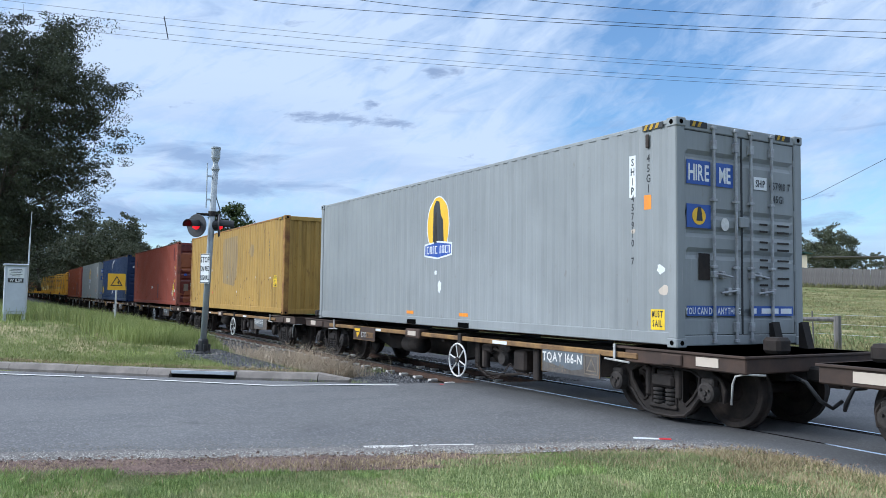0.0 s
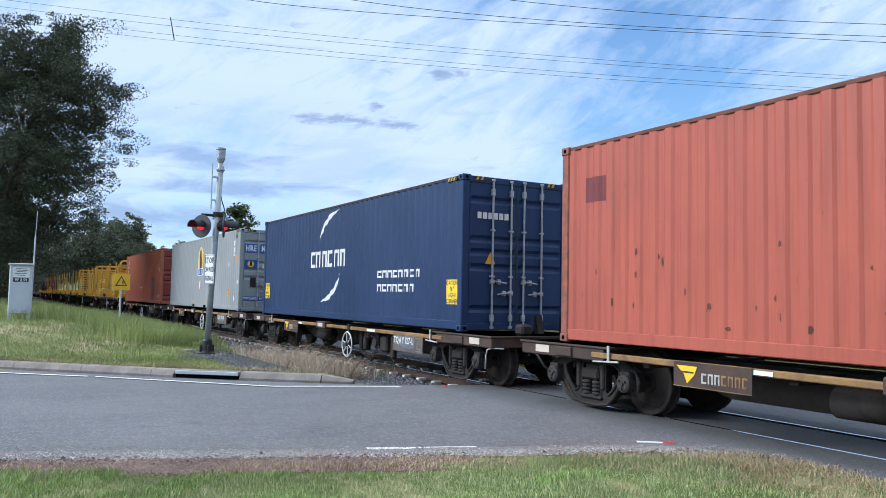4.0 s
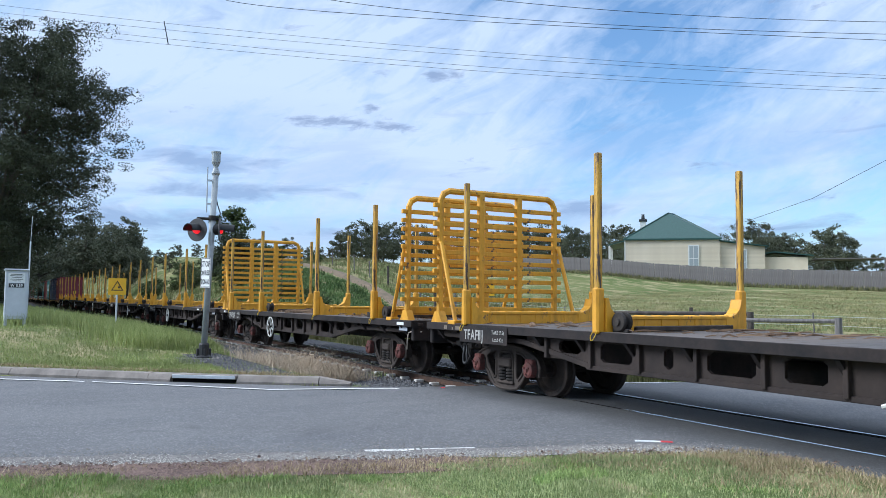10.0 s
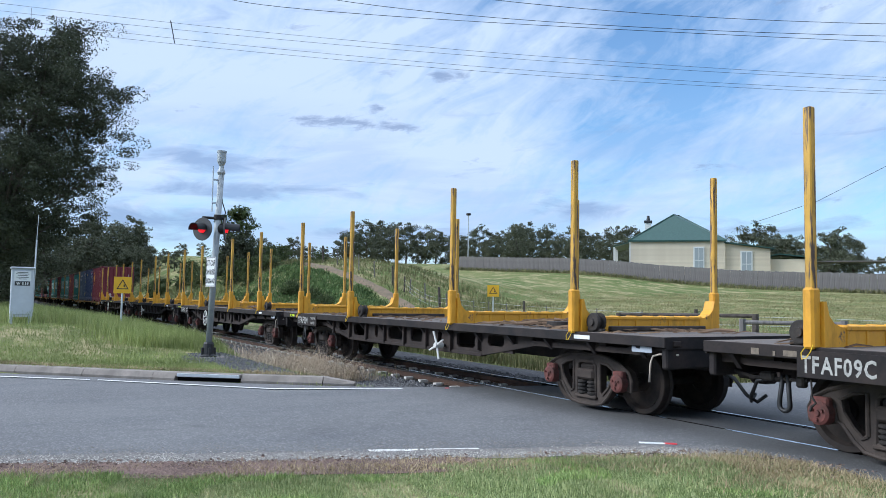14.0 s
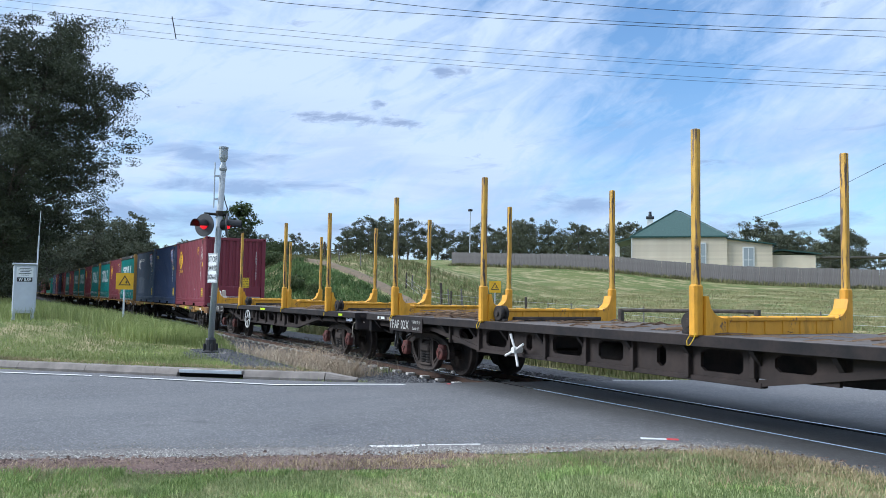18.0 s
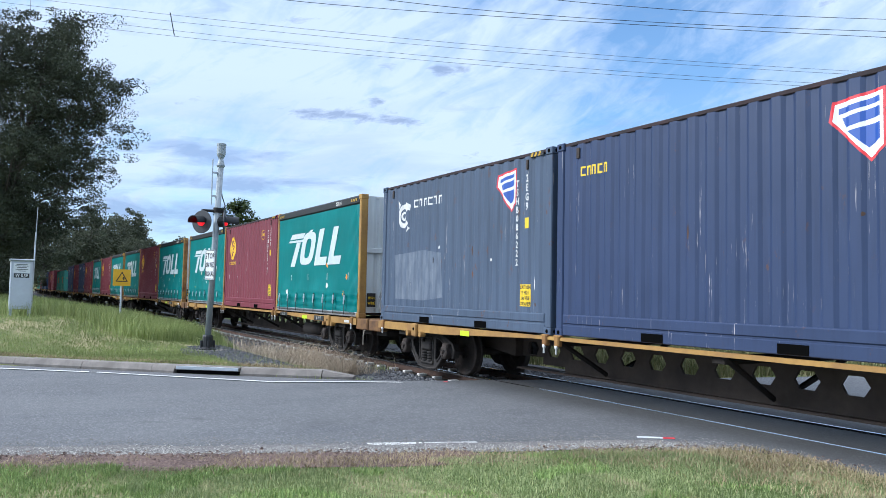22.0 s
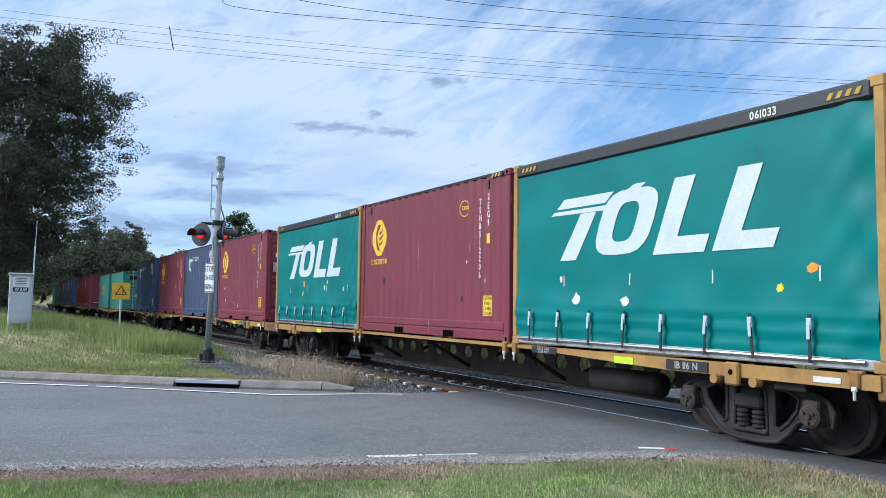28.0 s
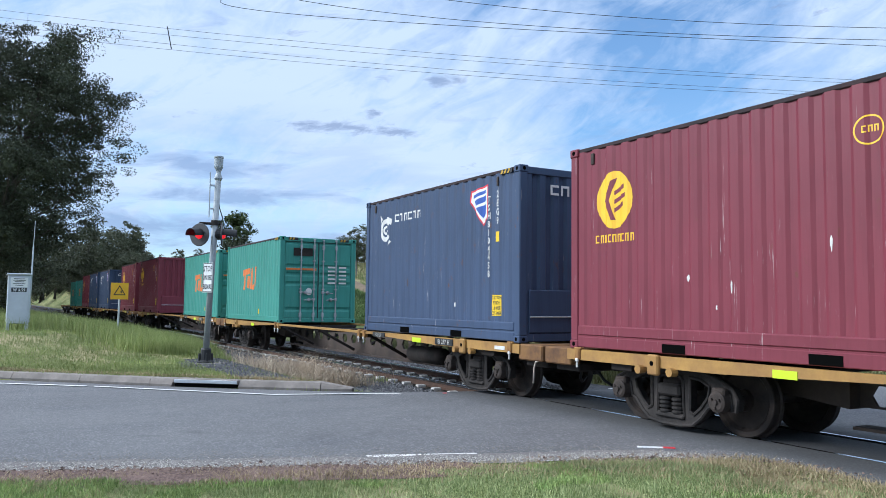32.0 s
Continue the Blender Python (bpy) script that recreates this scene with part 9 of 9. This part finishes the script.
        if k % 2:
            part("scuff", rect(0.02, 0.16), M["offwhite"], c, "vertical scuff", skin(x + 0.1, 0.98, 0.004))
    for k in range(5):
        ragged(c, rng.uniform(-2.6, 2.6), rng.uniform(0.55, 1.3), W + 0.06, rng.uniform(0.10, 0.22), rng.uniform(0.12, 0.24), rng.choice(("offwhite", "yellow_label", "offwhite", "orange_label", "cream")), seed * 5 + k)
    sign = part("size_plate", rect(0.22, 0.32), M["black"], c, "black and yellow size plate", on_end(L / 2 + 0.006, -W / 2 + 0.30, 0.42))
    part("lettering", lettering("HIGH", 0.085, M["yellow_label"], 0.8), None, sign, at=pose(0, 0.05, 0.005))
    part("lettering", lettering("WIDE", 0.085, M["yellow_label"], 0.8), None, sign, at=pose(0, -0.07, 0.005))
    if yellow_post:
        part("end_mark", bars([(-0.35, 0.05, 0.45, 0.12), (-0.2, -0.12, 0.14, 0.36), (0.3, -0.05, 0.35, 0.42)]), M["curtain"], c, "teal slanted mark", on_end(L / 2 + 0.004, 0.1, 2.12))
    MOVERS.append((c, u, FLOOR, 0.0))
    return c


def build_train():
    # container wagons at the front
    codes = ("TQAY 091-K", "TQAY 166-N", "TQAY 165-E", "TQAY 136-M", "TQAY 127-L", "TQAY 016-M", "TQAY 083-S")
    for i in range(-1, 6):
        container_flat(-13.14 - 15.09 * i, codes[i + 1])
    u = [-13.14 - 15.09 * i for i in range(6)]
    grey_box(u[0], "457910 7", "yellow_label", dict(sail=(5.74, 0.34), bits=((-0.05, 1.05, 0.12, 0.13, "white"), (0.10, 0.78, 0.24, 0.30, "white"), (5.80, 0.98, 0.16, 0.16, "white"), (5.86, 0.72, 0.24, 0.16, "cream"), (5.30, 1.5, 0.1, 0.08, "cream"))))
    c = plain_box40(u[1], "yellow_box", "faded mustard yellow forty-foot container with rusty corner posts", None, "rust_post", "containers")
    for i in range(60):
        r = random.Random(i + 3)
        ragged(c, r.uniform(-5.7, 5.9), 0.22 + abs(r.gauss(0, 0.75)), W40, r.uniform(0.02, 0.06), r.uniform(0.05, 0.22), "rust_rail", i, "rust_patch", "rust patch")
    for i in range(9):
        r = random.Random(i + 90)
        ragged(c, r.uniform(-4.5, 5.6), r.uniform(0.5, 1.7), W40, r.uniform(0.05, 0.13), r.uniform(0.06, 0.15), r.choice(("white", "offwhite", "red_label", "cream")), i + 20)
    column(c, "U488217", 4.62, 1.80, W40, 0.15, "dark_text")
    column(c, "45G1", 5.40, 2.20, W40, 0.15, "dark_text")
    caution(c, 5.2, 0.98, W40, ("CAUTION", "9'6\"", "HIGH"), 0.34, 0.34)
    part("faded_patch", slab([(-0.9, -0.75), (-1.0, 0.2), (-0.95, 0.85), (0.9, 0.88), (1.0, 0.1), (0.88, -0.5), (0.5, -0.86), (-0.3, -0.80)], 0.002), M["stain"], c, "grimy grey patch", skin(0.05, 1.72))
    part("faded_patch", oval(0.5, 0.42, 18, 0.002), M["stain"], c, "grimy round patch", skin(2.7, 2.0))
    c = box("freight_container", "faded salmon red forty-foot container with patched brown doors", u[2], L40, W40, M["red_box"], "door_brown", M["worn_post"], rod="rod_pale")
    column(c, "U665205", 5.32, 1.66, W40, 0.148, "offwhite")
    column(c, "45G1", 5.60, 2.23, W40, 0.16, "offwhite")
    part("check_digit", Shape().box(-0.055, 0.055, 0.085, 0.1, 0, 0.003).box(-0.055, 0.055, -0.1, -0.085, 0, 0.003).box(-0.055, -0.04, -0.085, 0.085, 0, 0.003).box(0.04, 0.055, -0.085, 0.085, 0, 0.003), M["offwhite"], c, at=skin(5.32, 1.09))
    caution(c, 5.28, 0.80, W40, ("CAUTION", "9'6\"", "HIGH"), 0.40, 0.38)
    p = part("warning_label", slab([(-0.125, -0.11), (0.125, -0.11), (0, 0.13)]), M["dark_text"], c, "amber triangle label with a dark rim", skin(5.55, 1.16))
    part("label_face", slab([(-0.098, -0.096), (0.098, -0.096), (0, 0.10)]), M["amber"], p, at=skin(5.55, 1.16, 0.007))
    p = part("height_label", rect(0.15, 0.17), M["amber"], c, "amber height label", skin(5.60, 1.75))
    part("lettering_bar", bars([(0, 0.04, 0.10, 0.03), (-0.02, -0.02, 0.06, 0.03)]), M["dark_text"], p, at=skin(5.60, 1.75, 0.005))
    p = part("data_label", rect(0.14, 0.18), M["offwhite"], c, "white data label", skin(5.60, 1.47))
    part("lettering_bar", bars([(-0.03, 0.04, 0.04, 0.05), (0.03, 0.04, 0.04, 0.05), (-0.03, -0.035, 0.04, 0.05), (0.03, -0.035, 0.04, 0.05)]), M["scar"], p, at=skin(5.60, 1.47, 0.005))
    part("old_paint", rect(0.36, 0.60, 0.002), M["overpaint"], c, "dark overpainted patch", skin(5.24, 2.38))
    part("old_paint", rect(0.46, 0.72, 0.002), M["overpaint"], c, "dark overpainted patch", skin(1.36, 0.66))
    part("old_paint", rect(0.42, 0.36, 0.002), M["overpaint"], c, "dark overpainted patch", skin(-5.35, 2.20))
    for i in range(46):
        r = random.Random(i + 33)
        tall = r.uniform(0.04, 0.16)
        ragged(c, r.uniform(-5.6, 5.6), (r.uniform(0.22, 0.75) if i % 3 else r.uniform(0.9, 1.3)), W40, r.uniform(0.02, 0.09), tall, "scar", i + 60, "rust_patch", "rust patch")
    ragged(c, -0.35, 0.84, W40, 0.34, 0.20, "white", 5)
    ragged(c, -0.12, 0.86, W40, 0.26, 0.17, "white", 15)
    ragged(c, 3.75, 1.22, W40, 0.07, 0.22, "offwhite", 8)
    part("torn_label", slab([(-0.09, -0.09), (-0.10, 0.04), (-0.02, 0.10), (0.03, 0.04), (0.12, 0.03), (0.02, -0.06)]), M["white"], c, "torn paper label", skin(5.52, 0.68))
    part("torn_label", slab([(-0.20, 0.02), (-0.05, 0.22), (0.02, 0.10), (-0.03, 0.05), (-0.10, 0.0), (-0.06, -0.10), (-0.10, -0.20)]), M["white"], c, "torn paper label", skin(5.13, 0.56))
    p = part("sail_label", rect(0.21, 0.15), M["yellow_label"], c, "yellow paper label", skin(5.15, 0.51))
    part("lettering", lettering("SAIL", 0.10, M["dark_text"], 0.7), None, p, at=skin(5.15, 0.52, 0.005))
    part("flame_label", slab([(-0.09, -0.06), (-0.06, 0.10), (0.03, 0.06), (0.07, -0.02), (0.17, -0.03), (0.20, -0.10), (0.10, -0.07)]), M["red_label"], c, "torn red diamond label", skin(5.50, 0.53))
    part("torn_label", slab([(-0.03, 0.08), (0.0, 0.08), (0.01, -0.06), (0.10, -0.05), (0.10, -0.09), (-0.03, -0.10)]), M["white"], c, "torn paper label", skin(5.45, 0.34))
    xe = L40 / 2 - 0.022
    part("lettering", lettering("U", 0.16, M["offwhite"], 0.7), None, c, at=on_end(xe, 0.40, 2.14))
    part("lettering", lettering("665205", 0.16, M["offwhite"], 0.72), None, c, at=on_end(xe, 0.78, 2.10))
    part("lettering", lettering("45G1", 0.15, M["offwhite"], 0.72), None, c, at=on_end(xe, 0.72, 1.93))
    for words, z in (("MAX. GROSS", 1.60), ("TARE", 1.34), ("NET", 1.10), ("CU. CAP.", 0.94)):
        part("lettering", lettering(words, 0.085, M["stencil"], 0.62), None, c, at=on_end(xe + 0.002, 0.34, z - 0.02))
    data_lines([(0.78, z, 0.22, 0.034) for z in (1.60, 1.545, 1.33, 1.27, 1.08, 1.025, 0.94, 0.885)], M["stencil"], c, on_end(xe + 0.002, 0, 0))
    part("data_plate", rect(0.20, 0.32), M["dull_mark"], c, "dull steel data plate", on_end(xe, -0.80, 0.84))
    part("round_label", oval(0.15, 0.11), M["blue_label"], c, "blue half-round label", on_end(xe, -0.84, 1.42))
    part("flame_label", slab([(-0.10, 0.0), (0.0, 0.11), (0.10, 0.0), (0.0, -0.11)]), M["red_label"], c, "red diamond label", on_end(xe, -0.41, 0.62))
    part("owner_label", rect(0.20, 0.06), M["offwhite"], c, "small white label", on_end(xe, 0.80, 0.70))
    part("centre_latch", Shape().box(0, 0.05, -0.04, 0.06, -0.06, 0.06, 0.012), M["red_box"], c, at=pose(xe, 0, 1.42))
    xe = L40 / 2 - 0.01
    c = plain_box40(u[3], "navy_box", "dark navy forty-foot container with white line emblem", "navy_box", "navy_box", "containers")
    caution(c, -5.70, 0.72, W40, w=0.38, h=0.46)
    caution(c, 5.70, 0.72, W40, w=0.38, h=0.46)
    part("name_bar", frames([(-1.05 + i * 0.42, 0, 0.32, 0.42) for i in range(6)], 0.085), M["offwhite"], c, "row of white bars", skin(-0.7, 1.55))
    part("swoosh", Shape().prism([(-0.75, -0.32), (-0.5, 0.1), (0.0, 0.36), (0.6, 0.42), (0.05, 0.24), (-0.42, 0.0)], 0, 0.003, "z"), M["offwhite"], c, "white curved emblem", skin(-0.55, 2.35))
    part("swoosh", Shape().prism([(0.75, 0.32), (0.5, -0.1), (0.0, -0.36), (-0.6, -0.42), (-0.05, -0.24), (0.42, 0.0)], 0, 0.003, "z"), M["offwhite"], c, "white curved emblem", skin(-0.55, 0.85))
    part("name_bar", frames([(-0.9 + i * 0.26, 0.15, 0.18, 0.16) for i in range(8)] + [(-0.9 + i * 0.26, -0.15, 0.18, 0.16) for i in range(7)], 0.045), M["offwhite"], c, "rows of white bars", skin(3.4, 0.95))
    part("warning_label", Shape().prism([(-0.115, -0.10), (0.115, -0.10), (0, 0.12)], 0, 0.004, "z"), M["amber"], c, "amber triangle label", on_end(xe, -0.6, 1.35))
    part("name_bar", bars([(-0.3 + i * 0.12, 0, 0.09, 0.12) for i in range(6)]), M["offwhite"], c, "row of white bars", on_end(xe, -0.55, 2.15))
    grey_box(u[4], "456977 3", "orange_label", dict(sail=(4.62, 0.66), bits=((-0.02, 0.98, 0.16, 0.5, "white"), (0.22, 0.84, 0.18, 0.2, "red_label"), (4.60, 1.66, 0.22, 0.22, "white"), (5.42, 0.45, 0.26, 0.26, "white"), (5.80, 1.02, 0.10, 0.2, "white"))))
    c = plain_box40(u[5], "orange_box", "orange red forty-foot container with closed dark red doors", "door_red", "orange_box", "containers")
    part("name_bar", frames([(0, 0.68 - i * 0.27, 0.25, 0.20) for i in range(6)], 0.06), M["offwhite"], c, "column of white bars", skin(-5.15, 1.74))
    column(c, "45G1", 5.70, 2.3, W40, 0.17, "offwhite")
    column(c, "4547603", 5.39, 1.70, W40, 0.17, "offwhite")
    part("overpaint", rect(0.92, 1.22, 0.002), M["overpaint"], c, "dark overpainted patch", skin(3.96, 0.80))
    p = part("warning_label", slab([(-0.13, -0.11), (0.13, -0.11), (0, 0.14)]), M["dark_text"], c, "amber triangle label with a dark rim", skin(5.08, 1.93))
    part("label_face", slab([(-0.10, -0.095), (0.10, -0.095), (0, 0.11)]), M["amber"], p, at=skin(5.08, 1.93, 0.007))
    for i in range(22):
        r = random.Random(i + 133)
        ragged(c, r.uniform(-5.6, 5.6), r.uniform(0.22, 1.0), W40, r.uniform(0.02, 0.07), r.uniform(0.04, 0.14), "scar", i + 160, "rust_patch", "rust patch")
    part("warning_label", Shape().prism([(-0.12, -0.12), (0.12, -0.12), (0, 0.15)], 0, 0.004, "z"), M["amber"], c, "amber triangle label", on_end(xe, -0.45, 0.98))
    part("height_label", rect(0.14, 0.22), M["yellow_label"], c, "small yellow label", skin(5.68, 1.80))
    caution(c, 0.78, 0.85, W40, ("CAUTION", "9'6\"", "HIGH"), 0.30, 0.40, xe)
    part("round_label", oval(0.17, 0.22), M["offwhite"], c, at=on_end(xe, -0.45, 2.2))
    part("lettering", lettering("454760 3", 0.15, M["offwhite"], 0.8), None, c, at=on_end(xe, 0.72, 2.12))
    data_lines([(0.42 + 0.36 * (i % 2), 1.62 - 0.12 * (i // 2), 0.26, 0.06) for i in range(8)], M["offwhite"], c, on_end(xe, 0, 0))
    ragged(c, -0.02, 0.86, W40, 0.26, 0.2, "white", 9)
    ragged(c, 5.60, 0.42, W40, 0.3, 0.18, "offwhite", 10)
    # log wagons
    logs = (("TFAF11J", 1, 1, 1, ((7.0, 0.34, "white"),)), ("TFAF25F", 1, 1, 0, ((7.0, 0.3, "white"), (-6.6, 0.3, "white"))), ("TFAF09C", 0, 0, 0, ((4.7, 0.34, "white"), (6.4, 0.2, "cream"))),
            ("TFAF01N", 0, 0, 1, ((5.9, 0.34, "white"), (-6.5, 0.34, "lime"))), ("TFAF16G", 0, 0, 0, ((5.9, 0.3, "white"), (-6.5, 0.4, "lime"))),
            ("TFAF 02X", 0, 0, 2, ((6.0, 0.34, "white"), (-6.5, 0.34, "white"))), ("TFAF38R", 0, 0, 0, ((0.2, 0.5, "lime"), (6.6, 0.24, "lime"))))
    for j, (code, a, b, star, tags) in enumerate(logs):
        log_wagon(-103.76 - 15.42 * j + 0.022 * max(0, j - 2) + (0.05 if j in (1, 3) else 0.0), code, a, b, star, tags)
    # spine wagons at the rear
    leads = (-204.84, -224.57, -244.47, -264.0, -283.64, -303.35, -323.08, -342.87, -362.6, -382.3)
    codes = ("IB 3935", "IB 99 F", "IB 462 P", "IB 116 N", "IB 502 U", "IB 237 H", "IB 281 R", "IB 417 K", "IB 330 D", "IB 226 S")
    for i, (lead, code) in enumerate(zip(leads, codes)):
        container_spine(lead, code, i in (0, 1, 2, 6))

    def slot(i, k, shift=0.0):
        return leads[i] - 3.03 - 6.18 * k + shift
    maroon20(slot(0, 0), "TSHB511621", False, 1)
    blue20(slot(0, 1), "TSHB104482", False, False, 2)
    blue20(slot(0, 2), "TSHB086222", True, True, 3)
    curtain_box(slot(1, 0, 0.02), "051026", True, 1)
    maroon20(slot(1, 1, -0.03), "TSHB512151", False, 4)
    curtain_box(slot(1, 2, -0.12), "061032", False, 2)
    curtain_box(slot(2, 0), "061069", False, 3)
    maroon20(slot(2, 1, -0.03), "TSHB510906", False, 5)
    curtain_box(slot(2, 2, -0.12), "051044", True, 4)
    curtain_box(slot(3, 0, 0.04), "061033", True, 5)
    maroon20(slot(3, 1, -0.03), "TSHB512206", False, 6)
    curtain_box(slot(3, 2, -0.10), "061050", True, 6)
    maroon20(slot(4, 0), "TSHB510762", True, 7)
    blue20(slot(4, 1), "TSHB103974", False, True, 8)
    maroon20(slot(4, 2), "TSHB512069", False, 9)
    blue20(slot(5, 0), "TSHB104458", False, True, 10)
    teal20(slot(5, 2))
    teal20(slot(6, 0))
    maroon20(slot(6, 2), "TSHB511480", False, 11)
    maroon20(slot(7, 0), "TSHB510377", False, 12)
    blue20(slot(7, 2), "TSHB104117", False, True, 13)
    blue20(slot(8, 0), "TSHB103205", False, True, 14)
    maroon20(slot(8, 1), "TSHB512733", False, 15)
    teal20(slot(8, 2))
    teal20(slot(9, 0))


b_ = Mat("chalky patch")
M["chalk"] = b_.done(b_.mix(b_.ramp(b_.noise(5, 7, 0.65, stretch=(1.2, 1, 0.3)), ((0.38, 0.0), (0.66, 1.0))), (0.075, 0.098, 0.140), (0.150, 0.175, 0.215)), 0.7)
b_ = Mat("grimy patch")
M["stain"] = b_.done(b_.mix(b_.ramp(b_.noise(6, 6, 0.6, stretch=(1.6, 1, 0.12)), ((0.4, 0.0), (0.65, 1.0))), (0.215, 0.155, 0.080), (0.33, 0.22, 0.080)), 0.7)
build_train()


def motions():
    """The train's run past the crossing, and its wheels' turning while they are in view."""
    for ob, u, z, y in MOVERS:
        walk(ob, [(t, pose(u + run(t), y, z)) for t in range(0, 33, 2)])
    for ws, wx, u in SPINNERS:
        rows = [(0.0, pose(wx, 0, WHEEL))]
        last = None
        for k in range(1, 480):
            t = k / 15
            if -34 < u + run(t) < 3:
                a = math.degrees(run(t) / WHEEL)
                if last is None:
                    first = a
                rows.append((t, pose(wx, 0, WHEEL, 0, (a - first) % 360, 0)))
                last = a
        if last is None:
            continue
        rows.append((32.0, rows[-1][1]))
        walk(ws, rows)


motions()
